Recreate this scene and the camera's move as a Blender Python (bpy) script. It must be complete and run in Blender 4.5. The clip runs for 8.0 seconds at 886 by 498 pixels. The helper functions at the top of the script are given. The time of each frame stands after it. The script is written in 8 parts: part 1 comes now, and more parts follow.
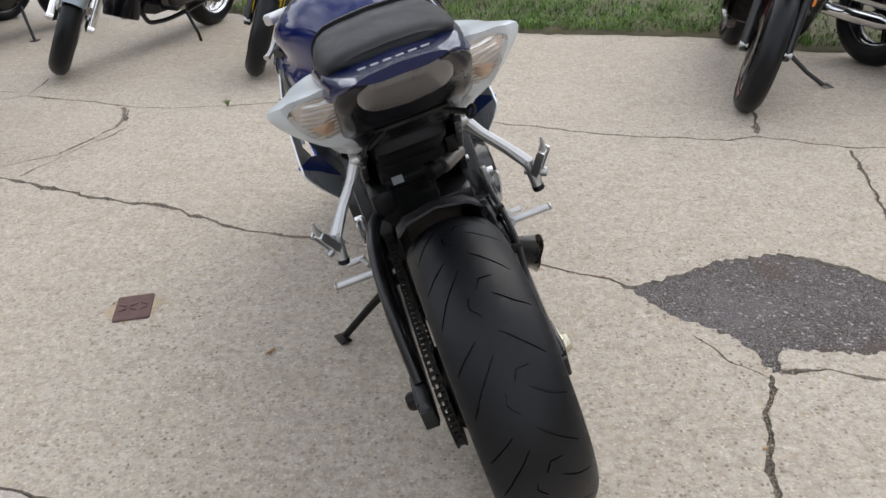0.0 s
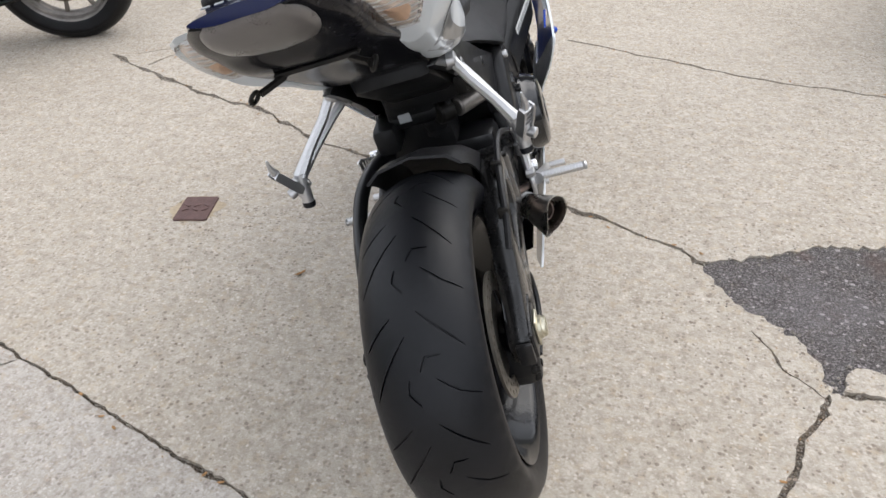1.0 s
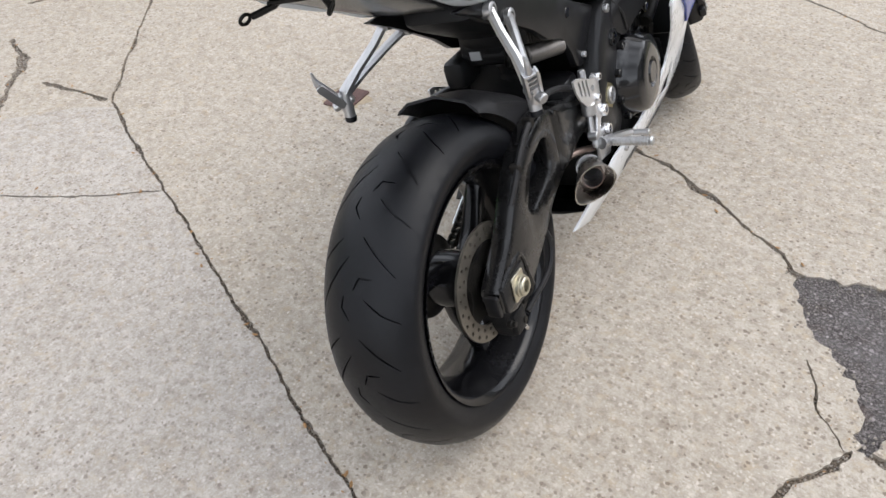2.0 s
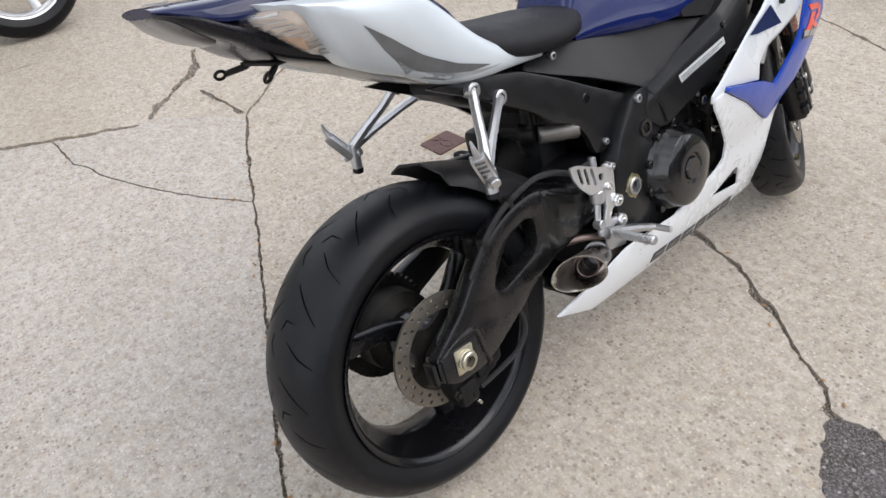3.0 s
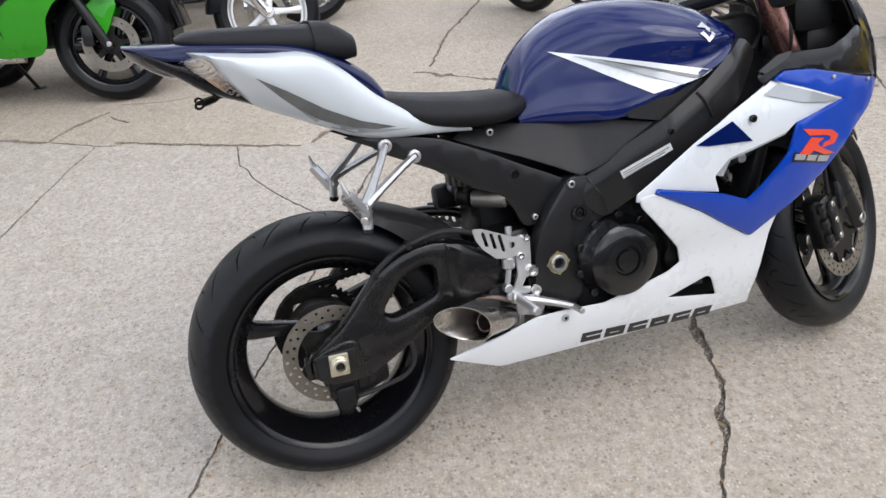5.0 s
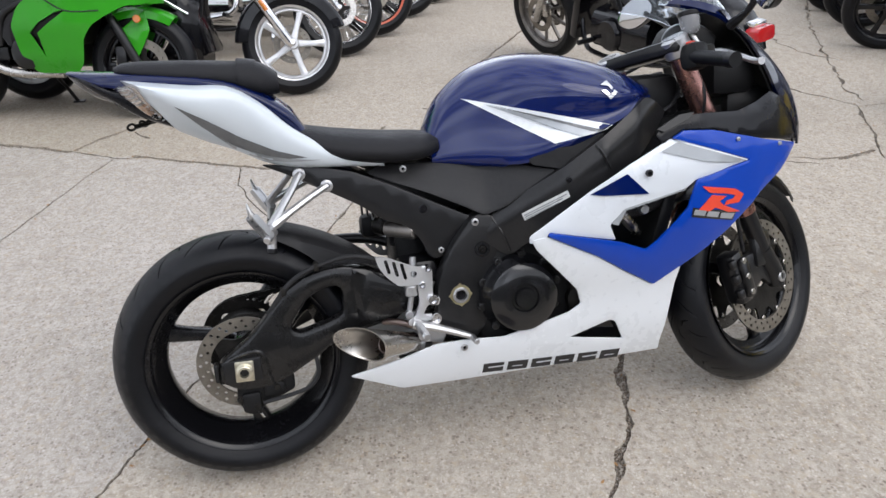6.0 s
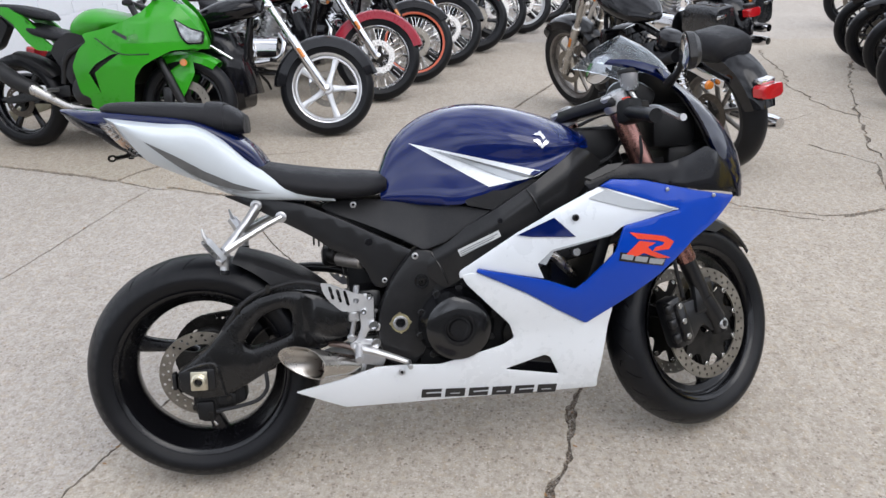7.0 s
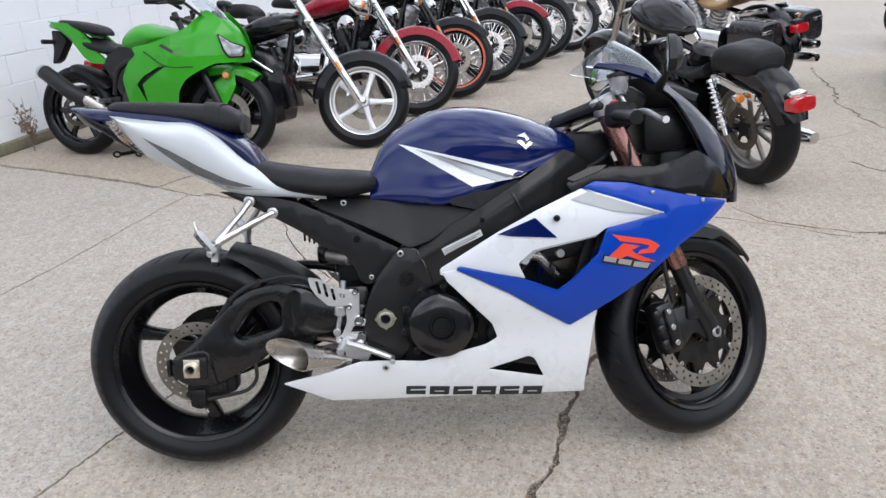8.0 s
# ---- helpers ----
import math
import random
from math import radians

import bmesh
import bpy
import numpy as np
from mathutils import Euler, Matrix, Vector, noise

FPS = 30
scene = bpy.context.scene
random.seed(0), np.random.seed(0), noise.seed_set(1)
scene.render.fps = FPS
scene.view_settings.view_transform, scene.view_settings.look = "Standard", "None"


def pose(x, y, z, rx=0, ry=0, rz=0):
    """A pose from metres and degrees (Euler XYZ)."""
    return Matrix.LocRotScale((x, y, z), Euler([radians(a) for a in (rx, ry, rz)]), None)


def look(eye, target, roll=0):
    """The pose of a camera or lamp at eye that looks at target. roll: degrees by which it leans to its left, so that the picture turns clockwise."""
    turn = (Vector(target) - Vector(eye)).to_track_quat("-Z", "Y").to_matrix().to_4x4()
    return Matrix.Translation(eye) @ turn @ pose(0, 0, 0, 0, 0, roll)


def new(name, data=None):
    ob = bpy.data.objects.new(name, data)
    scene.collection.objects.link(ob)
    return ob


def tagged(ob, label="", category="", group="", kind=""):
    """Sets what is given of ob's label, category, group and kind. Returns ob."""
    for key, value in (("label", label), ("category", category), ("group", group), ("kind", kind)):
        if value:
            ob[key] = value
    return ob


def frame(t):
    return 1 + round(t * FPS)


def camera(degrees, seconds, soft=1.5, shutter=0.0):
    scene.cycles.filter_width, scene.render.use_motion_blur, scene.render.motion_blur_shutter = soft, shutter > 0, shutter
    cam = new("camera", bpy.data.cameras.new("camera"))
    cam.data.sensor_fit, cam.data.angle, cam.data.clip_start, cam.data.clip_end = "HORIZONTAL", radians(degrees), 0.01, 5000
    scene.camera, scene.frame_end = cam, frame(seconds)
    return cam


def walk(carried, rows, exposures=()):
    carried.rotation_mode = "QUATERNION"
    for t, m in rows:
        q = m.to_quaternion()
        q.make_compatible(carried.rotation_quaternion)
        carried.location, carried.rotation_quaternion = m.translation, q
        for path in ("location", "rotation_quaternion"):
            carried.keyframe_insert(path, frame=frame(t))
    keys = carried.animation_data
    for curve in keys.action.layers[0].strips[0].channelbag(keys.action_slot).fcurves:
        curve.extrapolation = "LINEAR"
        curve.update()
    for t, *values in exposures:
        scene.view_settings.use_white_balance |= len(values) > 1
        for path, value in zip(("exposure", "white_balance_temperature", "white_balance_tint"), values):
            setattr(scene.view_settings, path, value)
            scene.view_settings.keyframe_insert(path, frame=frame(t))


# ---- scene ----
cam = camera(62.7, 8.0)
PATH = [
    (0, (0.017, -0.029, 1.166), (0.0, 1.721, 0.198), -2.1),
    (0.5, (0.188, 0.066, 1.145), (-0.023, 1.739, 0.069), -2.6),
    (1, (0.346, 0.165, 1.158), (-0.125, 1.727, 0.001), -2.9),
    (1.3, (0.476, 0.209, 1.2), (-0.157, 1.672, -0.008), -3.7),
    (1.5, (0.573, 0.226, 1.198), (-0.188, 1.632, -0.004), -3.6),
    (1.7, (0.646, 0.25, 1.21), (-0.214, 1.548, -0.046), -3.2),
    (2.8, (0.894, 0.575, 1.254), (-0.373, 1.424, -0.04), -3.2),
    (3, (0.976, 0.619, 1.276), (-0.377, 1.423, 0.041), -3.7),
    (3.5, (1.174, 0.716, 1.318), (-0.323, 1.404, 0.184), -3.7),
    (4, (1.242, 0.846, 1.3), (-0.373, 1.332, 0.225), -5.0),
    (4.5, (1.303, 1.028, 1.309), (-0.362, 1.339, 0.245), -4.0),
    (4.7, (1.341, 1.096, 1.31), (-0.33, 1.344, 0.239), -4.3),
    (5.8, (1.561, 1.442, 1.37), (-0.17, 1.521, 0.371), -2.4),
    (6, (1.556, 1.508, 1.361), (-0.192, 1.568, 0.392), -1.7),
    (6.5, (1.575, 1.659, 1.368), (-0.201, 1.629, 0.448), -1.2),
    (7, (1.695, 1.809, 1.396), (-0.109, 1.695, 0.538), -1.5),
    (7.5, (1.77, 1.921, 1.388), (-0.041, 1.707, 0.566), -2.7),
    (8, (1.73, 1.997, 1.356), (-0.081, 1.724, 0.552), -2.2),
]
walk(cam, [(t, look(eye, target, roll)) for t, eye, target, roll in PATH],
     [(0, 0.46, 6450, 10), (0.5, 0.58, 6445, 10), (1, 0.72, 6430, 10), (1.7, 0.73, 6420, 10), (2.8, 0.66, 6410, 11), (4.5, 0.64, 6345, 11), (6, 0.54, 6270, 11), (8, 0.54, 6210, 11)])

# ---- light ----
SUN_EL, SUN_AZ = 52.0, 42.0
world = bpy.data.worlds.new("sky")
scene.world = world
world.use_nodes = True
wn = world.node_tree
sky = wn.nodes.new("ShaderNodeTexSky")
sky.sky_type, sky.sun_disc = "NISHITA", False
sky.sun_elevation, sky.sun_rotation = radians(SUN_EL), radians(SUN_AZ)
sky.dust_density, sky.air_density, sky.ozone_density = 4.0, 1.0, 1.0
hazy = wn.nodes.new("ShaderNodeMixRGB")          # an overcast sky: the blue washed out to grey-white
hazy.inputs[0].default_value = 0.82
hazy.inputs[2].default_value = (7.5, 7.72, 8.15, 1)
wn.links.new(sky.outputs[0], hazy.inputs[1])
sky_way = wn.nodes.new("ShaderNodeTexCoord")
clouds = wn.nodes.new("ShaderNodeTexNoise")
clouds.inputs["Scale"].default_value, clouds.inputs["Detail"].default_value, clouds.inputs["Roughness"].default_value = 2.6, 5, 0.55
wn.links.new(sky_way.outputs["Generated"], clouds.inputs["Vector"])
cover_range = wn.nodes.new("ShaderNodeMapRange")
for slot, value in enumerate((0.36, 0.66, 0.44, 1.72)):
    cover_range.inputs[slot + 1].default_value = value
wn.links.new(clouds.outputs[0], cover_range.inputs[0])
cloudy = wn.nodes.new("ShaderNodeVectorMath")
cloudy.operation = "SCALE"
wn.links.new(hazy.outputs[0], cloudy.inputs[0])
wn.links.new(cover_range.outputs[0], cloudy.inputs["Scale"])
wn.links.new(cloudy.outputs[0], wn.nodes["Background"].inputs[0])
wn.nodes["Background"].inputs[1].default_value = 0.135
sun = new("sun", bpy.data.lights.new("sun", "SUN"))
sun.data.energy, sun.data.angle, sun.data.color = 0.75, radians(45), (1.0, 0.975, 0.94)
az = radians(SUN_AZ)
sun.matrix_world = look((0, 0, 0), (-math.sin(az) * math.cos(radians(SUN_EL)), -math.cos(az) * math.cos(radians(SUN_EL)), -math.sin(radians(SUN_EL))))


# ---- mesh tools ----
from mathutils.geometry import delaunay_2d_cdt


def part(name, bm, material, parent=None, label="", at=None, sharp=38, flat=False):
    """Links a bmesh as one mesh object under its thing."""
    limit = radians(sharp)
    if not flat:
        for f in bm.faces:
            f.smooth = True
        for e in bm.edges:
            e.smooth = len(e.link_faces) != 2 or e.calc_face_angle(0) < limit
    me = bpy.data.meshes.new(name)
    bm.to_mesh(me)
    bm.free()
    me.materials.append(material)
    ob = new(name, me)
    if parent is not None:
        ob.parent = parent
    if at is not None:
        ob.matrix_basis = at
    if label:
        ob["label"] = label
    return ob


def shared(name, mesh, parent, at):
    """One more piece on a mesh that is there already."""
    ob = new(name, mesh)
    ob.parent, ob.matrix_basis = parent, at
    return ob


def thing(name, m, label, category, group="", kind=""):
    ob = new(name)
    ob.empty_display_size = 0.1
    ob.matrix_basis = m
    return tagged(ob, label, category, group, kind)


def merge(*bms):
    out = bmesh.new()
    for b in bms:
        tmp = bpy.data.meshes.new("tmp")
        b.to_mesh(tmp)
        b.free()
        out.from_mesh(tmp)
        bpy.data.meshes.remove(tmp)
    return out


def moved(bm, m):
    bmesh.ops.transform(bm, matrix=m, verts=bm.verts)
    return bm


def flipped(bm):
    """The mirror image across x = 0."""
    for v in bm.verts:
        v.co.x = -v.co.x
    bmesh.ops.reverse_faces(bm, faces=bm.faces)
    return bm


def spline(pts, n, closed=False):
    """n points along a Catmull-Rom curve through pts."""
    pts = [np.array(p, float) for p in pts]
    k = len(pts)
    out = []
    spans = k if closed else k - 1
    for i in range(n):
        u = i * spans / (n if closed else n - 1)
        j = min(int(u), spans - 1)
        f = u - j
        if closed:
            p = [pts[(j + d) % k] for d in (-1, 0, 1, 2)]
        else:
            p = [pts[min(max(j + d, 0), k - 1)] for d in (-1, 0, 1, 2)]
            if j == 0:
                p[0] = 2 * p[1] - p[2]
            if j == k - 2:
                p[3] = 2 * p[2] - p[1]
        out.append(0.5 * (2 * p[1] + (p[2] - p[0]) * f + (2 * p[0] - 5 * p[1] + 4 * p[2] - p[3]) * f ** 2 + (3 * p[1] - p[0] - 3 * p[2] + p[3]) * f ** 3))
    return out


def skin(rings, caps=True, around=True):
    """Quads between rings of equally many points."""
    bm = bmesh.new()
    rows = [[bm.verts.new(tuple(p)) for p in r] for r in rings]
    n = len(rows[0])
    for a, b in zip(rows, rows[1:]):
        for i in range(n if around else n - 1):
            j = (i + 1) % n
            bm.faces.new((a[i], a[j], b[j], b[i]))
    if caps:
        bm.faces.new(rows[0][::-1])
        bm.faces.new(rows[-1])
    bmesh.ops.recalc_face_normals(bm, faces=bm.faces)
    return bm


def tube(pts, r, n=10, smooth=0, caps=True):
    """A round bar along pts; r one radius or one for each point."""
    if smooth:
        rr = [r] * len(pts) if isinstance(r, (int, float)) else r
        four = spline([(*p, q) for p, q in zip(pts, rr)], smooth)
        pts, r = [p[:3] for p in four], [p[3] for p in four]
    pts = [Vector(tuple(p)) for p in pts]
    rr = [r] * len(pts) if isinstance(r, (int, float)) else r
    rings, side = [], None
    for i, p in enumerate(pts):
        d = (pts[min(i + 1, len(pts) - 1)] - pts[max(i - 1, 0)]).normalized()
        if side is None:
            side = d.orthogonal().normalized()
        side = (side - d * side.dot(d)).normalized()
        up = d.cross(side)
        rings.append([p + (side * math.cos(2 * math.pi * k / n) + up * math.sin(2 * math.pi * k / n)) * rr[i] for k in range(n)])
    return skin(rings, caps)


def lathe(profile, n=48, closed=False, start=0.0):
    """Turns (x, radius) points about the x axis."""
    rings = []
    for k in range(n):
        a = start + 2 * math.pi * k / n
        rings.append([(x, r * math.cos(a), r * math.sin(a)) for x, r in profile])
    bm = bmesh.new()
    rows = [[bm.verts.new(p) for p in ring] for ring in rings]
    m = len(profile)
    for i in range(n):
        a, b = rows[i], rows[(i + 1) % n]
        for j in range(m if closed else m - 1):
            k = (j + 1) % m
            bm.faces.new((a[j], a[k], b[k], b[j]))
    bmesh.ops.remove_doubles(bm, verts=bm.verts, dist=1e-6)
    bmesh.ops.recalc_face_normals(bm, faces=bm.faces)
    return bm


def rod(a, b, r, n=12, bevel=0.0):
    """A straight round bar from a to b with slightly rounded ends."""
    a, b = Vector(a), Vector(b)
    d = (b - a).normalized()
    c = bevel or r * 0.18
    c = min(c, (b - a).length * 0.3)
    return tube([a, a + d * 1e-5, a + d * c, b - d * c, b - d * 1e-5, b], [0.0001, r - c if r > c else r * 0.5, r, r, r - c if r > c else r * 0.5, 0.0001], n, caps=False)


def box(c, size, bevel=0.0, m=None):
    bm = bmesh.new()
    bmesh.ops.create_cube(bm, size=1)
    for v in bm.verts:
        v.co = Vector(c) + Vector((v.co.x * size[0], v.co.y * size[1], v.co.z * size[2]))
    if bevel:
        bmesh.ops.bevel(bm, geom=list(bm.edges), offset=bevel, segments=2, profile=0.5, affect="EDGES")
    return moved(bm, m) if m is not None else bm


def rounded(poly, r):
    """A polygon with its corners rounded."""
    out, k = [], len(poly)
    for i in range(k):
        p0, p, p1 = (np.array(poly[(i + d) % k][:2], float) for d in (-1, 0, 1))
        a, b = p0 - p, p1 - p
        la, lb = np.hypot(*a), np.hypot(*b)
        a, b = p + a / la * min(r, la * 0.45), p + b / lb * min(r, lb * 0.45)
        out += [tuple((1 - f) ** 2 * a + 2 * f * (1 - f) * p + f * f * b) for f in (0, 0.33, 0.67, 1)]
    return out


def inside(p, poly):
    c, k = False, len(poly)
    for i in range(k):
        (x1, y1), (x2, y2) = poly[i][:2], poly[i - 1][:2]
        if (y1 > p[1]) != (y2 > p[1]) and p[0] < (x2 - x1) * (p[1] - y1) / (y2 - y1) + x1:
            c = not c
    return c


def dense(poly, step):
    out = []
    for i in range(len(poly)):
        a, b = np.array(poly[i][:2], float), np.array(poly[(i + 1) % len(poly)][:2], float)
        k = max(1, int(np.hypot(*(b - a)) / step))
        out += [tuple(a + (b - a) * j / k) for j in range(k)]
    return out


def mesh2d(outline, holes=(), step=0.0, extra=()):
    """Triangles that fill an outline less its holes: (points, triangles)."""
    pts, edges = [], []
    for loop in (outline, *holes):
        loop = dense(loop, step) if step else list(loop)
        k = len(pts)
        pts += loop
        edges += [(k + i, k + (i + 1) % len(loop)) for i in range(len(loop))]
    if step:
        xs, ys = [p[0] for p in outline], [p[1] for p in outline]
        edge = np.array(pts)
        row = 0
        y = min(ys)
        while y < max(ys):
            x = min(xs) + (0.5 * step if row % 2 else 0)
            while x < max(xs):
                if inside((x, y), outline) and not any(inside((x, y), h) for h in holes) and np.min(np.hypot(edge[:, 0] - x, edge[:, 1] - y)) > step * 0.45:
                    pts.append((x, y))
                x += step
            y += step * 0.87
            row += 1
    pts += list(extra)
    v, _, tris, _, _, _ = delaunay_2d_cdt([Vector(p[:2]) for p in pts], edges, [], 0, 1e-6)
    keep = []
    for t in tris:
        c = sum((v[i] for i in t), Vector((0, 0))) / 3
        if inside(c, outline) and not any(inside(c, h) for h in holes):
            keep.append(tuple(t))
    return v, keep


def sheet(outline, xf, thick, step=0.03, holes=(), off=0.0, to=None, ease=0.0):
    """A shell over an outline in (y, z), its outer face at x = xf(y, z) + off; to(y, z, x) may place the points otherwise."""
    v, tris = mesh2d(outline, holes, step)
    bm = bmesh.new()
    place = to or (lambda y, z, x: (x, y, z))
    out = [bm.verts.new(place(p.x, p.y, xf(p.x, p.y) + off)) for p in v]
    inn = [bm.verts.new(place(p.x, p.y, xf(p.x, p.y) + off - thick)) for p in v]
    count = {}
    for t in tris:
        bm.faces.new([out[i] for i in t])
        bm.faces.new([inn[i] for i in reversed(t)])
        for a, b in zip(t, t[1:] + t[:1]):
            count[(a, b)] = 1
    for a, b in list(count):
        if (b, a) not in count:
            bm.faces.new((out[b], out[a], inn[a], inn[b]))
    bmesh.ops.delete(bm, geom=[q for q in bm.verts if not q.link_faces], context="VERTS")
    bmesh.ops.recalc_face_normals(bm, faces=bm.faces)
    if ease:
        lip = [e for e in bm.edges if len(e.link_faces) == 2 and e.calc_face_angle(0) > radians(55) and all(v.co.x > xf(v.co.y, v.co.z) + off - thick * 0.5 for v in e.verts)]
        bmesh.ops.bevel(bm, geom=lip, offset=ease, segments=2, profile=0.5, affect="EDGES")
    return bm


def plate(outline, x0, x1, holes=(), bevel=0.0, r=0.0):
    """A flat plate cut to an outline in (y, z), from x0 to x1, its edges eased."""
    if r:
        outline = rounded(outline, r)
        holes = [rounded(h, r) for h in holes]
    bm = sheet(outline, lambda y, z: x1, x1 - x0, 0, holes)
    if bevel:
        es = [e for e in bm.edges if len(e.link_faces) == 2 and e.calc_face_angle(0) > radians(50)]
        rim = [e for e in es if abs(e.verts[0].co.x - e.verts[1].co.x) < 1e-6]
        bmesh.ops.bevel(bm, geom=rim, offset=bevel, segments=2, profile=0.5, affect="EDGES")
    return bm


def disc_outline(cy, cz, r, n=24, start=0.0):
    return [(cy + r * math.cos(start + 2 * math.pi * i / n), cz + r * math.sin(start + 2 * math.pi * i / n)) for i in range(n)]


def body(stations, around=14, along=24, open_ends=False):
    """A symmetric shape through stations: each a list of (x, y, z) down its right half, top to bottom."""
    half = [spline(st, around) for st in stations]
    cols = [spline([h[i] for h in half], along) for i in range(around)]
    rings = []
    for k in range(along):
        right = [cols[i][k] for i in range(around)]
        left = [(-p[0], p[1], p[2]) for p in reversed(right) if abs(p[0]) > 1e-5]
        rings.append([tuple(p) for p in right] + left)
    n = min(len(r) for r in rings)
    if any(len(r) != n for r in rings):
        rings = []
        for k in range(along):
            right = [cols[i][k] for i in range(around)]
            rings.append([tuple(p) for p in right] + [(-p[0] - 1e-5, p[1], p[2]) for p in reversed(right)])
    return skin(rings, not open_ends)


# ---- materials ----
def mat(name, base, rough=0.5, metal=0.0, coat=0.0, vary=0.12, scale=8.0, bump=0.0, bump_scale=200.0, grain=0.0, spec=0.5, transmission=0.0, alpha=1.0, emission=None, dust=0.0, ior=1.45):
    """A surface with variation at two scales, fine relief and, at will, dust lying on it."""
    m = bpy.data.materials.new(name)
    m.use_nodes = True
    nt = m.node_tree
    b = nt.nodes["Principled BSDF"]
    N = nt.nodes.new
    tc = N("ShaderNodeTexCoord")
    n1, n2 = N("ShaderNodeTexNoise"), N("ShaderNodeTexNoise")
    for nd, s in ((n1, scale), (n2, scale * 13)):
        nd.inputs["Scale"].default_value = s
        nd.inputs["Detail"].default_value = 6
        nt.links.new(tc.outputs["Object"], nd.inputs["Vector"])
    mx = N("ShaderNodeMath")
    mx.operation = "MULTIPLY_ADD"
    nt.links.new(n2.outputs[0], mx.inputs[0])
    mx.inputs[1].default_value = 0.5
    nt.links.new(n1.outputs[0], mx.inputs[2])
    ramp = N("ShaderNodeMapRange")
    ramp.inputs[1].default_value, ramp.inputs[2].default_value = 0.45, 1.05
    ramp.inputs[3].default_value, ramp.inputs[4].default_value = 1 - vary, 1 + vary
    nt.links.new(mx.outputs[0], ramp.inputs[0])
    mul = N("ShaderNodeVectorMath")
    mul.operation = "SCALE"
    mul.inputs[0].default_value = base
    nt.links.new(ramp.outputs[0], mul.inputs["Scale"])
    col = mul.outputs[0]
    if dust:
        dm = N("ShaderNodeMixRGB")
        d2 = N("ShaderNodeMapRange")
        d2.inputs[1].default_value, d2.inputs[2].default_value, d2.inputs[4].default_value = 0.5, 1.0, dust
        nt.links.new(mx.outputs[0], d2.inputs[0])
        nt.links.new(d2.outputs[0], dm.inputs[0])
        nt.links.new(col, dm.inputs[1])
        dm.inputs[2].default_value = (0.28, 0.25, 0.21, 1)
        col = dm.outputs[0]
    nt.links.new(col, b.inputs["Base Color"])
    rr = N("ShaderNodeMapRange")
    rr.inputs[1].default_value, rr.inputs[2].default_value = 0.45, 1.05
    rr.inputs[3].default_value, rr.inputs[4].default_value = max(0.02, rough * 0.8), min(1, rough * 1.25)
    nt.links.new(mx.outputs[0], rr.inputs[0])
    nt.links.new(rr.outputs[0], b.inputs["Roughness"])
    b.inputs["Metallic"].default_value = metal
    b.inputs["Coat Weight"].default_value = coat
    b.inputs["Coat Roughness"].default_value = 0.05
    b.inputs["Specular IOR Level"].default_value = spec
    b.inputs["Transmission Weight"].default_value = transmission
    b.inputs["IOR"].default_value = ior
    b.inputs["Alpha"].default_value = alpha
    if emission:
        b.inputs["Emission Color"].default_value = (*emission, 1)
    if bump:
        n3 = N("ShaderNodeTexNoise")
        n3.inputs["Scale"].default_value, n3.inputs["Detail"].default_value = bump_scale, 4
        nt.links.new(tc.outputs["Object"], n3.inputs["Vector"])
        bp = N("ShaderNodeBump")
        bp.inputs["Strength"].default_value, bp.inputs["Distance"].default_value = bump, 0.002
        nt.links.new(n3.outputs[0], bp.inputs["Height"])
        nt.links.new(bp.outputs[0], b.inputs["Normal"])
    return m


# the navy paint with the nose's dark reflections put into its colour
NAVY_DIMMED = mat("navy_paint_dimmed", (0.0005, 0.002, 0.015), 0.3, 0.0, 0.9, 0.06, 3, spec=0.04)
NAVY = mat("navy_paint", (0.0012, 0.0082, 0.080), 0.3, 0.0, 1.0, 0.06, 3, spec=0.04)
# navy once more, partly darkened in colour for the tail's dim reflections
NAVY_PART_DIMMED = mat("navy_paint_part_dimmed", (0.0009, 0.0052, 0.045), 0.3, 0.0, 0.9, 0.06, 3, spec=0.04)
BLUE = mat("blue_paint", (0.001, 0.046, 0.385), 0.33, 0.0, 0.5, 0.03, 3, spec=0.2)
WHITE = mat("white_paint", (0.76, 0.79, 0.82), 0.28, 0.0, 0.8, 0.012, 4)
PEARL = mat("silver_white_paint", (0.575, 0.62, 0.655), 0.32, 0.0, 0.5, 0.02, 4)
UPPERWHITE = mat("pearl_white_paint", (0.69, 0.725, 0.765), 0.28, 0.03, 0.8, 0.012, 4)
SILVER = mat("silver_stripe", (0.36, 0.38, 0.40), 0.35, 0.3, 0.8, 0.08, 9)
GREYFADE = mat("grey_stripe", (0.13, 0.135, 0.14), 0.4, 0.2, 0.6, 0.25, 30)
RED = mat("red_sticker", (0.75, 0.06, 0.025), 0.4, 0, 0.4, 0.05)
LETTER = mat("dark_lettering", (0.012, 0.012, 0.014), 0.4, 0, 0.3, 0.1)
STICKER = mat("paper_sticker", (0.62, 0.63, 0.62), 0.5, 0, 0.3, 0.05)
PRINT = mat("grey_print", (0.22, 0.23, 0.24), 0.5, 0, 0.2, 0.1)
SATIN = mat("black_satin_paint", (0.006, 0.006, 0.007), 0.32, 0, 0.15, 0.25, 14, 0.06, 500, dust=0.003, spec=0.45)
FRAME = mat("black_frame_paint", (0.0112, 0.0114, 0.0126), 0.34, 0.2, 0.2, 0.2, 12, 0.12, 600, dust=0.021, spec=0.34)
PLASTIC = mat("black_plastic", (0.016, 0.016, 0.0175), 0.40, 0, 0, 0.2, 10, 0.30, 900, dust=0.017, spec=0.32)
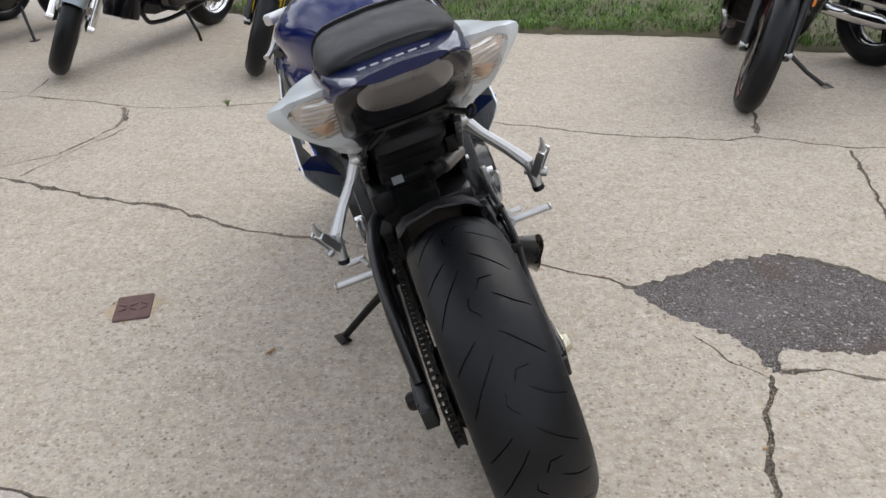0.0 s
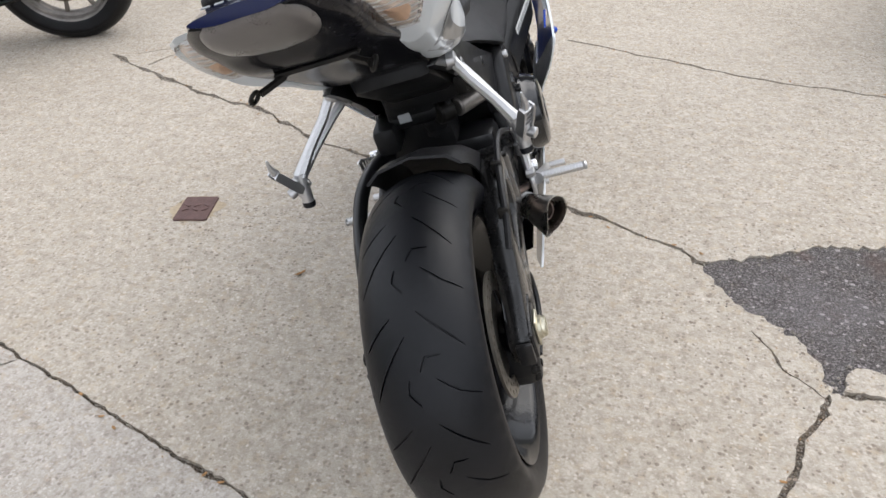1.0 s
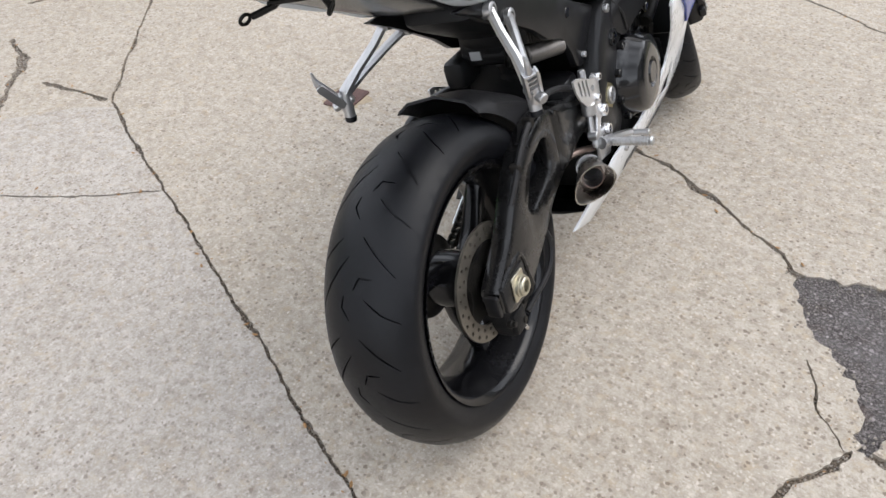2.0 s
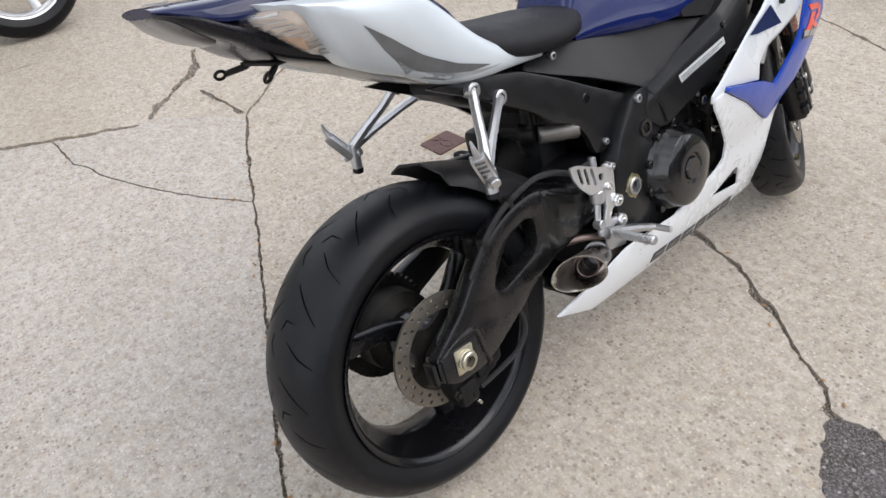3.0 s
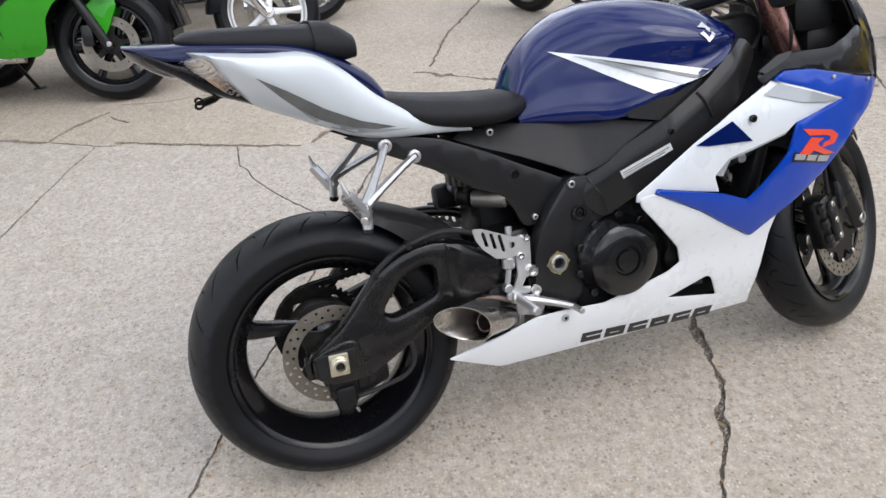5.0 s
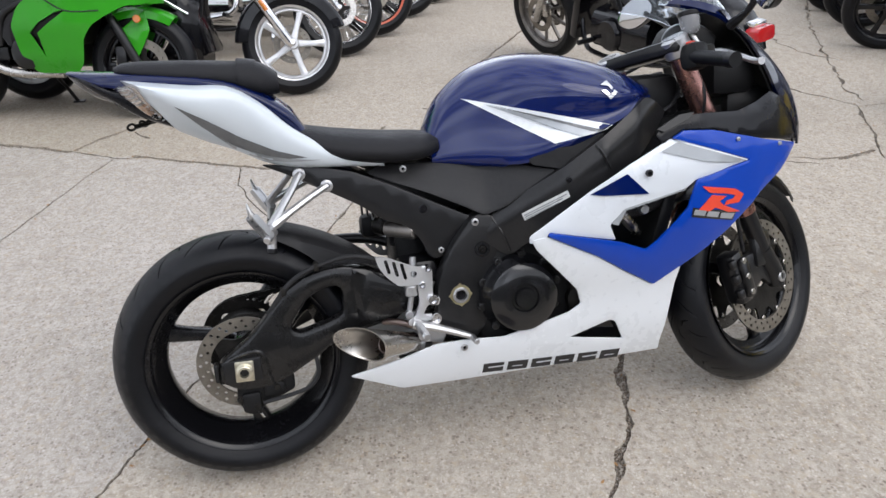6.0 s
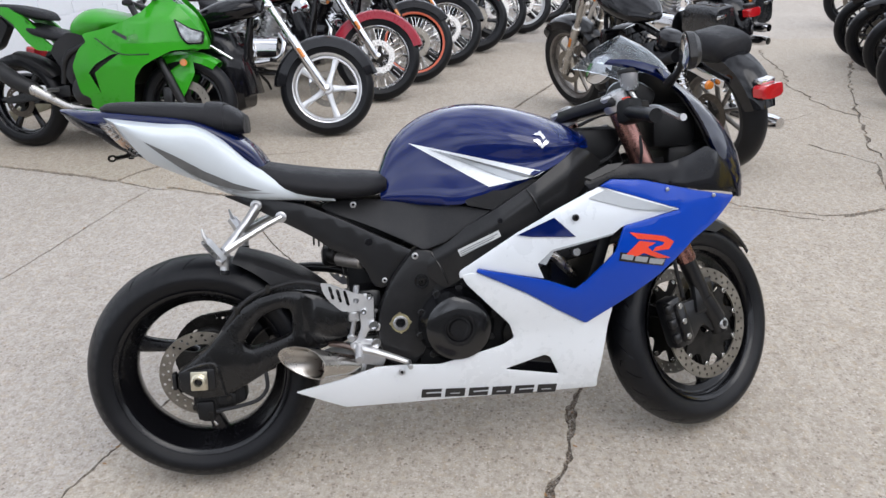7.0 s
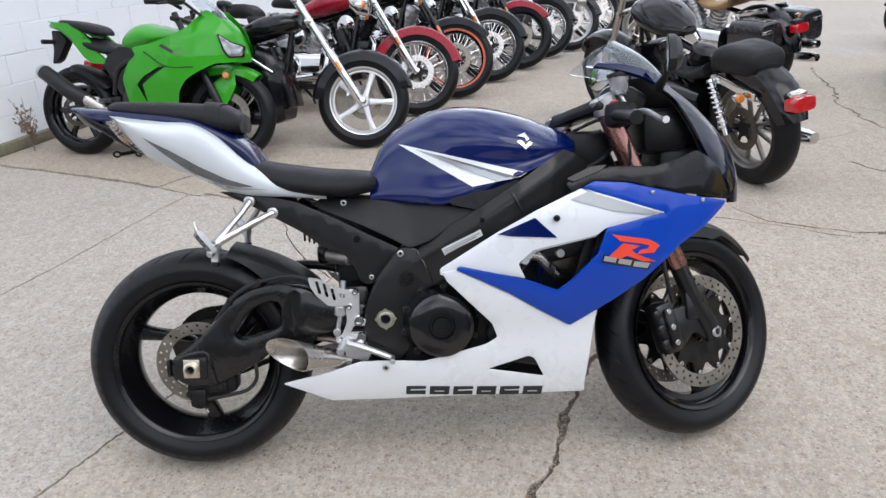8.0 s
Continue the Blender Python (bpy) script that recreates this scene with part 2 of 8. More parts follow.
ENGINEBLACK = mat("engine_black", (0.005, 0.005, 0.0055), 0.26, 0, 0.35, 0.3, 20, 0.05, 400, dust=0.01, spec=0.35)
RIMBLACK = mat("black_wheel_paint", (0.004, 0.004, 0.005), 0.24, 0, 0.3, 0.2, 8, spec=0.3)
GLOSSBLACK = mat("gloss_black", (0.005, 0.005, 0.0065), 0.18, 0, 0.5, 0.2, 5, spec=0.15)
COWLBLACK = mat("gloss_black_cowl", (0.006, 0.006, 0.008), 0.24, 0, 0.2, 0.15, 8, spec=0.18)
CASEGLOSS = mat("gloss_engine_case", (0.0055, 0.0056, 0.0066), 0.19, 0, 0.5, 0.3, 18, 0.05, 300, spec=0.45)
# mottled deep black, mostly for parts set inside the machine
DARK = mat("deep_black_parts", (0.0085, 0.0085, 0.009), 0.42, 0, 0, 0.4, 25, 0.3, 300, spec=0.25)
GRIME = mat("grimy_black_metal", (0.009, 0.0085, 0.008), 0.45, 0.4, 0, 0.5, 30, 0.4, 300, dust=0.049, spec=0.25)
RUBBER = mat("tyre_rubber", (0.0042, 0.0046, 0.0062), 0.38, 0, 0, 0.35, 12, 0.25, 700, dust=0.003, spec=0.30)
VINYL = mat("black_vinyl", (0.012, 0.012, 0.014), 0.48, 0, 0, 0.2, 16, 0.45, 900, spec=0.25)
ALU = mat("cast_aluminium", (0.51, 0.51, 0.515), 0.33, 0.9, 0, 0.12, 20, 0.2, 500)
BRIGHTALU = mat("bright_aluminium", (0.68, 0.68, 0.685), 0.32, 0.8, 0, 0.08, 20, 0.1, 500)
STEEL = mat("brushed_steel", (0.50, 0.48, 0.45), 0.26, 1.0, 0, 0.1, 9, 0.1, 300)
HOTSTEEL = mat("heat_tinted_steel", (0.42, 0.36, 0.31), 0.3, 1.0, 0, 0.35, 14, 0.1, 300)
DISC = mat("brake_disc_steel", (0.225, 0.205, 0.175), 0.42, 0.85, 0, 0.3, 18, 0.1, 400)
ZINC = mat("zinc_plate", (0.60, 0.56, 0.44), 0.3, 0.9, 0, 0.2, 40)
OLDDISC = mat("rusty_brake_disc", (0.085, 0.070, 0.056), 0.5, 0.7, 0, 0.4, 25, 0.2, 300)
GOLD = mat("yellow_zinc", (0.44, 0.39, 0.24), 0.35, 0.9, 0, 0.25, 40)
COPPER = mat("copper_fork_tube", (0.33, 0.17, 0.145), 0.25, 0.9, 0.2, 0.12, 16)
CHROME = mat("chrome", (0.72, 0.72, 0.73), 0.07, 1.0, 0, 0.06, 6)
BRONZE = mat("bronze_coating", (0.20, 0.15, 0.13), 0.35, 0.8, 0.2, 0.3, 8)
LENS = mat("clear_lens", (0.92, 0.91, 0.89), 0.05, 0, 0.2, 0.03, 6, transmission=0.95, ior=1.2)
SMOKE = mat("grey_tail_lens", (0.115, 0.106, 0.10), 0.3, 0.0, 0.5, 0.15, 40)
HEADGLASS = mat("headlight_glass", (0.30, 0.32, 0.33), 0.12, 0.5, 0.9, 0.9, 26)
LAMPSILVER = mat("lamp_reflector", (0.70, 0.60, 0.52), 0.22, 0.55, 0.3, 0.12, 60)
AMBER = mat("amber_reflector", (0.52, 0.33, 0.21), 0.35, 0.2, 0.3, 0.25, 50)
ORANGE = mat("orange_lens", (0.62, 0.19, 0.02), 0.2, 0, 0.8, 0.05)
REDLENS = mat("red_lens", (0.44, 0.008, 0.013), 0.15, 0, 0.9, 0.06)
SCREEN = mat("clear_screen", (0.75, 0.8, 0.85), 0.04, 0, 0, 0.02, 5, transmission=0.95, ior=1.2)
FLUID = mat("reservoir_plastic", (0.42, 0.42, 0.43), 0.25, 0, 0, 0.06, 12, transmission=0.6)
GREEN = mat("green_paint", (0.030, 0.30, 0.008), 0.3, 0.0, 0.6, 0.05, 4, spec=0.2)
CRIMSON = mat("crimson_paint", (0.27, 0.005, 0.020), 0.28, 0.0, 0.6, 0.08, 4, spec=0.2)
YELLOW = mat("yellow_paint", (0.85, 0.62, 0.01), 0.3, 0, 0.8, 0.05, 5)
ORANGERIM = mat("orange_rim_tape", (0.50, 0.09, 0.035), 0.35, 0, 0.3, 0.08)
REDRIM = mat("dark_red_rim_tape", (0.13, 0.016, 0.028), 0.35, 0, 0.3, 0.08)
DULLALU = mat("dirty_cast_alloy", (0.20, 0.185, 0.17), 0.4, 0.7, 0, 0.35, 25, 0.2, 400)
GREYPAINT = mat("charcoal_paint", (0.018, 0.019, 0.022), 0.25, 0.2, 0.7, 0.15, 5)
SILVERPAINT = mat("silver_blue_paint", (0.20, 0.23, 0.27), 0.3, 0.5, 0.7, 0.1, 5)
TAN = mat("tan_leather", (0.28, 0.17, 0.08), 0.55, 0, 0, 0.2, 12, 0.4, 400)
RUST = mat("rusty_iron", (0.115, 0.065, 0.06), 0.75, 0.25, 0, 0.3, 60, 0.8, 260, dust=0.1)


def concrete(name, tint, stain, chips=1.0, size=1.0, loose=0.0):
    """Worn exposed-aggregate concrete: sandy paste, chips of stone of uneven size and shape, pits and wide stains."""
    m = bpy.data.materials.new(name)
    m.use_nodes = True
    nt = m.node_tree
    b = nt.nodes["Principled BSDF"]
    N, L = nt.nodes.new, nt.links.new
    tc = N("ShaderNodeTexCoord")
    place = tc.outputs["Object"]

    def noise(scale, detail=5, rough=0.55, out=0):
        q = N("ShaderNodeTexNoise")
        q.inputs["Scale"].default_value, q.inputs["Detail"].default_value, q.inputs["Roughness"].default_value = scale, detail, rough
        L(tc.outputs["Object"], q.inputs["Vector"])
        return q.outputs[out]

    def ramp(src, a, c, lo, hi):
        q = N("ShaderNodeMapRange")
        for i, val in enumerate((a, c, lo, hi)):
            q.inputs[i + 1].default_value = val
        L(src, q.inputs[0])
        return q.outputs[0]

    def calc(op, a, c):
        q = N("ShaderNodeMath")
        q.operation = op
        for i, val in ((0, a), (1, c)):
            if isinstance(val, (int, float)):
                q.inputs[i].default_value = val
            else:
                L(val, q.inputs[i])
        return q.outputs[0]

    def mix(fac, a, c, how="MIX"):
        q = N("ShaderNodeMixRGB")
        q.blend_type = how
        if isinstance(fac, (int, float)):
            q.inputs[0].default_value = fac
        else:
            L(fac, q.inputs[0])
        for i, val in ((1, a), (2, c)):
            if isinstance(val, tuple):
                q.inputs[i].default_value = (*val, 1)
            else:
                L(val, q.inputs[i])
        return q.outputs[0]

    def times(*f):
        return tuple(c * k for c, k in zip(tint, f if len(f) == 3 else f * 3))

    bend = N("ShaderNodeVectorMath")
    bend.operation = "MULTIPLY_ADD"
    L(noise(95 / size, 4, 0.75, 1), bend.inputs[0])
    bend.inputs[1].default_value = (0.011 * size,) * 3
    L(place, bend.inputs[2])

    def grains(scale, few):
        """Chips with a size of their own each; few: the share of cells left empty. Gives mask and a random value."""
        q = N("ShaderNodeTexVoronoi")
        q.inputs["Scale"].default_value = scale / size
        L(bend.outputs[0], q.inputs["Vector"])
        c = N("ShaderNodeSeparateColor")
        L(q.outputs["Color"], c.inputs[0])
        reach = ramp(c.outputs[1], few, 1.0, 0.02, 0.50)
        gap = calc("SUBTRACT", reach, q.outputs["Distance"])
        return ramp(gap, -0.02, 0.06, 0, 1), c.outputs[0]

    col = mix(ramp(noise(0.8), 0.3, 0.7, 0, 1), times(0.90, 0.885, 0.86), times(1.06))
    col = mix(ramp(noise(2.6, 7, 0.72), 0.44, 0.70, 0, stain), col, times(0.74, 0.71, 0.67))
    col = mix(ramp(noise(6.2, 6, 0.7), 0.50, 0.70, 0, 0.6), col, times(0.80, 0.76, 0.69))
    col = mix(ramp(noise(17, 5, 0.7), 0.42, 0.66, 0, 0.8), col, times(1.20, 1.20, 1.20))
    col = mix(ramp(noise(48, 5, 0.75), 0.45, 0.68, 0, 1.0), col, times(0.64, 0.60, 0.55))
    col = mix(ramp(noise(110, 4, 0.75), 0.50, 0.68, 0, 0.58), col, times(1.34, 1.36, 1.38))
    col = mix(ramp(noise(150, 4, 0.75), 0.53, 0.69, 0, 0.62), col, times(0.60, 0.56, 0.52))
    col = mix(ramp(noise(31, 5, 0.7), 0.52, 0.70, 0, 0.65), col, times(0.97, 0.86, 0.69))
    area = ramp(noise(2.1, 4), 0.35, 0.62, 0.45, 1.0)
    light, lr = grains(112, 0.36)
    col = mix(calc("MULTIPLY", light, ramp(lr, 0, 1, 0.2 * chips, 0.8 * chips)), col, times(1.42 + loose, 1.43 + loose, 1.46 + loose))
    dark, dr = grains(92, 0.38)
    dark = calc("MULTIPLY", calc("MULTIPLY", dark, area), ramp(dr, 0, 1, 0.30 * chips, 1.0 * chips))
    col = mix(dark, col, times(0.33, 0.28, 0.245))
    pits, pr = grains(34, 0.72)
    col = mix(calc("MULTIPLY", pits, ramp(pr, 0, 1, 0, 0.42 * chips)), col, times(0.46, 0.41, 0.36))
    if loose:
        col = mix(ramp(noise(210, 3, 0.7), 0.50, 0.62, 0, 0.9), col, times(2.6, 2.5, 2.55))
        col = mix(ramp(noise(170, 3, 0.7), 0.54, 0.62, 0, 0.9), col, times(0.35, 0.33, 0.33))
        grey, gr = grains(78, 0.22)
        col = mix(calc("MULTIPLY", grey, ramp(gr, 0.30, 1, 0, 1.0)), col, times(3.9, 3.75, 3.8))
        col = mix(ramp(noise(4.5, 4), 0.50, 0.68, 0, 0.4), col, times(2.0, 2.0, 2.1))
        col = mix(ramp(noise(6.5, 4), 0.56, 0.70, 0, 0.7), col, times(0.95, 0.72, 0.62))
    L(col, b.inputs["Base Color"])
    b.inputs["Roughness"].default_value = 0.9
    b.inputs["Specular IOR Level"].default_value = 0.25
    high = calc("SUBTRACT", ramp(noise(140, 5, 0.75), 0.2, 0.8, 0, 1), calc("MULTIPLY", dark, 0.7))
    bp = N("ShaderNodeBump")
    bp.inputs["Strength"].default_value, bp.inputs["Distance"].default_value = 0.55 + 0.4 * (loose > 0), 0.003 + 0.003 * (loose > 0)
    L(high, bp.inputs["Height"])
    L(bp.outputs[0], b.inputs["Normal"])
    return m


CONCRETE = concrete("concrete", (0.432, 0.390, 0.336), 0.75, 0.85)
CONCRETE2 = concrete("grey_concrete", (0.430, 0.397, 0.361), 0.65, 0.75, 0.9)
CONCRETE3 = concrete("old_brown_concrete", (0.412, 0.369, 0.312), 0.8, 0.75, 0.9)
MOSSY = concrete("mossy_footing", (0.205, 0.198, 0.150), 0.9, 0.5, 1.2)
ASPHALT = concrete("asphalt", (0.124, 0.115, 0.112), 0.5, 0.9, 1.0, 1.0)
JOINT = concrete("crack_dirt", (0.145, 0.122, 0.097), 0.6, 0.9, 0.8, 0.3)
PEBBLE = mat("loose_stone", (0.30, 0.27, 0.235), 0.9, 0, 0, 0.6, 60, 0.5, 200)
LEAFBIT = mat("brown_leaf_litter", (0.30, 0.17, 0.075), 0.8, 0, 0, 0.45, 40, 0.3, 200)
RUSTSTAIN = mat("rust_stain", (0.37, 0.30, 0.21), 0.9, 0, 0, 0.35, 60, 0.3, 160)
BLOCKPAINT = mat("white_block_paint", (0.80, 0.83, 0.87), 0.6, 0, 0, 0.03, 2.5, 0.5, 60)
BLOCKPAINT2 = mat("grey_wall_paint", (0.16, 0.16, 0.15), 0.8, 0, 0, 0.15, 1.5, 0.4, 40)
SOIL = mat("soil", (0.095, 0.085, 0.05), 0.95, 0, 0, 0.5, 3, 0.9, 40)
GRASS = mat("grass_blade", (0.115, 0.195, 0.045), 0.6, 0, 0, 0.55, 6)
DRYGRASS = mat("dry_stalk", (0.20, 0.15, 0.11), 0.8, 0, 0, 0.3, 20)

# ---- ground ----
def wiggle(pts, step, amp, seed):
    """A crack's line: pts joined by short jagged runs."""
    rnd = random.Random(seed)
    out = []
    for a, b in zip(pts, pts[1:]):
        a, b = np.array(a), np.array(b)
        d = b - a
        k = max(1, int(np.hypot(*d) / step))
        n = np.array((-d[1], d[0])) / max(np.hypot(*d), 1e-6)
        for i in range(k):
            out.append(a + d * i / k + n * rnd.uniform(-amp, amp) * (1 if i else 0.2))
    out.append(np.array(pts[-1]))
    return out


def strip(line, width, seed, least=0.14, ends=True):
    """The outline of a crack along a line: pinched and spalled by turns, its lips ragged."""
    rnd = random.Random(seed)
    left, right = [], []
    phase = rnd.uniform(0, 50)
    run = 0.0
    for i, p in enumerate(line):
        q = line[max(i - 1, 0)]
        run += float(np.hypot(*(p - q)))
        d = line[min(i + 1, len(line) - 1)] - q
        n = np.array((-d[1], d[0])) / max(np.hypot(*d), 1e-6)
        slow = 0.5 + 0.9 * noise.noise(Vector((run * 7, phase, 0))) + 0.45 * noise.noise(Vector((run * 19, phase, 3)))
        w = width * min(max(slow, least), 1.3) * (0.25 if ends and i in (0, len(line) - 1) else 1)
        left.append(tuple(p + n * w * rnd.uniform(0.45, 1.25)))
        right.append(tuple(p - n * w * rnd.uniform(0.45, 1.25)))
    return left + right[::-1]


# lines in the plan: points, width, jaggedness
CRACKS = [
    ([(-2.05, 2.93), (-1.81, 2.80), (-1.39, 2.59), (-1.04, 2.47), (-0.80, 2.31), (-0.53, 2.20), (-0.28, 2.12), (-0.09, 2.07), (0.04, 2.05), (0.17, 2.02), (0.32, 1.95), (0.45, 1.88), (0.59, 1.79)], 0.020, 0.014),
    ([(-1.79, 2.83), (-1.69, 3.12), (-1.55, 3.42)], 0.010, 0.012),
    ([(-2.75, 3.80), (-2.37, 4.04), (-1.96, 3.89), (-1.72, 3.79), (-1.41, 3.71), (-0.94, 3.75), (-0.4, 3.58)], 0.020, 0.012),
    ([(-1.70, 3.76), (-1.60, 3.52)], 0.022, 0.010),
    ([(-2.37, 4.07), (-2.40, 4.40)], 0.014, 0.012),
    ([(0.0, 3.42), (0.27, 3.31), (0.76, 3.10), (1.25, 2.98), (1.40, 3.02), (1.71, 2.85), (2.10, 2.80)], 0.013, 0.010),
    ([(1.41, 3.05), (1.44, 3.14), (1.50, 3.37)], 0.018, 0.014),
    ([(1.71, 2.82), (1.64, 2.56), (1.54, 2.22), (1.46, 1.9)], 0.012, 0.008),
    ([(0.803, 1.385), (0.74, 1.26), (0.71, 1.16), (0.66, 1.00), (0.62, 0.80)], 0.014, 0.010),
    ([(0.66, 1.56), (0.70, 1.50), (0.72, 1.44), (0.745, 1.42), (0.79, 1.375)], 0.0055, 0.012),
    ([(0.822, 1.392), (0.95, 1.40), (1.07, 1.35), (1.35, 1.30)], 0.012, 0.012),
    ([(-2.25, 1.93), (-1.74, 1.45), (-1.56, 1.29), (-1.30, 1.20), (-1.04, 1.12), (-0.68, 1.00), (-0.39, 0.905), (0.02, 0.77), (0.38, 0.66), (0.9, 0.49)], 0.0085, 0.006),
    ([(-2.58, -1.75), (-2.48, -1.38), (-2.345, -0.90), (-2.23, -0.54), (-2.14, -0.30)], 0.030, 0.008),
    ([(-2.145, -0.315), (-2.08, -0.17), (-2.02, -0.04), (-2.00, 0.06)], 0.011, 0.005),
    ([(-2.04, 0.03), (-1.985, 0.20), (-1.92, 0.39), (-1.845, 0.60), (-1.75, 0.94)], 0.024, 0.008),
    ([(-2.42, -0.07), (-2.36, -0.02), (-2.30, 0.05)], 0.012, 0.010),
    ([(-2.60, -0.06), (-2.57, 0.18), (-2.63, 0.49), (-2.67, 0.70)], 0.010, 0.008),
    ([(-1.77, 0.98), (-1.92, 1.10), (-2.08, 1.24), (-2.34, 1.34)], 0.034, 0.014),
    ([(-1.90, 1.22), (-1.72, 1.27), (-1.59, 1.29)], 0.024, 0.012),
    ([(-1.84, 0.63), (-1.60, 0.67), (-1.37, 0.79), (-1.18, 0.92), (-0.99, 1.09)], 0.007, 0.010),
    ([(-2.15, -0.30), (-2.27, -0.25), (-2.38, -0.18), (-2.50, -0.09)], 0.022, 0.010),
    ([(-2.01, -0.045), (-1.80, -0.095), (-1.53, -0.14), (-1.38, -0.16), (-0.99, -0.225), (-0.6, -0.32), (0.3, -0.55)], 0.008, 0.004),
    ([(-2.70, 1.66), (-3.33, 1.86), (-4.07, 2.20), (-5.2, 2.7)], 0.016, 0.008),
    ([(-2.63, 1.55), (-2.45, 1.85), (-2.30, 2.12)], 0.030, 0.022),
    ([(-5.90, 4.55), (-5.53, 4.47), (-4.77, 4.39), (-4.30, 4.25), (-4.00, 4.27), (-3.57, 4.28), (-3.30, 4.45)], 0.026, 0.022),
    ([(-6.10, 5.60), (-5.36, 5.22), (-4.40, 4.78), (-3.75, 4.53), (-3.30, 4.36), (-2.99, 4.27), (-2.75, 4.15), (-2.44, 4.12)], 0.026, 0.022),
    ([(-4.30, 4.25), (-4.12, 4.38), (-4.02, 4.52)], 0.012, 0.012),
    ([(-3.23, 3.78), (-3.37, 3.99), (-3.48, 4.12)], 0.010, 0.014),
    ([(-1.94, 2.95), (-1.75, 3.08), (-1.62, 3.42), (-1.66, 3.72)], 0.012, 0.012),
]
ASPHALT_EDGE = wiggle([(0.56, 1.80), (0.71, 1.87), (0.84, 1.94), (0.92, 1.96), (1.08, 1.975), (1.24, 1.89), (1.31, 1.78), (1.30, 1.62), (1.13, 1.46), (1.03, 1.455), (0.95, 1.48), (0.87, 1.48), (0.84, 1.42), (0.805, 1.39), (0.80, 1.46), (0.775, 1.53), (0.70, 1.60), (0.62, 1.67), (0.585, 1.72), (0.56, 1.80)], 0.016, 0.011, 5)[:-1]
ASPHALT_EDGE = [tuple(p) for p in ASPHALT_EDGE]
NEAR = [(-6.5, -1.9), (3.2, -1.9), (3.2, 5.6), (-6.5, 6.6)]
DEEP = 0.009

ground = new("ground")
tagged(ground, "weathered tan concrete lot with joints, cracks and an asphalt patch", "ground", kind="structure")


def build_lot():
    strips = [strip(wiggle(wiggle(p, 0.055, a, i), 0.012 if max(q[1] for q in p) < 3.9 else 0.018, 0.0022, i + 7), w * (0.95 if max(q[1] for q in p) < 3.9 else 0.62), 50 + i, 0.6 if a <= 0.010 else 0.30) for i, (p, w, a) in enumerate(CRACKS)]
    pts, edges = [], []
    for loop in [NEAR, ASPHALT_EDGE] + strips:
        k = len(pts)
        pts += [tuple(p) for p in loop]
        edges += [(k + i, k + (i + 1) % len(loop)) for i in range(len(loop))]
    x = NEAR[0][0] + 0.07
    while x < 3.2:
        y = -1.8
        while y < 6:
            pts.append((x, y))
            y += 0.3
        x += 0.3
    v, _, tris, _, _, _ = delaunay_2d_cdt([Vector(p) for p in pts], edges, [], 0, 1e-5)
    boxes = [(min(p[0] for p in s), max(p[0] for p in s), min(p[1] for p in s), max(p[1] for p in s), s) for s in strips]
    top, low, tar = [], [], []
    for t in tris:
        c = sum((v[i] for i in t), Vector((0, 0))) / 3
        if not inside(c, NEAR):
            continue
        if inside(c, ASPHALT_EDGE):
            tar.append(t)
        elif any(a <= c.x <= b and d <= c.y <= e and inside(c, s) for a, b, d, e, s in boxes):
            low.append(t)
        else:
            top.append(t)
    return v, top, low, tar


def lot_mesh(v, faces, z, skirt=0.0, relief=0.0):
    bm = bmesh.new()
    at = {}

    def vert(i, down=0.0):
        if (i, down) not in at:
            p = v[i]
            zz = z + relief * noise.noise(Vector((p.x * 6, p.y * 6, 0)))
            at[(i, down)] = bm.verts.new((p.x, p.y, zz - down))
        return at[(i, down)]
    seen = set()
    for t in faces:
        bm.faces.new([vert(i) for i in t])
        seen |= set(zip(t, t[1:] + t[:1]))
    if skirt:
        for a, b in list(seen):
            if (b, a) not in seen:
                bm.faces.new((vert(b), vert(a), vert(a, skirt), vert(b, skirt)))
    return bm


def slabs_of(faces):
    """Groups of faces that hang together across edges."""
    owner, root = {}, list(range(len(faces)))

    def find(i):
        while root[i] != i:
            root[i] = root[root[i]]
            i = root[i]
        return i
    for k, t in enumerate(faces):
        for a, b in zip(t, t[1:] + t[:1]):
            e = (min(a, b), max(a, b))
            if e in owner:
                root[find(k)] = find(owner[e])
            owner[e] = k
    groups = {}
    for k, t in enumerate(faces):
        groups.setdefault(find(k), []).append(t)
    return list(groups.values())


lot_v, lot_top, lot_low, lot_tar = build_lot()


def pale_side(t):
    """Whether a face lies on the paler slab, south of the long joint."""
    c = sum((lot_v[i] for i in t), Vector((0, 0))) / 3
    joint = np.interp(c.x, [-1.56, -1.04, -0.39, 0.02, 0.9, 3.2], [1.29, 1.12, 0.905, 0.77, 0.49, -0.25])
    west = np.interp(c.y, [-1.75, -0.90, -0.30, 0.05, 0.60, 0.94, 1.29], [-2.58, -2.345, -2.14, -2.01, -1.845, -1.75, -1.56])
    return c.y < joint and c.x > west


def wall_side(t):
    """Whether a face lies on the old slab that runs along the foot of the wall."""
    c = sum((lot_v[i] for i in t), Vector((0, 0))) / 3
    return c.y < 0.9 and c.x < np.interp(c.y, [-1.75, -0.90, -0.30, 0.05, 0.60, 0.94], [-2.58, -2.345, -2.14, -2.01, -1.845, -1.75])


for side_faces, stone in (([t for t in lot_top if pale_side(t)], CONCRETE2), ([t for t in lot_top if wall_side(t)], CONCRETE3), ([t for t in lot_top if not pale_side(t) and not wall_side(t)], CONCRETE)):
    for g in sorted(slabs_of(side_faces), key=len, reverse=True):
        part("concrete_slab", lot_mesh(lot_v, g, 0.0, DEEP + 0.004), stone, ground, flat=True)


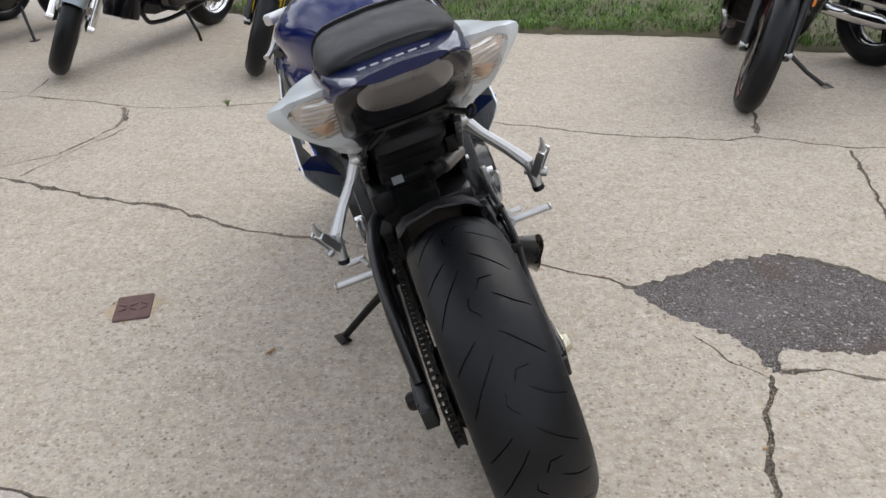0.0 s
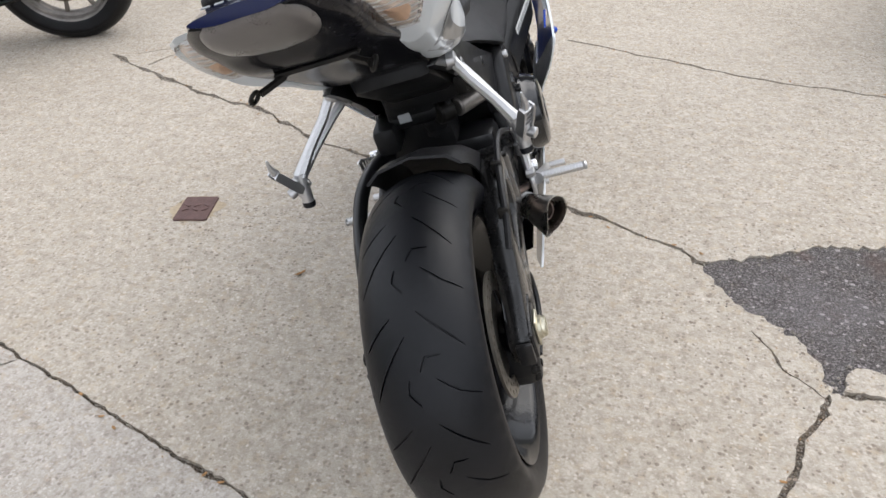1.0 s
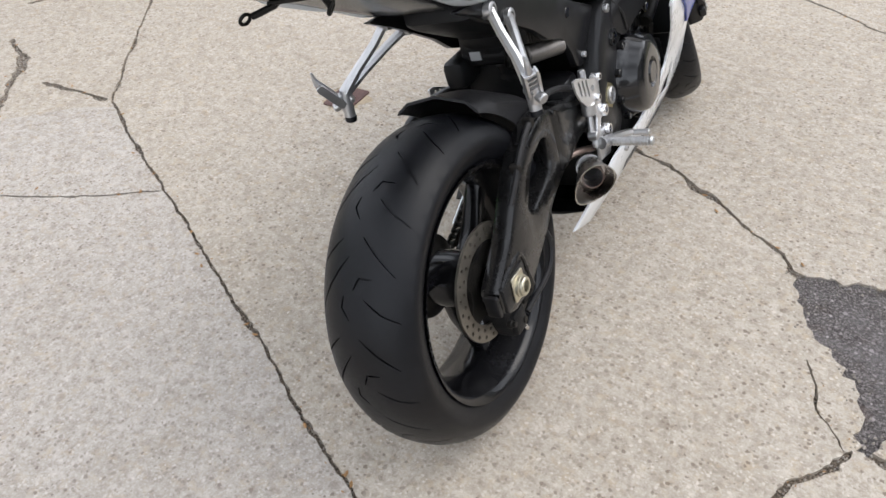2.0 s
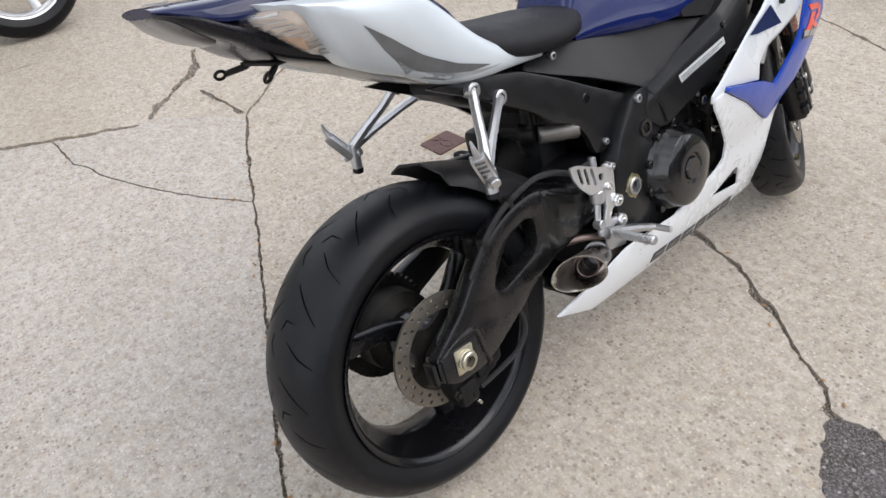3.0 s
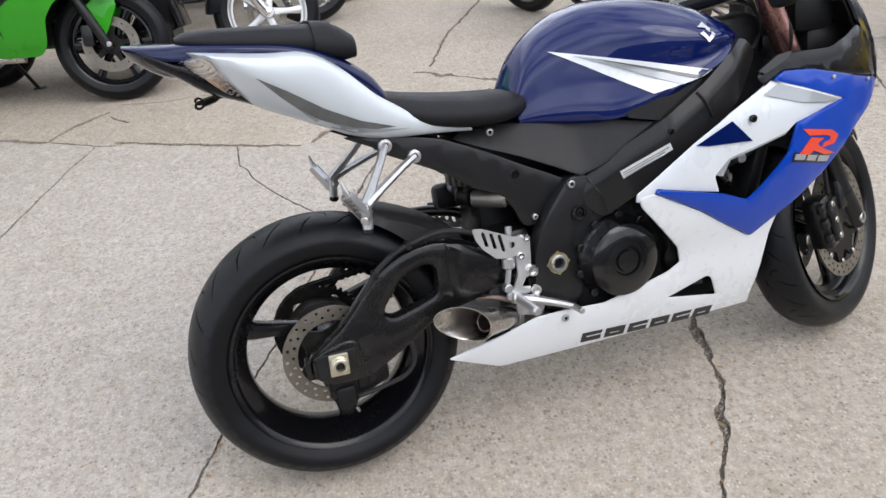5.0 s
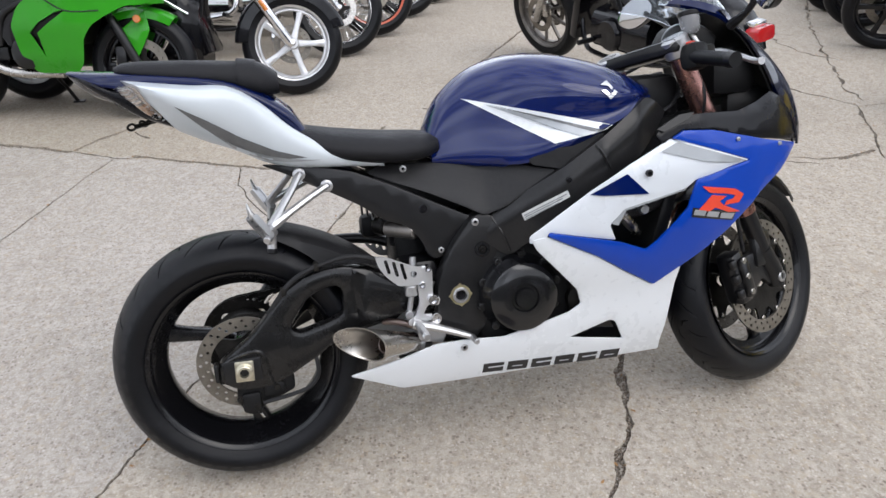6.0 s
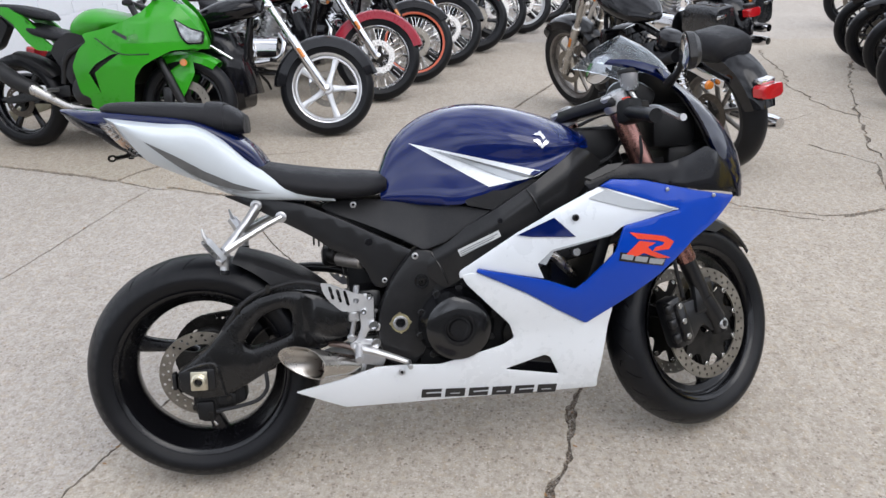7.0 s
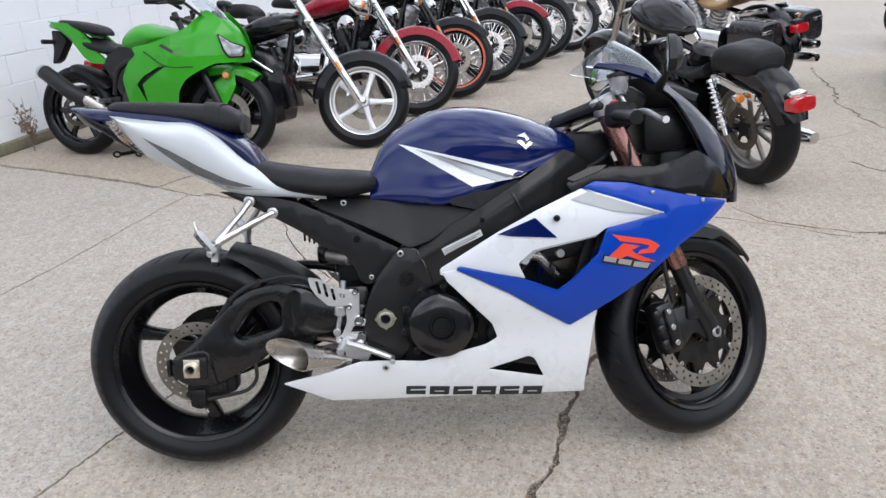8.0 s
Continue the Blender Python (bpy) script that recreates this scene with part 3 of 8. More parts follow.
def rubble():
    """Crumbs of stone lying in the cracks and along the asphalt's rim, and thinly strewn over the lot."""
    rnd = random.Random(21)
    verts, faces = [], []

    def crumb(x, y, z, r):
        o = len(verts)
        sq = rnd.uniform(0.5, 0.9)
        for k in range(5):
            a = 2 * math.pi * k / 5 + rnd.uniform(-0.4, 0.4)
            q = r * rnd.uniform(0.6, 1.1)
            verts.append((x + q * math.cos(a), y + q * math.sin(a), z - r * 0.3))
        for k in range(4):
            a = 2 * math.pi * k / 4 + rnd.uniform(-0.5, 0.5)
            q = r * rnd.uniform(0.35, 0.7)
            verts.append((x + q * math.cos(a), y + q * math.sin(a), z + r * sq * rnd.uniform(0.7, 1.1)))
        faces.append([o + 5, o + 6, o + 7, o + 8])
        for a, b, c in ((0, 1, 5), (1, 6, 5), (1, 2, 6), (2, 7, 6), (2, 3, 7), (3, 8, 7), (3, 4, 8), (4, 0, 8), (0, 5, 8)):
            faces.append([o + a, o + b, o + c])
    for t in lot_low:
        p = [lot_v[i] for i in t]
        area = abs((p[1] - p[0]).cross(p[2] - p[0])) / 2
        n = area * 16000
        for _ in range(int(n) + (rnd.random() < n % 1)):
            u, w = rnd.random(), rnd.random()
            if u + w > 1:
                u, w = 1 - u, 1 - w
            q = p[0] + (p[1] - p[0]) * u + (p[2] - p[0]) * w
            crumb(q.x, q.y, -DEEP + 0.001, rnd.choice((0.0015, 0.002, 0.0025, 0.003, 0.0045)))
    for _ in range(260):
        x, y = rnd.choice(ASPHALT_EDGE)
        crumb(x + rnd.gauss(0, 0.02), y + rnd.gauss(0, 0.018), 0.0, rnd.choice((0.0015, 0.002, 0.003, 0.0045)))
    for _ in range(500):
        crumb(rnd.uniform(-4.5, 2.2), rnd.uniform(-1.5, 4.6), 0.0005, rnd.choice((0.0015, 0.002, 0.003)))
    me = bpy.data.meshes.new("rubble")
    me.from_pydata(verts, [], faces)
    me.materials.append(PEBBLE)
    ob = new("rubble", me)
    ob.parent = ground
    tagged(ob, "crumbs of stone in the cracks", kind="stuff")


rubble()


def litter():
    """Bits of brown leaf along the joints."""
    rnd = random.Random(8)
    verts, faces = [], []
    spots = [(-0.467, 1.539, 0.019)]
    for pts, w, a in CRACKS:
        for p, q in zip(pts, pts[1:]):
            for _ in range(int(math.dist(p, q) * 22)):
                u = rnd.random()
                spots.append((p[0] + (q[0] - p[0]) * u + rnd.gauss(0, 0.018), p[1] + (q[1] - p[1]) * u + rnd.gauss(0, 0.018), rnd.choice((0.002, 0.003, 0.003, 0.004, 0.008))))
    for x, y, r in spots:
        o, a = len(verts), rnd.uniform(0, 6.28)
        for k in range(6):
            b = 2 * math.pi * k / 6
            e, f = r * math.cos(b), r * (0.26 if r > 0.01 else 0.45) * math.sin(b)
            verts.append((x + e * math.cos(a) - f * math.sin(a), y + e * math.sin(a) + f * math.cos(a), 0.0015 + abs(e) * 0.35))
        faces.append([o, o + 1, o + 2, o + 3])
        faces.append([o, o + 3, o + 4, o + 5])
    me = bpy.data.meshes.new("leaf_litter")
    me.from_pydata(verts, [], faces)
    me.materials.append(LEAFBIT)
    ob = new("leaf_litter", me)
    tagged(ob, "bits of dry brown leaf along the joints", "leaf litter", kind="stuff")


litter()
part("crack_filling", lot_mesh(lot_v, lot_low, -DEEP, 0, 0.002), JOINT, ground, "dark dirt in the cracks", flat=True)
part("asphalt_patch", lot_mesh(lot_v, lot_tar, -0.006, 0.01, 0.006), ASPHALT, ground, "dark crumbled asphalt patch", flat=True)


def far_sheet():
    """The ground beyond the near lot, out to the horizon, with a hole where the near slabs lie."""
    bm = bmesh.new()
    inner = [bm.verts.new((x, y, 0)) for x, y in NEAR]
    outer = [bm.verts.new((x, y, 0)) for x, y in ((-900, -900), (900, -900), (900, 900), (-900, 900))]
    for i in range(4):
        j = (i + 1) % 4
        bm.faces.new((inner[i], outer[i], outer[j], inner[j]))
    bmesh.ops.recalc_face_normals(bm, faces=bm.faces)
    return bm


part("far_paving", far_sheet(), CONCRETE2, ground, flat=True)


def build_grass():
    """A verge of rough grass behind the lot: soil bank and blades."""
    line = [(-6.5, 8.55), (-3.2, 7.0), (-1.78, 6.26), (-0.78, 5.76), (0.29, 5.24), (0.86, 5.08), (1.82, 4.84), (2.25, 4.40), (6.0, 3.6)]
    rnd = random.Random(4)
    bm = bmesh.new()
    rows = []
    for k, (off, z) in enumerate(((0, 0.002), (0.05, 0.035), (0.4, 0.06), (1.5, 0.09), (12, 0.12))):
        row = []
        for i in range(81):
            u = i / 80 * (len(line) - 1)
            j = min(int(u), len(line) - 2)
            p = np.array(line[j]) * (1 - u + j) + np.array(line[j + 1]) * (u - j)
            row.append(bm.verts.new((p[0] + off * 0.35 + rnd.uniform(-0.03, 0.03), p[1] + off + rnd.uniform(-0.03, 0.03) * (k < 2), z + rnd.uniform(-0.008, 0.012) * (k > 0))))
        rows.append(row)
    for a, b in zip(rows, rows[1:]):
        for i in range(80):
            bm.faces.new((a[i], a[i + 1], b[i + 1], b[i]))
    verge = part("grass_verge", bm, SOIL, None, "")
    tagged(verge, "earth verge under rough green grass along the lot", "verge", kind="structure")
    gb = bmesh.new()
    for _ in range(30000):
        u = rnd.uniform(2.0, len(line) - 1.2)
        j = int(u)
        p = np.array(line[j]) * (1 - u + j) + np.array(line[j + 1]) * (u - j)
        off = abs(rnd.gauss(0, 0.55)) + 0.03
        if noise.noise(Vector((p[0] * 3, off * 5, 1))) > 0.42 + off:
            continue
        x, y = p[0] + off * 0.35, p[1] + off
        a, h, w = rnd.uniform(0, 6.28), rnd.uniform(0.03, 0.10) * (0.35 + min(off, 0.6)), rnd.uniform(0.0025, 0.006)
        dx, dy = math.cos(a), math.sin(a)
        lean = rnd.uniform(0.1, 0.9) * h
        z = 0.03 * min(1, off * 15 + 0.3)
        b = [gb.verts.new(q) for q in ((x - dy * w, y + dx * w, z), (x + dy * w, y - dx * w, z), (x + dx * lean * 0.4 + dy * w * 0.8, y + dy * lean * 0.4 - dx * w * 0.8, z + h * 0.65), (x + dx * lean * 0.4 - dy * w * 0.8, y + dy * lean * 0.4 + dx * w * 0.8, z + h * 0.65), (x + dx * lean, y + dy * lean, z + h))]
        gb.faces.new(b[:4])
        gb.faces.new((b[3], b[2], b[4]))
    tagged(part("grass", gb, GRASS, None), "rough green grass with clover on the verge", "grass", kind="stuff")


build_grass()

# ---- white block wall behind the parked row ----
WALL_AT = pose(-2.84, -1.80, 0, 0, 0, 180 - 8)      # along +x of this pose, facing the lot on -y


def build_wall():
    wall = thing("wall_south", WALL_AT, "white painted concrete block wall", "wall", kind="structure")
    part("backing", box((4.0, 0.121, 1.6), (14.0, 0.2, 3.2)), BLOCKPAINT, wall)
    part("footing", box((4.0, 0.030, 0.040), (14.0, 0.12, 0.08), 0.012), MOSSY, wall, "stained concrete footing strip")
    bl, bh, g = 0.40, 0.20, 0.005
    block = box((0, 0, 0), (bl - g, 0.05, bh - g), 0.003)
    first = part("block", block, BLOCKPAINT, wall, at=pose(-2.8, 0.04, 0.05 + bh / 2), flat=True)
    for row in range(12):
        for k in range(-6, 15):
            x = k * bl + (bl / 2 if row % 2 else 0)
            if row == 0 and k == -6:
                continue
            shared("block", first.data, wall, pose(x - 0.4, 0.04 + 0.0008 * math.sin(k * 7 + row * 3), 0.05 + bh / 2 + row * bh))


build_wall()
# plain walls added out of view: they close the place and darken horizon reflections
east = thing("wall_east", pose(11, 2, 0), "added unseen grey wall that darkens reflections across the lot", "wall", kind="structure")
part("wall_face", box((0, 0, 1.9), (0.3, 34, 3.8), 0.02), BLOCKPAINT2, east)
north = thing("wall_north", pose(0, 26, 0), "added unseen dark wall that darkens reflections beyond the grass", "wall", kind="structure")
part("wall_face", box((0, 0, 2.2), (60, 0.3, 4.4), 0.02), BLOCKPAINT2, north)


def build_cover():
    """A small rusty utility cover set in the slab."""
    c = thing("utility_cover", pose(-0.921, 1.777, 0.0, 0, 0, 12), "rusty square iron utility cover set in the concrete", "utility cover")
    part("lid", moved(plate([(-0.066, -0.052), (0.066, -0.052), (0.066, 0.052), (-0.066, 0.052)], -0.006, 0.006, (), 0.002, 0.008), Matrix.Rotation(radians(-90), 4, "Y")), RUST, c)
    for i in range(3):
        for j in range(2):
            b = moved(box((0, 0, 0), (0.022, 0.007, 0.003), 0.001), pose(-0.03 + i * 0.03, -0.012 + j * 0.024, 0.0072, 0, 0, 35 * (-1) ** (i + j)))
            part("raised_mark", b, RUST, c)


build_cover()


def rust_ring():
    """The rust stain that the cover has left on the concrete round it."""
    rnd = random.Random(12)
    bm = bmesh.new()
    ring = []
    for k in range(40):
        a = 2 * math.pi * k / 40
        r = 0.080 + 0.022 * noise.noise(Vector((math.cos(a) * 1.6, math.sin(a) * 1.6, 2))) + rnd.uniform(-0.004, 0.004)
        ring.append(bm.verts.new((r * math.cos(a), 0.86 * r * math.sin(a), 0.0012)))
    bm.faces.new(ring)
    bmesh.ops.triangulate(bm, faces=bm.faces)
    part("rust_stain", bm, RUSTSTAIN, ground, "rust stain round the utility cover", pose(-0.921, 1.777, 0, 0, 0, 12), flat=True)


rust_ring()


def weed(x, y, n, size, dry=False):
    rnd = random.Random(int(x * 1000))
    bm = bmesh.new()
    for _ in range(n):
        a, h = rnd.uniform(0, 6.28), size * rnd.uniform(0.5, 1)
        bend = rnd.uniform(0.2, 0.9) * h * (0.3 if dry else 1)
        pts = [(0, 0, 0), (math.cos(a) * bend * 0.3, math.sin(a) * bend * 0.3, h * 0.6), (math.cos(a) * bend, math.sin(a) * bend, h)]
        b = tube(pts, [size * (0.007 if dry else 0.02), size * (0.006 if dry else 0.018), size * 0.003], 4, 5)
        bm = merge(bm, b)
        if dry:
            for q in range(9):
                bm = merge(bm, moved(box((0, 0, 0), (0.022, 0.013, 0.002)), pose(*(pts[1][i] * 0.7 + rnd.uniform(-0.05, 0.05) for i in range(2)), h * rnd.uniform(0.4, 0.9), rnd.uniform(0, 180), rnd.uniform(0, 180), 0)))
    w = new("weed", None)
    w.matrix_basis = pose(x, y, 0)
    tagged(w, "dry brown weed growing at the wall" if dry else "small green weed growing in a crack", "weed")
    part("foliage", bm, DRYGRASS if dry else GRASS, w)


weed(-1.125, 3.70, 34, 0.055)
weed(-2.90, -1.64, 11, 0.40, True)

# ---- wheels ----
from mathutils.bvhtree import BVHTree

TYRE_190 = [(0.0, 0.3005), (0.029, 0.2975), (0.056, 0.2880), (0.077, 0.2735), (0.0875, 0.2575), (0.0875, 0.2440), (0.081, 0.2285), (0.075, 0.2180)]
TYRE_120 = [(0.0, 0.2915), (0.02, 0.2895), (0.04, 0.2825), (0.055, 0.2705), (0.0605, 0.2570), (0.0600, 0.2445), (0.054, 0.2285), (0.047, 0.2180)]
GROOVES = [  # in one pitch: distance from the crown and along the tread, both in units of the half tread and the pitch
    [(0.10, 0.10), (0.36, 0.26), (0.70, 0.46)],
    [(0.02, 0.62), (0.12, 0.50), (0.34, 0.50)],
    [(0.22, 0.70), (0.50, 0.84), (0.80, 0.93)],
    [(-0.12, 0.30), (-0.50, 0.60), (-0.78, 0.86)],
    [(-0.06, 0.92), (-0.20, 0.80), (-0.16, 0.68)],
    [(-0.30, 0.12), (-0.58, 0.26), (-0.80, 0.38)],
]


def tread(profile, pitches, width):
    """A tyre whose tread has real cut grooves; the profile runs from the crown to the bead."""
    prof = spline(profile, 60)
    acc = [0.0]
    for a, b in zip(prof, prof[1:]):
        acc.append(acc[-1] + np.hypot(*(b - a)))
    limit = next(s for s, p in zip(acc, prof) if p[0] >= profile[4][0] * 0.985)

    def at(s, a, down):
        q = abs(s)
        x, r = np.interp(q, acc, [p[0] for p in prof]), np.interp(q, acc, [p[1] for p in prof])
        r -= down
        return (math.copysign(x, s), r * math.cos(a), r * math.sin(a))
    P = 2 * math.pi / pitches
    R = profile[0][1]
    loops = []
    for g in GROOVES:
        line = [np.array((p[0] * limit, p[1] * P * R)) for p in [np.array(g[0]), (np.array(g[0]) + g[1]) / 2, np.array(g[1]), (np.array(g[1]) + g[2]) / 2, np.array(g[2])]]
        left, right = [], []
        for i, p in enumerate(line):
            d = line[min(i + 1, len(line) - 1)] - line[max(i - 1, 0)]
            n = np.array((-d[1], d[0])) / np.hypot(*d) * width * (0.35 if i in (0, len(line) - 1) else 1) / 2
            left.append(p + n)
            right.append(p - n)
        loops.append([tuple(p) for p in left + right[::-1]])
    U = P * R
    outline = dense([(-limit, 0), (limit, 0), (limit, U), (-limit, U)], 0.0125)
    v, tris = mesh2d(outline, (), 0.0)
    pts = list(outline)
    edges = [(i, (i + 1) % len(pts)) for i in range(len(pts))]
    for lp in loops:
        k = len(pts)
        pts += lp
        edges += [(k + i, k + (i + 1) % len(lp)) for i in range(len(lp))]
    s = -limit + 0.011
    while s < limit - 0.006:
        u = 0.011
        while u < U - 0.006:
            if not any(inside((s, u), lp) for lp in loops):
                pts.append((s, u))
            u += 0.0115
        s += 0.0115
    v, _, tris, _, _, _ = delaunay_2d_cdt([Vector(p) for p in pts], edges, [], 0, 1e-6)
    low = []
    for t in tris:
        c = sum((v[i] for i in t), Vector((0, 0))) / 3
        low.append(any(inside(c, lp) for lp in loops))
    bm = bmesh.new()
    for k in range(pitches):
        made = {}

        def vert(i, d):
            if (i, d) not in made:
                made[(i, d)] = bm.verts.new(at(v[i].x, v[i].y / R + k * P, d))
            return made[(i, d)]
        for t, w in zip(tris, low):
            bm.faces.new([vert(i, 0.004 if w else 0.0) for i in t])
        rim = {}
        for t, w in zip(tris, low):
            if w:
                for a, b in zip(t, t[1:] + t[:1]):
                    rim[(a, b)] = 1
        for a, b in rim:
            if (b, a) not in rim:
                bm.faces.new((vert(b, 0.004), vert(a, 0.004), vert(a, 0.0), vert(b, 0.0)))
    side = [p for s_, p in zip(acc, prof) if s_ >= limit - 1e-6]
    for sg in (1, -1):
        bm = merge(bm, lathe([(sg * p[0], p[1]) for p in side] + [(sg * (profile[-1][0] - 0.012), profile[-1][1] - 0.006)], 96))
    bmesh.ops.remove_doubles(bm, verts=bm.verts, dist=0.0004)
    bmesh.ops.recalc_face_normals(bm, faces=bm.faces)
    return bm


def plain_tyre(profile, n=64):
    prof = [(-x, r) for x, r in reversed(spline(profile, 12)[1:])] + [tuple(p) for p in spline(profile, 12)]
    return lathe([(float(a), float(b)) for a, b in prof], n)


def rim_mesh(half, r_out, r_hub, hub_half, spokes, spoke_w, twist=0.0, spoke_t=0.018, n=64, depth=0.030):
    """A cast rim: lipped barrel, hub and tapered spokes."""
    outer = [(half, r_out), (half - 0.020, r_out - 0.004), (half * 0.35, r_out - depth + 0.008), (0, r_out - depth + 0.005)]
    inner = [(half + 0.004, r_out + 0.006), (half + 0.001, r_out - 0.002), (half - 0.010, r_out - 0.010), (half - 0.028, r_out - 0.013), (half * 0.35, r_out - depth - 0.002), (0, r_out - depth - 0.006)]
    full = inner + [(-x, r) for x, r in reversed(inner[:-1])]
    back = outer + [(-x, r) for x, r in reversed(outer[:-1])]
    bm = lathe(full + back[::-1], n, True)
    hub = [(hub_half, r_hub * 0.45), (hub_half, r_hub * 0.8), (hub_half - 0.006, r_hub * 0.92), (0, r_hub), (-hub_half + 0.006, r_hub * 0.92), (-hub_half, r_hub * 0.8), (-hub_half, r_hub * 0.45)]
    hub = lathe(hub, 32)
    arms = []
    for k in range(spokes):
        rings = []
        a0 = 2 * math.pi * k / spokes
        for i in range(9):
            f = i / 8
            r = r_hub * 0.8 + (r_out - depth - r_hub * 0.8) * f
            a = a0 + twist * math.sin(f * math.pi * 0.5)
            w = spoke_w * (0.85 + 0.9 * abs(f - 0.5) ** 1.6)
            t = spoke_t * (1.25 - 0.35 * f)
            c, s = math.cos(a), math.sin(a)
            ring = []
            for q in range(10):
                b = 2 * math.pi * q / 10
                ex = t * math.copysign(abs(math.cos(b)) ** 0.6, math.cos(b))
                ew = w / 2 * math.copysign(abs(math.sin(b)) ** 0.6, math.sin(b))
                ring.append((ex, r * c - ew * s, r * s + ew * c))
            rings.append(ring)
        arms.append(skin(rings))
    return bm, hub, arms


def cast_wheel(root, name, shape, material, label="", at=None):
    """A rim with its hub and spokes as parts."""
    bm, hub, arms = shape
    w = part(name, bm, material, root, label, at)
    part("hub", hub, material, w)
    for a in arms:
        part("spoke", a, material, w)
    return w


def brake_disc(r_out, r_in, thick, x, rows, holes, scallop=0.0):
    """A drilled brake disc with its holes through it."""
    out = []
    for i in range(72):
        a = 2 * math.pi * i / 72
        r = r_out + scallop * math.cos(a * 8)
        out.append((r * math.cos(a), r * math.sin(a)))
    cut = [[(r_in * math.cos(2 * math.pi * i / 40), r_in * math.sin(2 * math.pi * i / 40)) for i in range(40)]]
    for j in range(rows):
        rr = r_in + (r_out - r_in) * (j + 0.7) / (rows + 0.4)
        for k in range(holes):
            a = 2 * math.pi * (k + 0.35 * j) / holes
            cut.append(disc_outline(rr * math.cos(a), rr * math.sin(a), 0.0042, 6))
    return plate(out, x - thick / 2, x + thick / 2, cut)


# ---- the blue and white sport motorcycle ----
BIKE = pose(0.179, 1.086, -0.004, 0, -15.5, 11.4)
bike = thing("sport_motorcycle", BIKE, "blue and white sport motorcycle leaning on its side stand", "motorcycle")
AXLE = pose(0.005, 0, 0.309)


def fair_x(y, z):
    w = np.interp(z, [0.16, 0.26, 0.37, 0.45, 0.55, 0.67, 0.75, 0.85, 1.0, 1.1], [0.120, 0.168, 0.198, 0.232, 0.264, 0.270, 0.254, 0.215, 0.135, 0.05])
    t = np.interp(y, [0.2, 0.5, 0.7, 0.95, 1.1, 1.25, 1.36, 1.45, 1.5], [0.86, 0.97, 1, 0.97, 0.93, 0.80, 0.64, 0.40, 0.10])
    return float(w * t)


def both(name, make, material, label=""):
    """The same part on the right and, mirrored, on the left."""
    a = part(name, make(), material, bike, label)
    part(name, flipped(make()), material, bike, label)
    return a


def decal(under, outline, off, step=0.012, thick=0.0012):
    """A thin layer that lies on a surface seen from its right side."""
    tree = BVHTree.FromBMesh(under)

    def x_at(y, z):
        h = tree.ray_cast(Vector((1, y, z)), Vector((-1, 0, 0)))[0]
        return h.x if h else 0.05
    return sheet(outline, x_at, thick, step, (), off)


def bolt(at, r, length, parent, material=ALU, name="bolt", inner=True, axis="X"):
    prof = [(-length, r * 0.9), (length * 0.6, r), (length * 0.85, r * 0.93), (length, r * 0.7), (length, r * 0.5), (length * 0.3, r * 0.45), (length * 0.3, 0.0001)]
    bm = lathe(prof, 14)
    if axis == "-X":
        flipped(bm)
    if inner and r >= 0.007:
        e = Vector((length * 0.55, 0, 0)) * (-1 if axis == "-X" else 1)
        # a black plug: the darkness inside the bolt head put into colour
        part("socket", rod(Vector(at) - e * 0.2, Vector(at) + e, r * 0.46, 6), GLOSSBLACK, parent)
    return part(name, moved(bm, Matrix.Translation(at)), material, parent)


def rear_wheel():
    w = cast_wheel(bike, "rear_wheel", rim_mesh(0.077, 0.214, 0.055, 0.06, 3, 0.040, 0.5), RIMBLACK, "gloss black three-spoke rear wheel", AXLE @ Matrix.Rotation(radians(126), 4, "X"))
    part("tyre", tread(TYRE_190, 12, 0.0034), RUBBER, w, "wide grooved black tyre")
    part("brake_disc", merge(brake_disc(0.110, 0.078, 0.005, 0.068, 2, 24)), DISC, w, "drilled steel brake disc")
    part("disc_carrier", merge(plate([(0.08 * math.cos(a * math.pi / 10) * (1 if a % 4 < 2 else 0.75), 0.08 * math.sin(a * math.pi / 10) * (1 if a % 4 < 2 else 0.75)) for a in range(20)], 0.060, 0.068, [disc_outline(0, 0, 0.03, 20)])), GRIME, w)
    teeth = []
    for i in range(43 * 4):
        a = 2 * math.pi * i / (43 * 4)
        teeth.append(((0.106 if i % 4 in (0, 1) else 0.099) * math.cos(a), (0.106 if i % 4 in (0, 1) else 0.099) * math.sin(a)))
    part("sprocket", plate(teeth, -0.112, -0.105, [disc_outline(0, 0, 0.04, 20)] + [disc_outline(0.072 * math.cos(k * 1.2566), 0.072 * math.sin(k * 1.2566), 0.014, 10) for k in range(5)]), GRIME, w, "dark steel sprocket")
    part("sprocket_carrier", lathe([(-0.104, 0.03), (-0.104, 0.075), (-0.096, 0.082), (-0.05, 0.08), (-0.03, 0.05)], 40), GRIME, w)


rear_wheel()


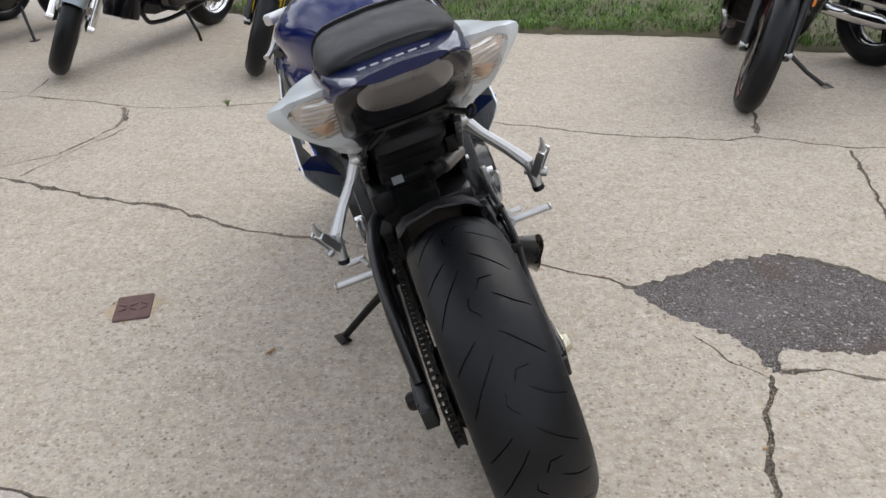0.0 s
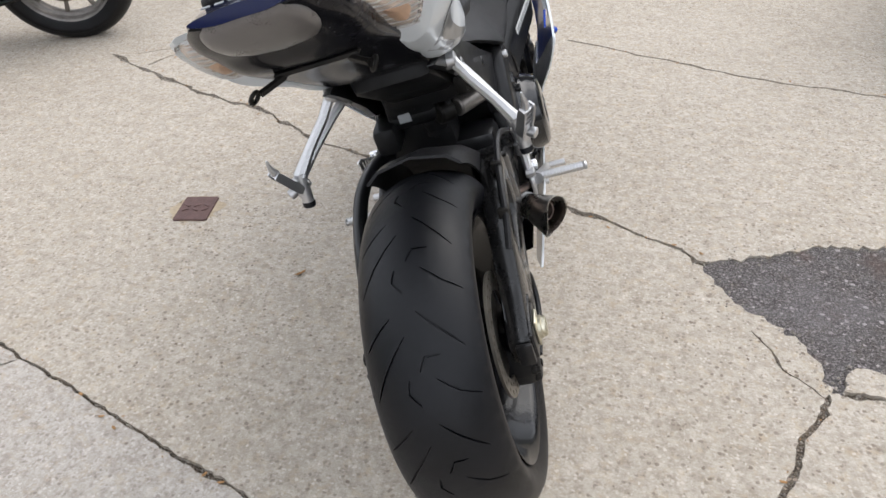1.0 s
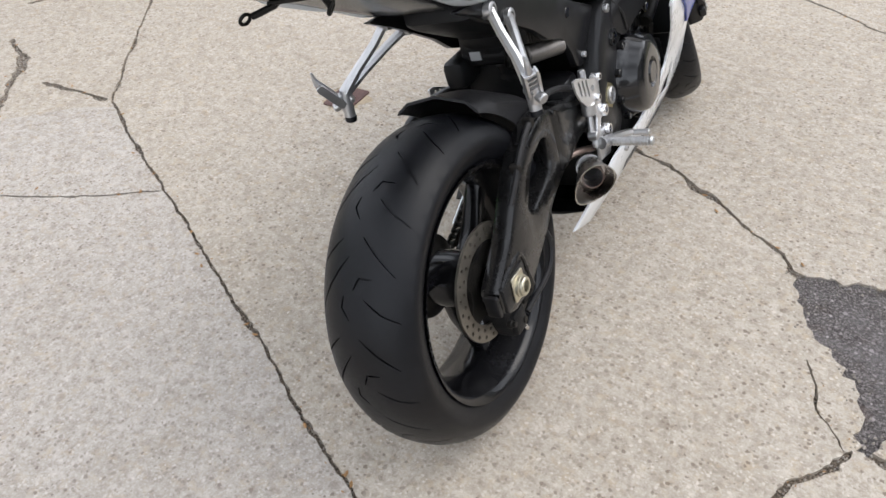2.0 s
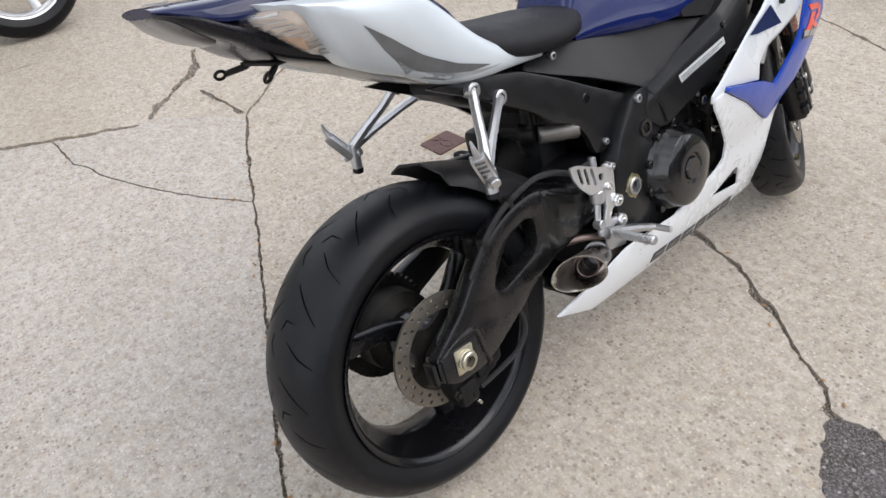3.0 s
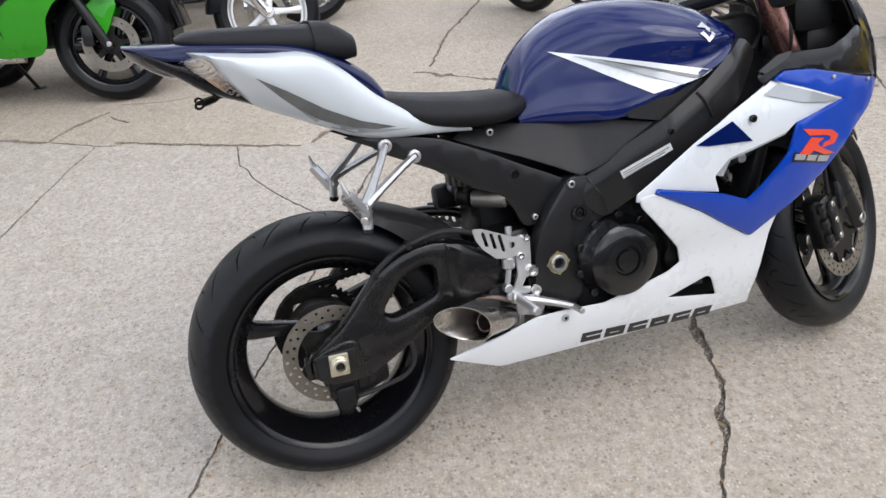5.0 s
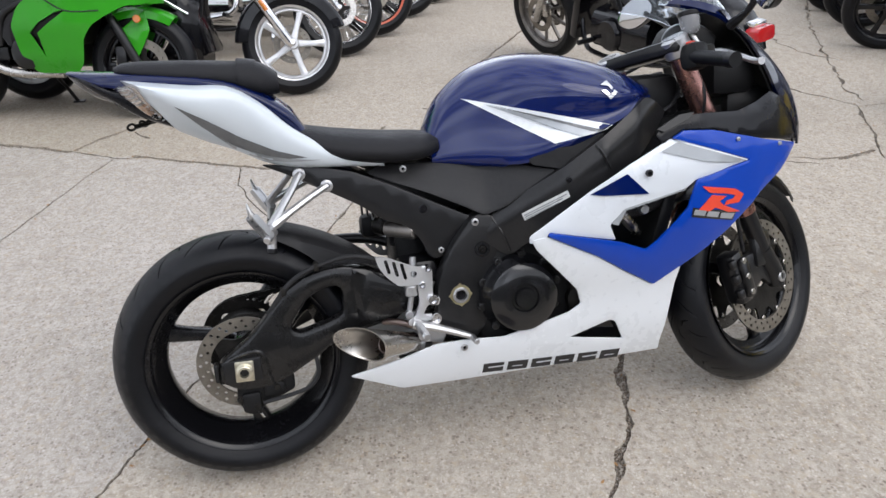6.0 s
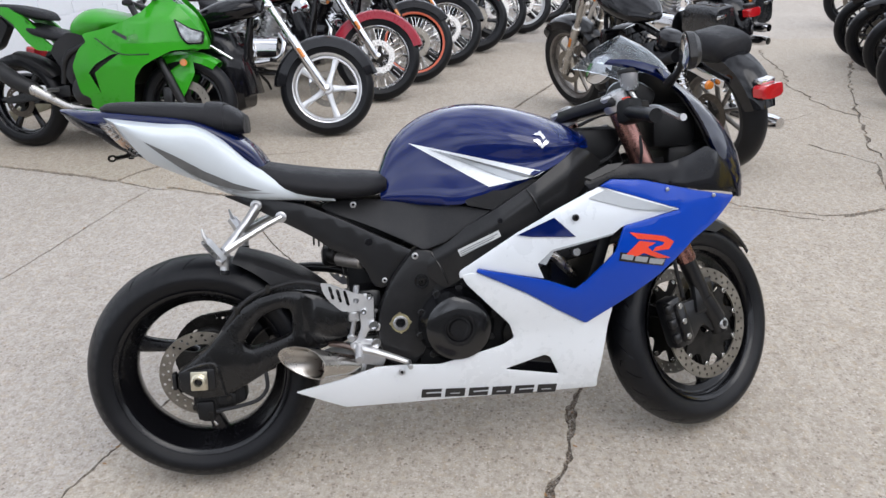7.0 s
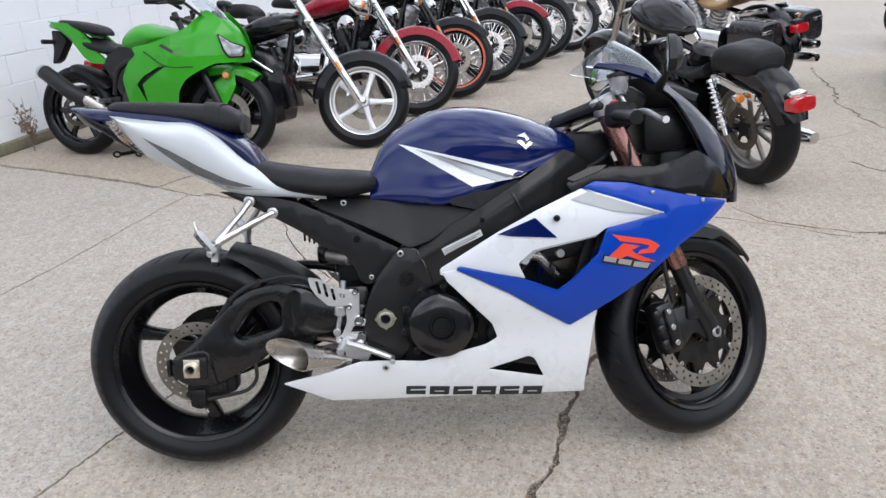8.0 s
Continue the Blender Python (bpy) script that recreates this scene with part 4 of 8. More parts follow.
def chain():
    """The drive chain: a link for each pitch round both sprockets."""
    big, small = (0.0, 0.309, 0.104), (0.560, 0.425, 0.036)
    d = np.array((small[0] - big[0], small[1] - big[1]))
    dist = np.hypot(*d)
    base = math.atan2(d[1], d[0])
    al = math.acos((big[2] - small[2]) / dist)
    path = []
    for i in range(60):
        a = base + al + (2 * math.pi - 2 * al) * i / 59
        path.append((big[0] + big[2] * math.cos(a), big[1] + big[2] * math.sin(a)))
    for i in range(24):
        a = base - al + 2 * al * i / 23
        path.append((small[0] + small[2] * math.cos(a), small[1] + small[2] * math.sin(a)))
    path.append(path[0])
    acc = [0.0]
    for a, b in zip(path, path[1:]):
        acc.append(acc[-1] + math.hypot(b[0] - a[0], b[1] - a[1]))
    n = int(acc[-1] / 0.0159)
    verts, faces = [], []
    for k in range(n):
        s0, s1 = acc[-1] * k / n, acc[-1] * (k + 1) / n
        p, q = ([float(np.interp(s, acc, [c[i] for c in path])) for i in (0, 1)] for s in (s0, s1))
        u = np.array(q) - p
        u = u / np.hypot(*u)
        v = np.array((-u[1], u[0]))
        gap = 0.0088 if k % 2 else 0.0065
        for x in (-0.1085 - gap, -0.1085 + gap):
            o = len(verts)
            for xx in (x - 0.0012, x + 0.0012):
                for e, f in ((-0.006, -0.0045), (-0.003, -0.0075), (0.003, -0.0072), (0.019 - 0.003 - 0.003, -0.0072), (0.019, -0.0075), (0.022, -0.0045), (0.022, 0.0045), (0.019, 0.0075), (0.008, 0.005), (-0.003, 0.0075), (-0.006, 0.0045)):
                    c = np.array(p) + u * e + v * f
                    verts.append((xx, c[0], c[1]))
            m = 11
            faces.append([o + i for i in range(m)][::-1])
            faces.append([o + m + i for i in range(m)])
            faces += [[o + i, o + (i + 1) % m, o + m + (i + 1) % m, o + m + i] for i in range(m)]
        o = len(verts)
        for xx in (-0.1175, -0.0995):
            for r in range(6):
                c = np.array(p) + np.array((math.cos(r * 1.047), math.sin(r * 1.047))) * 0.0045
                verts.append((xx, c[0], c[1]))
        faces += [[o + i, o + (i + 1) % 6, o + 6 + (i + 1) % 6, o + 6 + i] for i in range(6)]
    me = bpy.data.meshes.new("chain")
    me.from_pydata(verts, [], faces)
    me.materials.append(GRIME)
    ob = new("chain", me)
    ob.parent = bike
    tagged(ob, "oily steel drive chain", kind="stuff")


chain()


def swingarm():
    arm = [(-0.056, 0.330), (-0.036, 0.345), (0.024, 0.385), (0.073, 0.437), (0.114, 0.480), (0.158, 0.504), (0.203, 0.516), (0.245, 0.519), (0.288, 0.510), (0.300, 0.440), (0.296, 0.366), (0.250, 0.352), (0.207, 0.336), (0.174, 0.312), (0.134, 0.292), (0.095, 0.271), (0.055, 0.256), (-0.018, 0.258), (-0.056, 0.284)]
    hole = [(0.114, 0.392), (0.164, 0.456), (0.218, 0.474), (0.241, 0.466), (0.239, 0.405), (0.192, 0.389), (0.131, 0.374)]
    sa = part("swingarm", plate(arm, 0.086, 0.128, [hole], 0.011, 0.016), ENGINEBLACK, bike, "black braced swingarm")
    box_arm = [(0.262, 0.516), (0.300, 0.508), (0.379, 0.474), (0.470, 0.452), (0.470, 0.380), (0.376, 0.381), (0.304, 0.364), (0.264, 0.368)]
    part("arm_box", plate(box_arm, 0.060, 0.133, (), 0.018, 0.012), ENGINEBLACK, sa, "boxed front section of the swingarm")
    lip = [(-0.046, 0.330), (-0.010, 0.345), (0.030, 0.350), (0.046, 0.338), (0.052, 0.300), (0.060, 0.262)]
    part("axle_lip", tube([(0.127, y, z) for y, z in lip], 0.005, 8, 18), ENGINEBLACK, sa)
    part("left_arm", plate([(-0.065, 0.335), (0.05, 0.36), (0.20, 0.40), (0.45, 0.47), (0.46, 0.40), (0.22, 0.335), (0.05, 0.275), (-0.065, 0.28)], -0.158, -0.130, (), 0.008, 0.02), SATIN, sa)
    part("upper_brace", tube([(-0.142, -0.0, 0.345), (-0.146, 0.10, 0.45), (-0.140, 0.22, 0.52), (-0.12, 0.36, 0.515), (-0.09, 0.45, 0.47)], 0.014, 10, 24), SATIN, sa)
    part("cross_beam", box((-0.01, 0.43, 0.435), (0.24, 0.09, 0.13), 0.02), SATIN, sa)
    for s in (1, -1):
        part("axle_block", box((0.127 if s > 0 else -0.157, -0.004, 0.309), (0.010, 0.086, 0.056), 0.004), FRAME, sa)
        part("adjuster_cap", box((0.114 if s > 0 else -0.146, -0.062, 0.309), (0.028, 0.010, 0.044), 0.004), FRAME, sa)
    part("axle_plate", moved(box((0, 0, 0), (0.006, 0.042, 0.050), 0.003), pose(0.135, 0.0, 0.309, -3, 0, 0)), ZINC, sa, "yellow zinc axle plate")
    part("axle_nut", moved(lathe([(0.136, 0.020), (0.143, 0.020), (0.144, 0.0180), (0.149, 0.0175), (0.151, 0.015), (0.151, 0.0105), (0.140, 0.0100)], 24), Matrix.Translation((0, 0, 0.309))), ZINC, sa, "yellow zinc axle nut")
    # black rod inside the nut, the hollow's shade given by its colour
    part("axle_hole", rod((0.130, 0, 0.309), (0.1415, 0, 0.309), 0.0105, 16), GLOSSBLACK, sa, "black plug for the dark hollow of the axle")
    part("left_axle_nut", moved(flipped(lathe([(0.160, 0.018), (0.172, 0.018), (0.180, 0.013), (0.180, 0.0001)], 8)), Matrix.Translation((0, 0, 0.309))), GRIME, sa)
    part("brake_line", tube([(0.119, 0.030, 0.219), (0.124, 0.094, 0.229), (0.126, 0.138, 0.241), (0.125, 0.162, 0.268), (0.122, 0.163, 0.305), (0.100, 0.155, 0.335)], 0.0052, 8, 26), PLASTIC, sa, "black brake line")
    part("brake_hose", tube([(0.118, 0.070, 0.430), (0.124, 0.098, 0.464), (0.126, 0.120, 0.490), (0.126, 0.163, 0.517), (0.125, 0.216, 0.532), (0.126, 0.267, 0.538), (0.130, 0.317, 0.527), (0.138, 0.370, 0.500)], 0.0062, 8, 36), PLASTIC, sa, "black rubber brake hose")
    for y, z in ((0.110, 0.478), (0.190, 0.525)):
        part("hose_clip", box((0.122, y, z), (0.020, 0.012, 0.020), 0.003), GRIME, sa)
    cast = [(-0.024, 0.284), (-0.028, 0.228), (-0.014, 0.190), (0.012, 0.186), (0.030, 0.204), (0.066, 0.220), (0.106, 0.234), (0.106, 0.276), (0.060, 0.290), (0.02, 0.290)]
    cal = part("rear_caliper", merge(plate(cast, 0.052, 0.110, (), 0.009, 0.010), box((0.110, 0.004, 0.222), (0.020, 0.044, 0.050), 0.008), box((0.106, 0.058, 0.246), (0.022, 0.050, 0.034), 0.008)), DARK, bike, "black rear brake caliper")
    for y, z, r in ((0.065, 0.251, 0.0075), (0.015, 0.213, 0.0075), (-0.021, 0.232, 0.0055)):
        part("caliper_bolt", merge(rod((0.105, y, z), (0.122, y, z), r, 10, 0.001), rod((0.105, y, z), (0.115, y, z), r * 1.5, 12)), GRIME, cal)
    part("bleed_nipple", rod((0.112, 0.020, 0.192), (0.112, 0.026, 0.180), 0.004, 8), STEEL, cal)
    # the hugger over the front of the tyre
    rings = []
    for i in range(15):
        a = radians(8 + 62 * i / 14)
        rr = 0.322 + 0.049 * ((14 - i) / 8.5) ** 1.5 if i > 5 else 0.374 + 0.002 * (5 - i)
        hw = 0.094 - 0.010 * (i / 14)
        dp = 0.040 - 0.019 * (i / 14) ** 1.5 + (rr - 0.322)
        ring = [(hw, rr - dp), (hw - 0.004, rr - 0.015), (hw * 0.72, rr), (0.0, rr + 0.010), (-hw * 0.72, rr), (-hw + 0.004, rr - 0.015), (-hw, rr - dp), (-hw + 0.004, rr - dp), (-hw * 0.70, rr - 0.005), (0, rr + 0.006), (hw * 0.70, rr - 0.005), (hw - 0.004, rr - dp)]
        rings.append([(x, r * math.cos(a), 0.309 + r * math.sin(a)) for x, r in ring])
    part("hugger", skin(rings), PLASTIC, bike, "black plastic rear hugger")


swingarm()


def frame_and_engine():
    spar = [(0.568, 0.551), (0.600, 0.592), (0.695, 0.653), (0.757, 0.691), (0.871, 0.760), (0.986, 0.831), (1.062, 0.786), (0.983, 0.714), (0.831, 0.627), (0.689, 0.529), (0.630, 0.492)]

    def spar_x(y, z):
        """The spar's outer face: an upper flank that leans in above a crease along its middle."""
        rise = z - (0.572 + (y - 0.62) * 0.605)
        return float(np.interp(y, [0.5, 0.56, 0.67, 0.765, 0.86, 0.95, 1.08], [0.130, 0.142, 0.183, 0.231, 0.236, 0.217, 0.130])) - 0.42 * max(0.0, rise - 0.004) - 0.10 * max(0.0, -rise)
    def make_spar():
        return sheet(rounded(spar, 0.02), spar_x, 0.05, 0.014)
    f = part("frame_spar", make_spar(), FRAME, bike, "black aluminium frame spar")
    part("frame_spar", flipped(make_spar()), FRAME, bike)
    part("weld_seam", tube([(spar_x(y, z) + 0.001, y, z) for y, z in ((0.602, 0.590), (0.622, 0.551), (0.638, 0.507))], 0.0035, 6, 10), FRAME, f)
    part("weld_seam", tube([(spar_x(y, z) + 0.001, y, z) for y, z in ((0.838, 0.737), (0.850, 0.715), (0.868, 0.680))], 0.0035, 6, 10), FRAME, f)
    part("warning_sticker", sheet([(0.666, 0.594), (0.762, 0.643), (0.768, 0.628), (0.673, 0.577)], spar_x, 0.001, 0.014, (), 0.0022), STICKER, f, "white printed warning sticker")
    for k in range(3):
        o = np.array((0.6705 + 0.0017 * k, 0.5905 - 0.0045 * k))
        d = np.array((0.092, 0.0468))
        n = np.array((0.0010, -0.0022))
        part("print_line", sheet([tuple(o), tuple(o + d * (0.96 - 0.1 * k)), tuple(o + d * (0.96 - 0.1 * k) + n), tuple(o + n)], spar_x, 0.0005, 0.014, (), 0.0031), PRINT, f)
    # the hole's shade, drawn as a solid black stud on the spar
    part("frame_hole", rod((0.215, 0.767, 0.666), (spar_x(0.767, 0.666) + 0.0015, 0.767, 0.666), 0.007, 10), GLOSSBLACK, f)
    pivot = [(0.56, 0.602), (0.60, 0.60), (0.66, 0.545), (0.61, 0.50), (0.585, 0.44), (0.575, 0.33), (0.54, 0.295), (0.475, 0.31), (0.452, 0.37), (0.46, 0.45), (0.50, 0.53)]
    def make_pivot():
        return plate(pivot, 0.10, 0.152, (), 0.010, 0.02)
    both("pivot_plate", make_pivot, FRAME, "black frame pivot plate")
    part("pivot_ring", moved(lathe([(0.150, 0.0190), (0.158, 0.0190), (0.160, 0.0170), (0.160, 0.0135), (0.152, 0.0125), (0.150, 0.008), (0.150, 0.0001)], 28), Matrix.Translation((0, 0.513, 0.414))), ALU, bike, "bare aluminium swingarm pivot ring")
    # solid black disc that paints the shade within the pivot ring
    part("pivot_hole", rod((0.145, 0.513, 0.414), (0.1525, 0.513, 0.414), 0.0105, 16), GLOSSBLACK, bike, "black plug for the dark hollow of the pivot")
    part("pivot_washer", plate([(0.513 + (0.0245 if k % 7 else 0.029) * math.cos(2 * math.pi * k / 28), 0.414 + (0.0245 if k % 7 else 0.029) * math.sin(2 * math.pi * k / 28)) for k in range(28)], 0.150, 0.154, [disc_outline(0.513, 0.414, 0.018, 20)]), GOLD, bike)
    part("pinch_bolt", merge(moved(lathe([(0.150, 0.019), (0.158, 0.018), (0.158, 0.011), (0.150, 0.010), (0.150, 0.0001)], 20), Matrix.Translation((0, 0.574, 0.517)))), CASEGLOSS, bike)
    bolt((0.155, 0.574, 0.517), 0.0075, 0.003, bike, GRIME)
    sub = [(0.10, 0.764), (0.20, 0.752), (0.301, 0.727), (0.390, 0.684), (0.477, 0.636), (0.561, 0.593), (0.592, 0.583), (0.590, 0.561), (0.572, 0.557), (0.524, 0.558), (0.504, 0.516), (0.477, 0.500), (0.454, 0.506), (0.438, 0.550), (0.410, 0.588), (0.359, 0.607), (0.311, 0.646), (0.194, 0.716)]

    def plate_x(y, z):
        return float(np.interp(y, [0.1, 0.18, 0.3, 0.45, 0.57, 0.65], [0.092, 0.100, 0.110, 0.118, 0.131, 0.145]))

    def make_sub():
        return sheet(rounded(sub, 0.012), plate_x, 0.014, 0.03, (), 0, None, 0.003)
    both("subframe_plate", make_sub, SATIN, "black subframe side plate")
    bolt((0.154, 0.561, 0.584), 0.009, 0.006, bike)
    bolt((0.124, 0.482, 0.522), 0.007, 0.005, bike)
    # shade of a recess, painted as a black stud just proud of the plate
    part("plate_recess", rod((0.105, 0.450, 0.623), (0.1195, 0.450, 0.623), 0.011, 12), GLOSSBLACK, bike)
    cover = [(0.330, 0.717), (0.370, 0.729), (0.407, 0.730), (0.482, 0.724), (0.585, 0.713), (0.664, 0.706), (0.761, 0.687), (0.696, 0.651), (0.637, 0.613), (0.586, 0.596), (0.536, 0.624), (0.465, 0.659), (0.392, 0.689)]

    def cover_x(y, z):
        """The cover slopes outward from the seat down to the subframe."""
        return float(np.interp(y, [0.35, 0.42, 0.5, 0.6, 0.75, 0.9], [0.070, 0.069, 0.082, 0.110, 0.180, 0.20]) + np.interp(y, [0.35, 0.45, 0.6, 0.75], [0.9, 0.75, 0.4, 0.3]) * max(0, 0.725 - z))

    def make_cover():
        return sheet(rounded(cover, 0.012), cover_x, 0.02, 0.018, (), 0, None, 0.003)
    both("mid_cover", make_cover, PLASTIC, "matt black plastic side cover")
    for k in range(8):
        y = 0.312 + 0.012 * k
        part("cooling_fin", box((0.085, y, 0.640 - 0.35 * (y - 0.312)), (0.02, 0.004, 0.036), 0.001), GRIME, bike)
    both("inner_panel", lambda: sheet([(0.66, 0.545), (0.70, 0.58), (0.85, 0.665), (1.0, 0.735), (1.03, 0.715), (0.87, 0.600), (0.72, 0.525)], lambda y, z: float(np.interp(y, [0.66, 0.8, 1.03], [0.165, 0.186, 0.170])), 0.004, 0.03), FRAME)
    wedge = [(0.691, 0.717), (0.755, 0.739), (0.848, 0.758), (0.881, 0.759), (0.782, 0.707), (0.762, 0.689), (0.697, 0.704)]
    both("tank_trim", lambda: sheet(rounded(wedge, 0.006), lambda y, z: float(np.interp(y, [0.69, 0.76, 0.88], [0.184, 0.203, 0.206])), 0.02, 0.02), PLASTIC)
    # engine and what fills the space behind the fairing
    e = part("engine", merge(box((0, 0.70, 0.40), (0.30, 0.30, 0.30), 0.03), box((0, 0.80, 0.56), (0.30, 0.24, 0.20), 0.03), box((0, 0.62, 0.27), (0.22, 0.34, 0.12), 0.03)), DARK, bike, "black inline engine")
    cc = (0.008, 0.656, 0.397)
    part("clutch_cover", moved(lathe([(0.12, 0.100), (0.150, 0.098), (0.158, 0.092), (0.170, 0.088), (0.186, 0.082), (0.192, 0.072), (0.195, 0.045), (0.195, 0.034), (0.190, 0.031), (0.190, 0.026), (0.197, 0.023), (0.197, 0.0001)], 48), Matrix.Translation(cc)), CASEGLOSS, e, "round gloss black clutch cover")
    for k in range(10):
        a = 2 * math.pi * k / 10 + 0.2
        part("cover_bolt", rod((0.148, cc[1] + 0.097 * math.cos(a), cc[2] + 0.097 * math.sin(a)), (0.164, cc[1] + 0.097 * math.cos(a), cc[2] + 0.097 * math.sin(a)), 0.0095, 10), ENGINEBLACK, e)
    for k in range(3):
        a = 0.5 + 2.1 * k
        part("cover_rib", tube([(0.192, cc[1] + 0.05 * math.cos(a), cc[2] + 0.05 * math.sin(a)), (0.172, cc[1] + 0.087 * math.cos(a), cc[2] + 0.087 * math.sin(a))], 0.004, 6), SATIN, e)
    part("left_cover", moved(flipped(lathe([(0.12, 0.09), (0.16, 0.085), (0.185, 0.07), (0.19, 0.0001)], 32)), Matrix.Translation((0, 0.70, 0.40))), SATIN, e)
    part("water_pump", merge(moved(lathe([(0.12, 0.05), (0.165, 0.045), (0.172, 0.03), (0.172, 0.0001)], 24), Matrix.Translation((0, 0.82, 0.36))), rod((0.16, 0.77, 0.47), (0.16, 0.86, 0.50), 0.018, 12), rod((0.15, 0.80, 0.32), (0.17, 0.78, 0.46), 0.008, 8)), GRIME, e)
    for k, (y, z, l) in enumerate(((0.78, 0.50, 0.05), (0.80, 0.44, 0.04), (0.74, 0.52, 0.06))):
        part("engine_fitting", merge(rod((0.13, y, z), (0.168, y, z), 0.011, 10), rod((0.15, y, z - l), (0.15, y, z + l), 0.006, 8)), GRIME if k else STEEL, e)
    part("radiator", moved(box((0, 0, 0), (0.36, 0.035, 0.30), 0.01), pose(0, 1.02, 0.50, -18)), DARK, bike, "black radiator behind the fairing")
    part("inner_tray", box((0, 0.72, 0.66), (0.18, 0.40, 0.10), 0.03), DARK, bike)
    part("air_duct", tube([(0.15, 0.88, 0.56), (0.155, 0.98, 0.575), (0.12, 1.10, 0.60)], 0.03, 12, 12), PLASTIC, bike)
    part("coolant_hose", tube([(0.17, 0.86, 0.53), (0.185, 0.90, 0.565), (0.175, 0.94, 0.53), (0.15, 0.97, 0.50)], 0.013, 10, 16), STEEL, bike, "silver hose behind the fairing opening")
    part("inner_bracket", rod((0.13, 0.965, 0.567), (0.205, 0.965, 0.567), 0.011, 12), ALU, bike)
    # shock, reservoir and the dark wiring beneath the seat
    part("shock", merge(rod((0, 0.38, 0.62), (0, 0.47, 0.36), 0.03, 16), *[moved(lathe([(x * 0.0 - 0.005, 0.034), (0.005, 0.034)], 16), pose(0, 0.385 + 0.013 * x, 0.60 - 0.036 * x, 0, 90, 0)) for x in range(6)]), DARK, bike)
    part("shock_reservoir", rod((0.055, 0.368, 0.576), (0.105, 0.430, 0.570), 0.019, 16), DULLALU, bike, "dull silver shock reservoir")
    part("reservoir_cap", rod((0.018, 0.350, 0.580), (0.044, 0.372, 0.577), 0.022, 16), GRIME, bike)
    part("servo_motor", merge(box((-0.03, 0.38, 0.615), (0.10, 0.06, 0.06), 0.012), rod((-0.08, 0.375, 0.585), (0.05, 0.375, 0.585), 0.024, 16)), DARK, bike)
    part("part_label", box((-0.045, 0.3505, 0.590), (0.024, 0.003, 0.018)), SILVER, bike, "small grey label")
    part("linkage_block", merge(box((-0.04, 0.43, 0.50), (0.15, 0.09, 0.17), 0.02), box((-0.09, 0.37, 0.56), (0.05, 0.10, 0.06), 0.015)), DARK, bike)
    part("undertray", moved(box((0, 0, 0), (0.15, 0.26, 0.07), 0.025), pose(0, 0.30, 0.69, -28)), DARK, bike)
    part("seat_tray", box((0, 0.45, 0.66), (0.16, 0.22, 0.13), 0.03), DARK, bike)
    part("bolt_boss", rod((0.045, 0.419, 0.716), (0.077, 0.419, 0.716), 0.013, 14), PLASTIC, bike)
    bolt((0.078, 0.419, 0.716), 0.0085, 0.006, bike)


frame_and_engine()


def fuel_tank():
    st = []
    for y, pts in (
        (0.490, [(0, 0.790), (0.045, 0.786), (0.068, 0.770), (0.076, 0.745), (0.077, 0.718), (0, 0.71)]),
        (0.530, [(0, 0.866), (0.045, 0.857), (0.072, 0.826), (0.086, 0.770), (0.094, 0.716), (0, 0.71)]),
        (0.600, [(0, 0.922), (0.060, 0.908), (0.100, 0.864), (0.116, 0.790), (0.130, 0.708), (0, 0.70)]),
        (0.690, [(0, 0.950), (0.092, 0.935), (0.150, 0.878), (0.156, 0.790), (0.176, 0.706), (0, 0.70)]),
        (0.790, [(0, 0.950), (0.116, 0.932), (0.194, 0.868), (0.188, 0.795), (0.199, 0.735), (0, 0.72)]),
        (0.890, [(0, 0.928), (0.124, 0.908), (0.204, 0.850), (0.197, 0.800), (0.203, 0.772), (0, 0.75)]),
        (0.970, [(0, 0.898), (0.105, 0.880), (0.172, 0.842), (0.174, 0.822), (0.176, 0.806), (0, 0.79)]),
        (1.030, [(0, 0.868), (0.075, 0.855), (0.112, 0.838), (0.113, 0.830), (0.113, 0.822), (0, 0.81)]),
    ):
        st.append([(x, y, z) for x, z in pts])
    bm = body(st, 20, 44)
    tank = part("fuel_tank", bm.copy(), NAVY, bike, "glossy dark blue fuel tank", sharp=55)
    stripe = [(0.570, 0.862), (0.885, 0.776), (0.869, 0.766), (0.802, 0.756), (0.750, 0.747)]
    part("tank_stripe", decal(bm, stripe, 0.0020), WHITE, tank, "white tank stripe")
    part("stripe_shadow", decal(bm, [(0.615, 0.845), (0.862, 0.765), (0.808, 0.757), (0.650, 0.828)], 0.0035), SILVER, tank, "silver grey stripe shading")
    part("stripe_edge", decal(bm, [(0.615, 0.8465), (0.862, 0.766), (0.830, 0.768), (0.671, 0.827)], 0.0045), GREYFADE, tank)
    for badge in ([(0.865, 0.866), (0.887, 0.874), (0.896, 0.857), (0.889, 0.852), (0.884, 0.862)], [(0.863, 0.853), (0.871, 0.846), (0.884, 0.832), (0.904, 0.847), (0.897, 0.853), (0.885, 0.842), (0.875, 0.856)]):
        part("tank_badge", decal(bm, badge, 0.0035, 0.006, 0.003), CHROME, tank, "silver tank badge")
    bm.free()


fuel_tank()


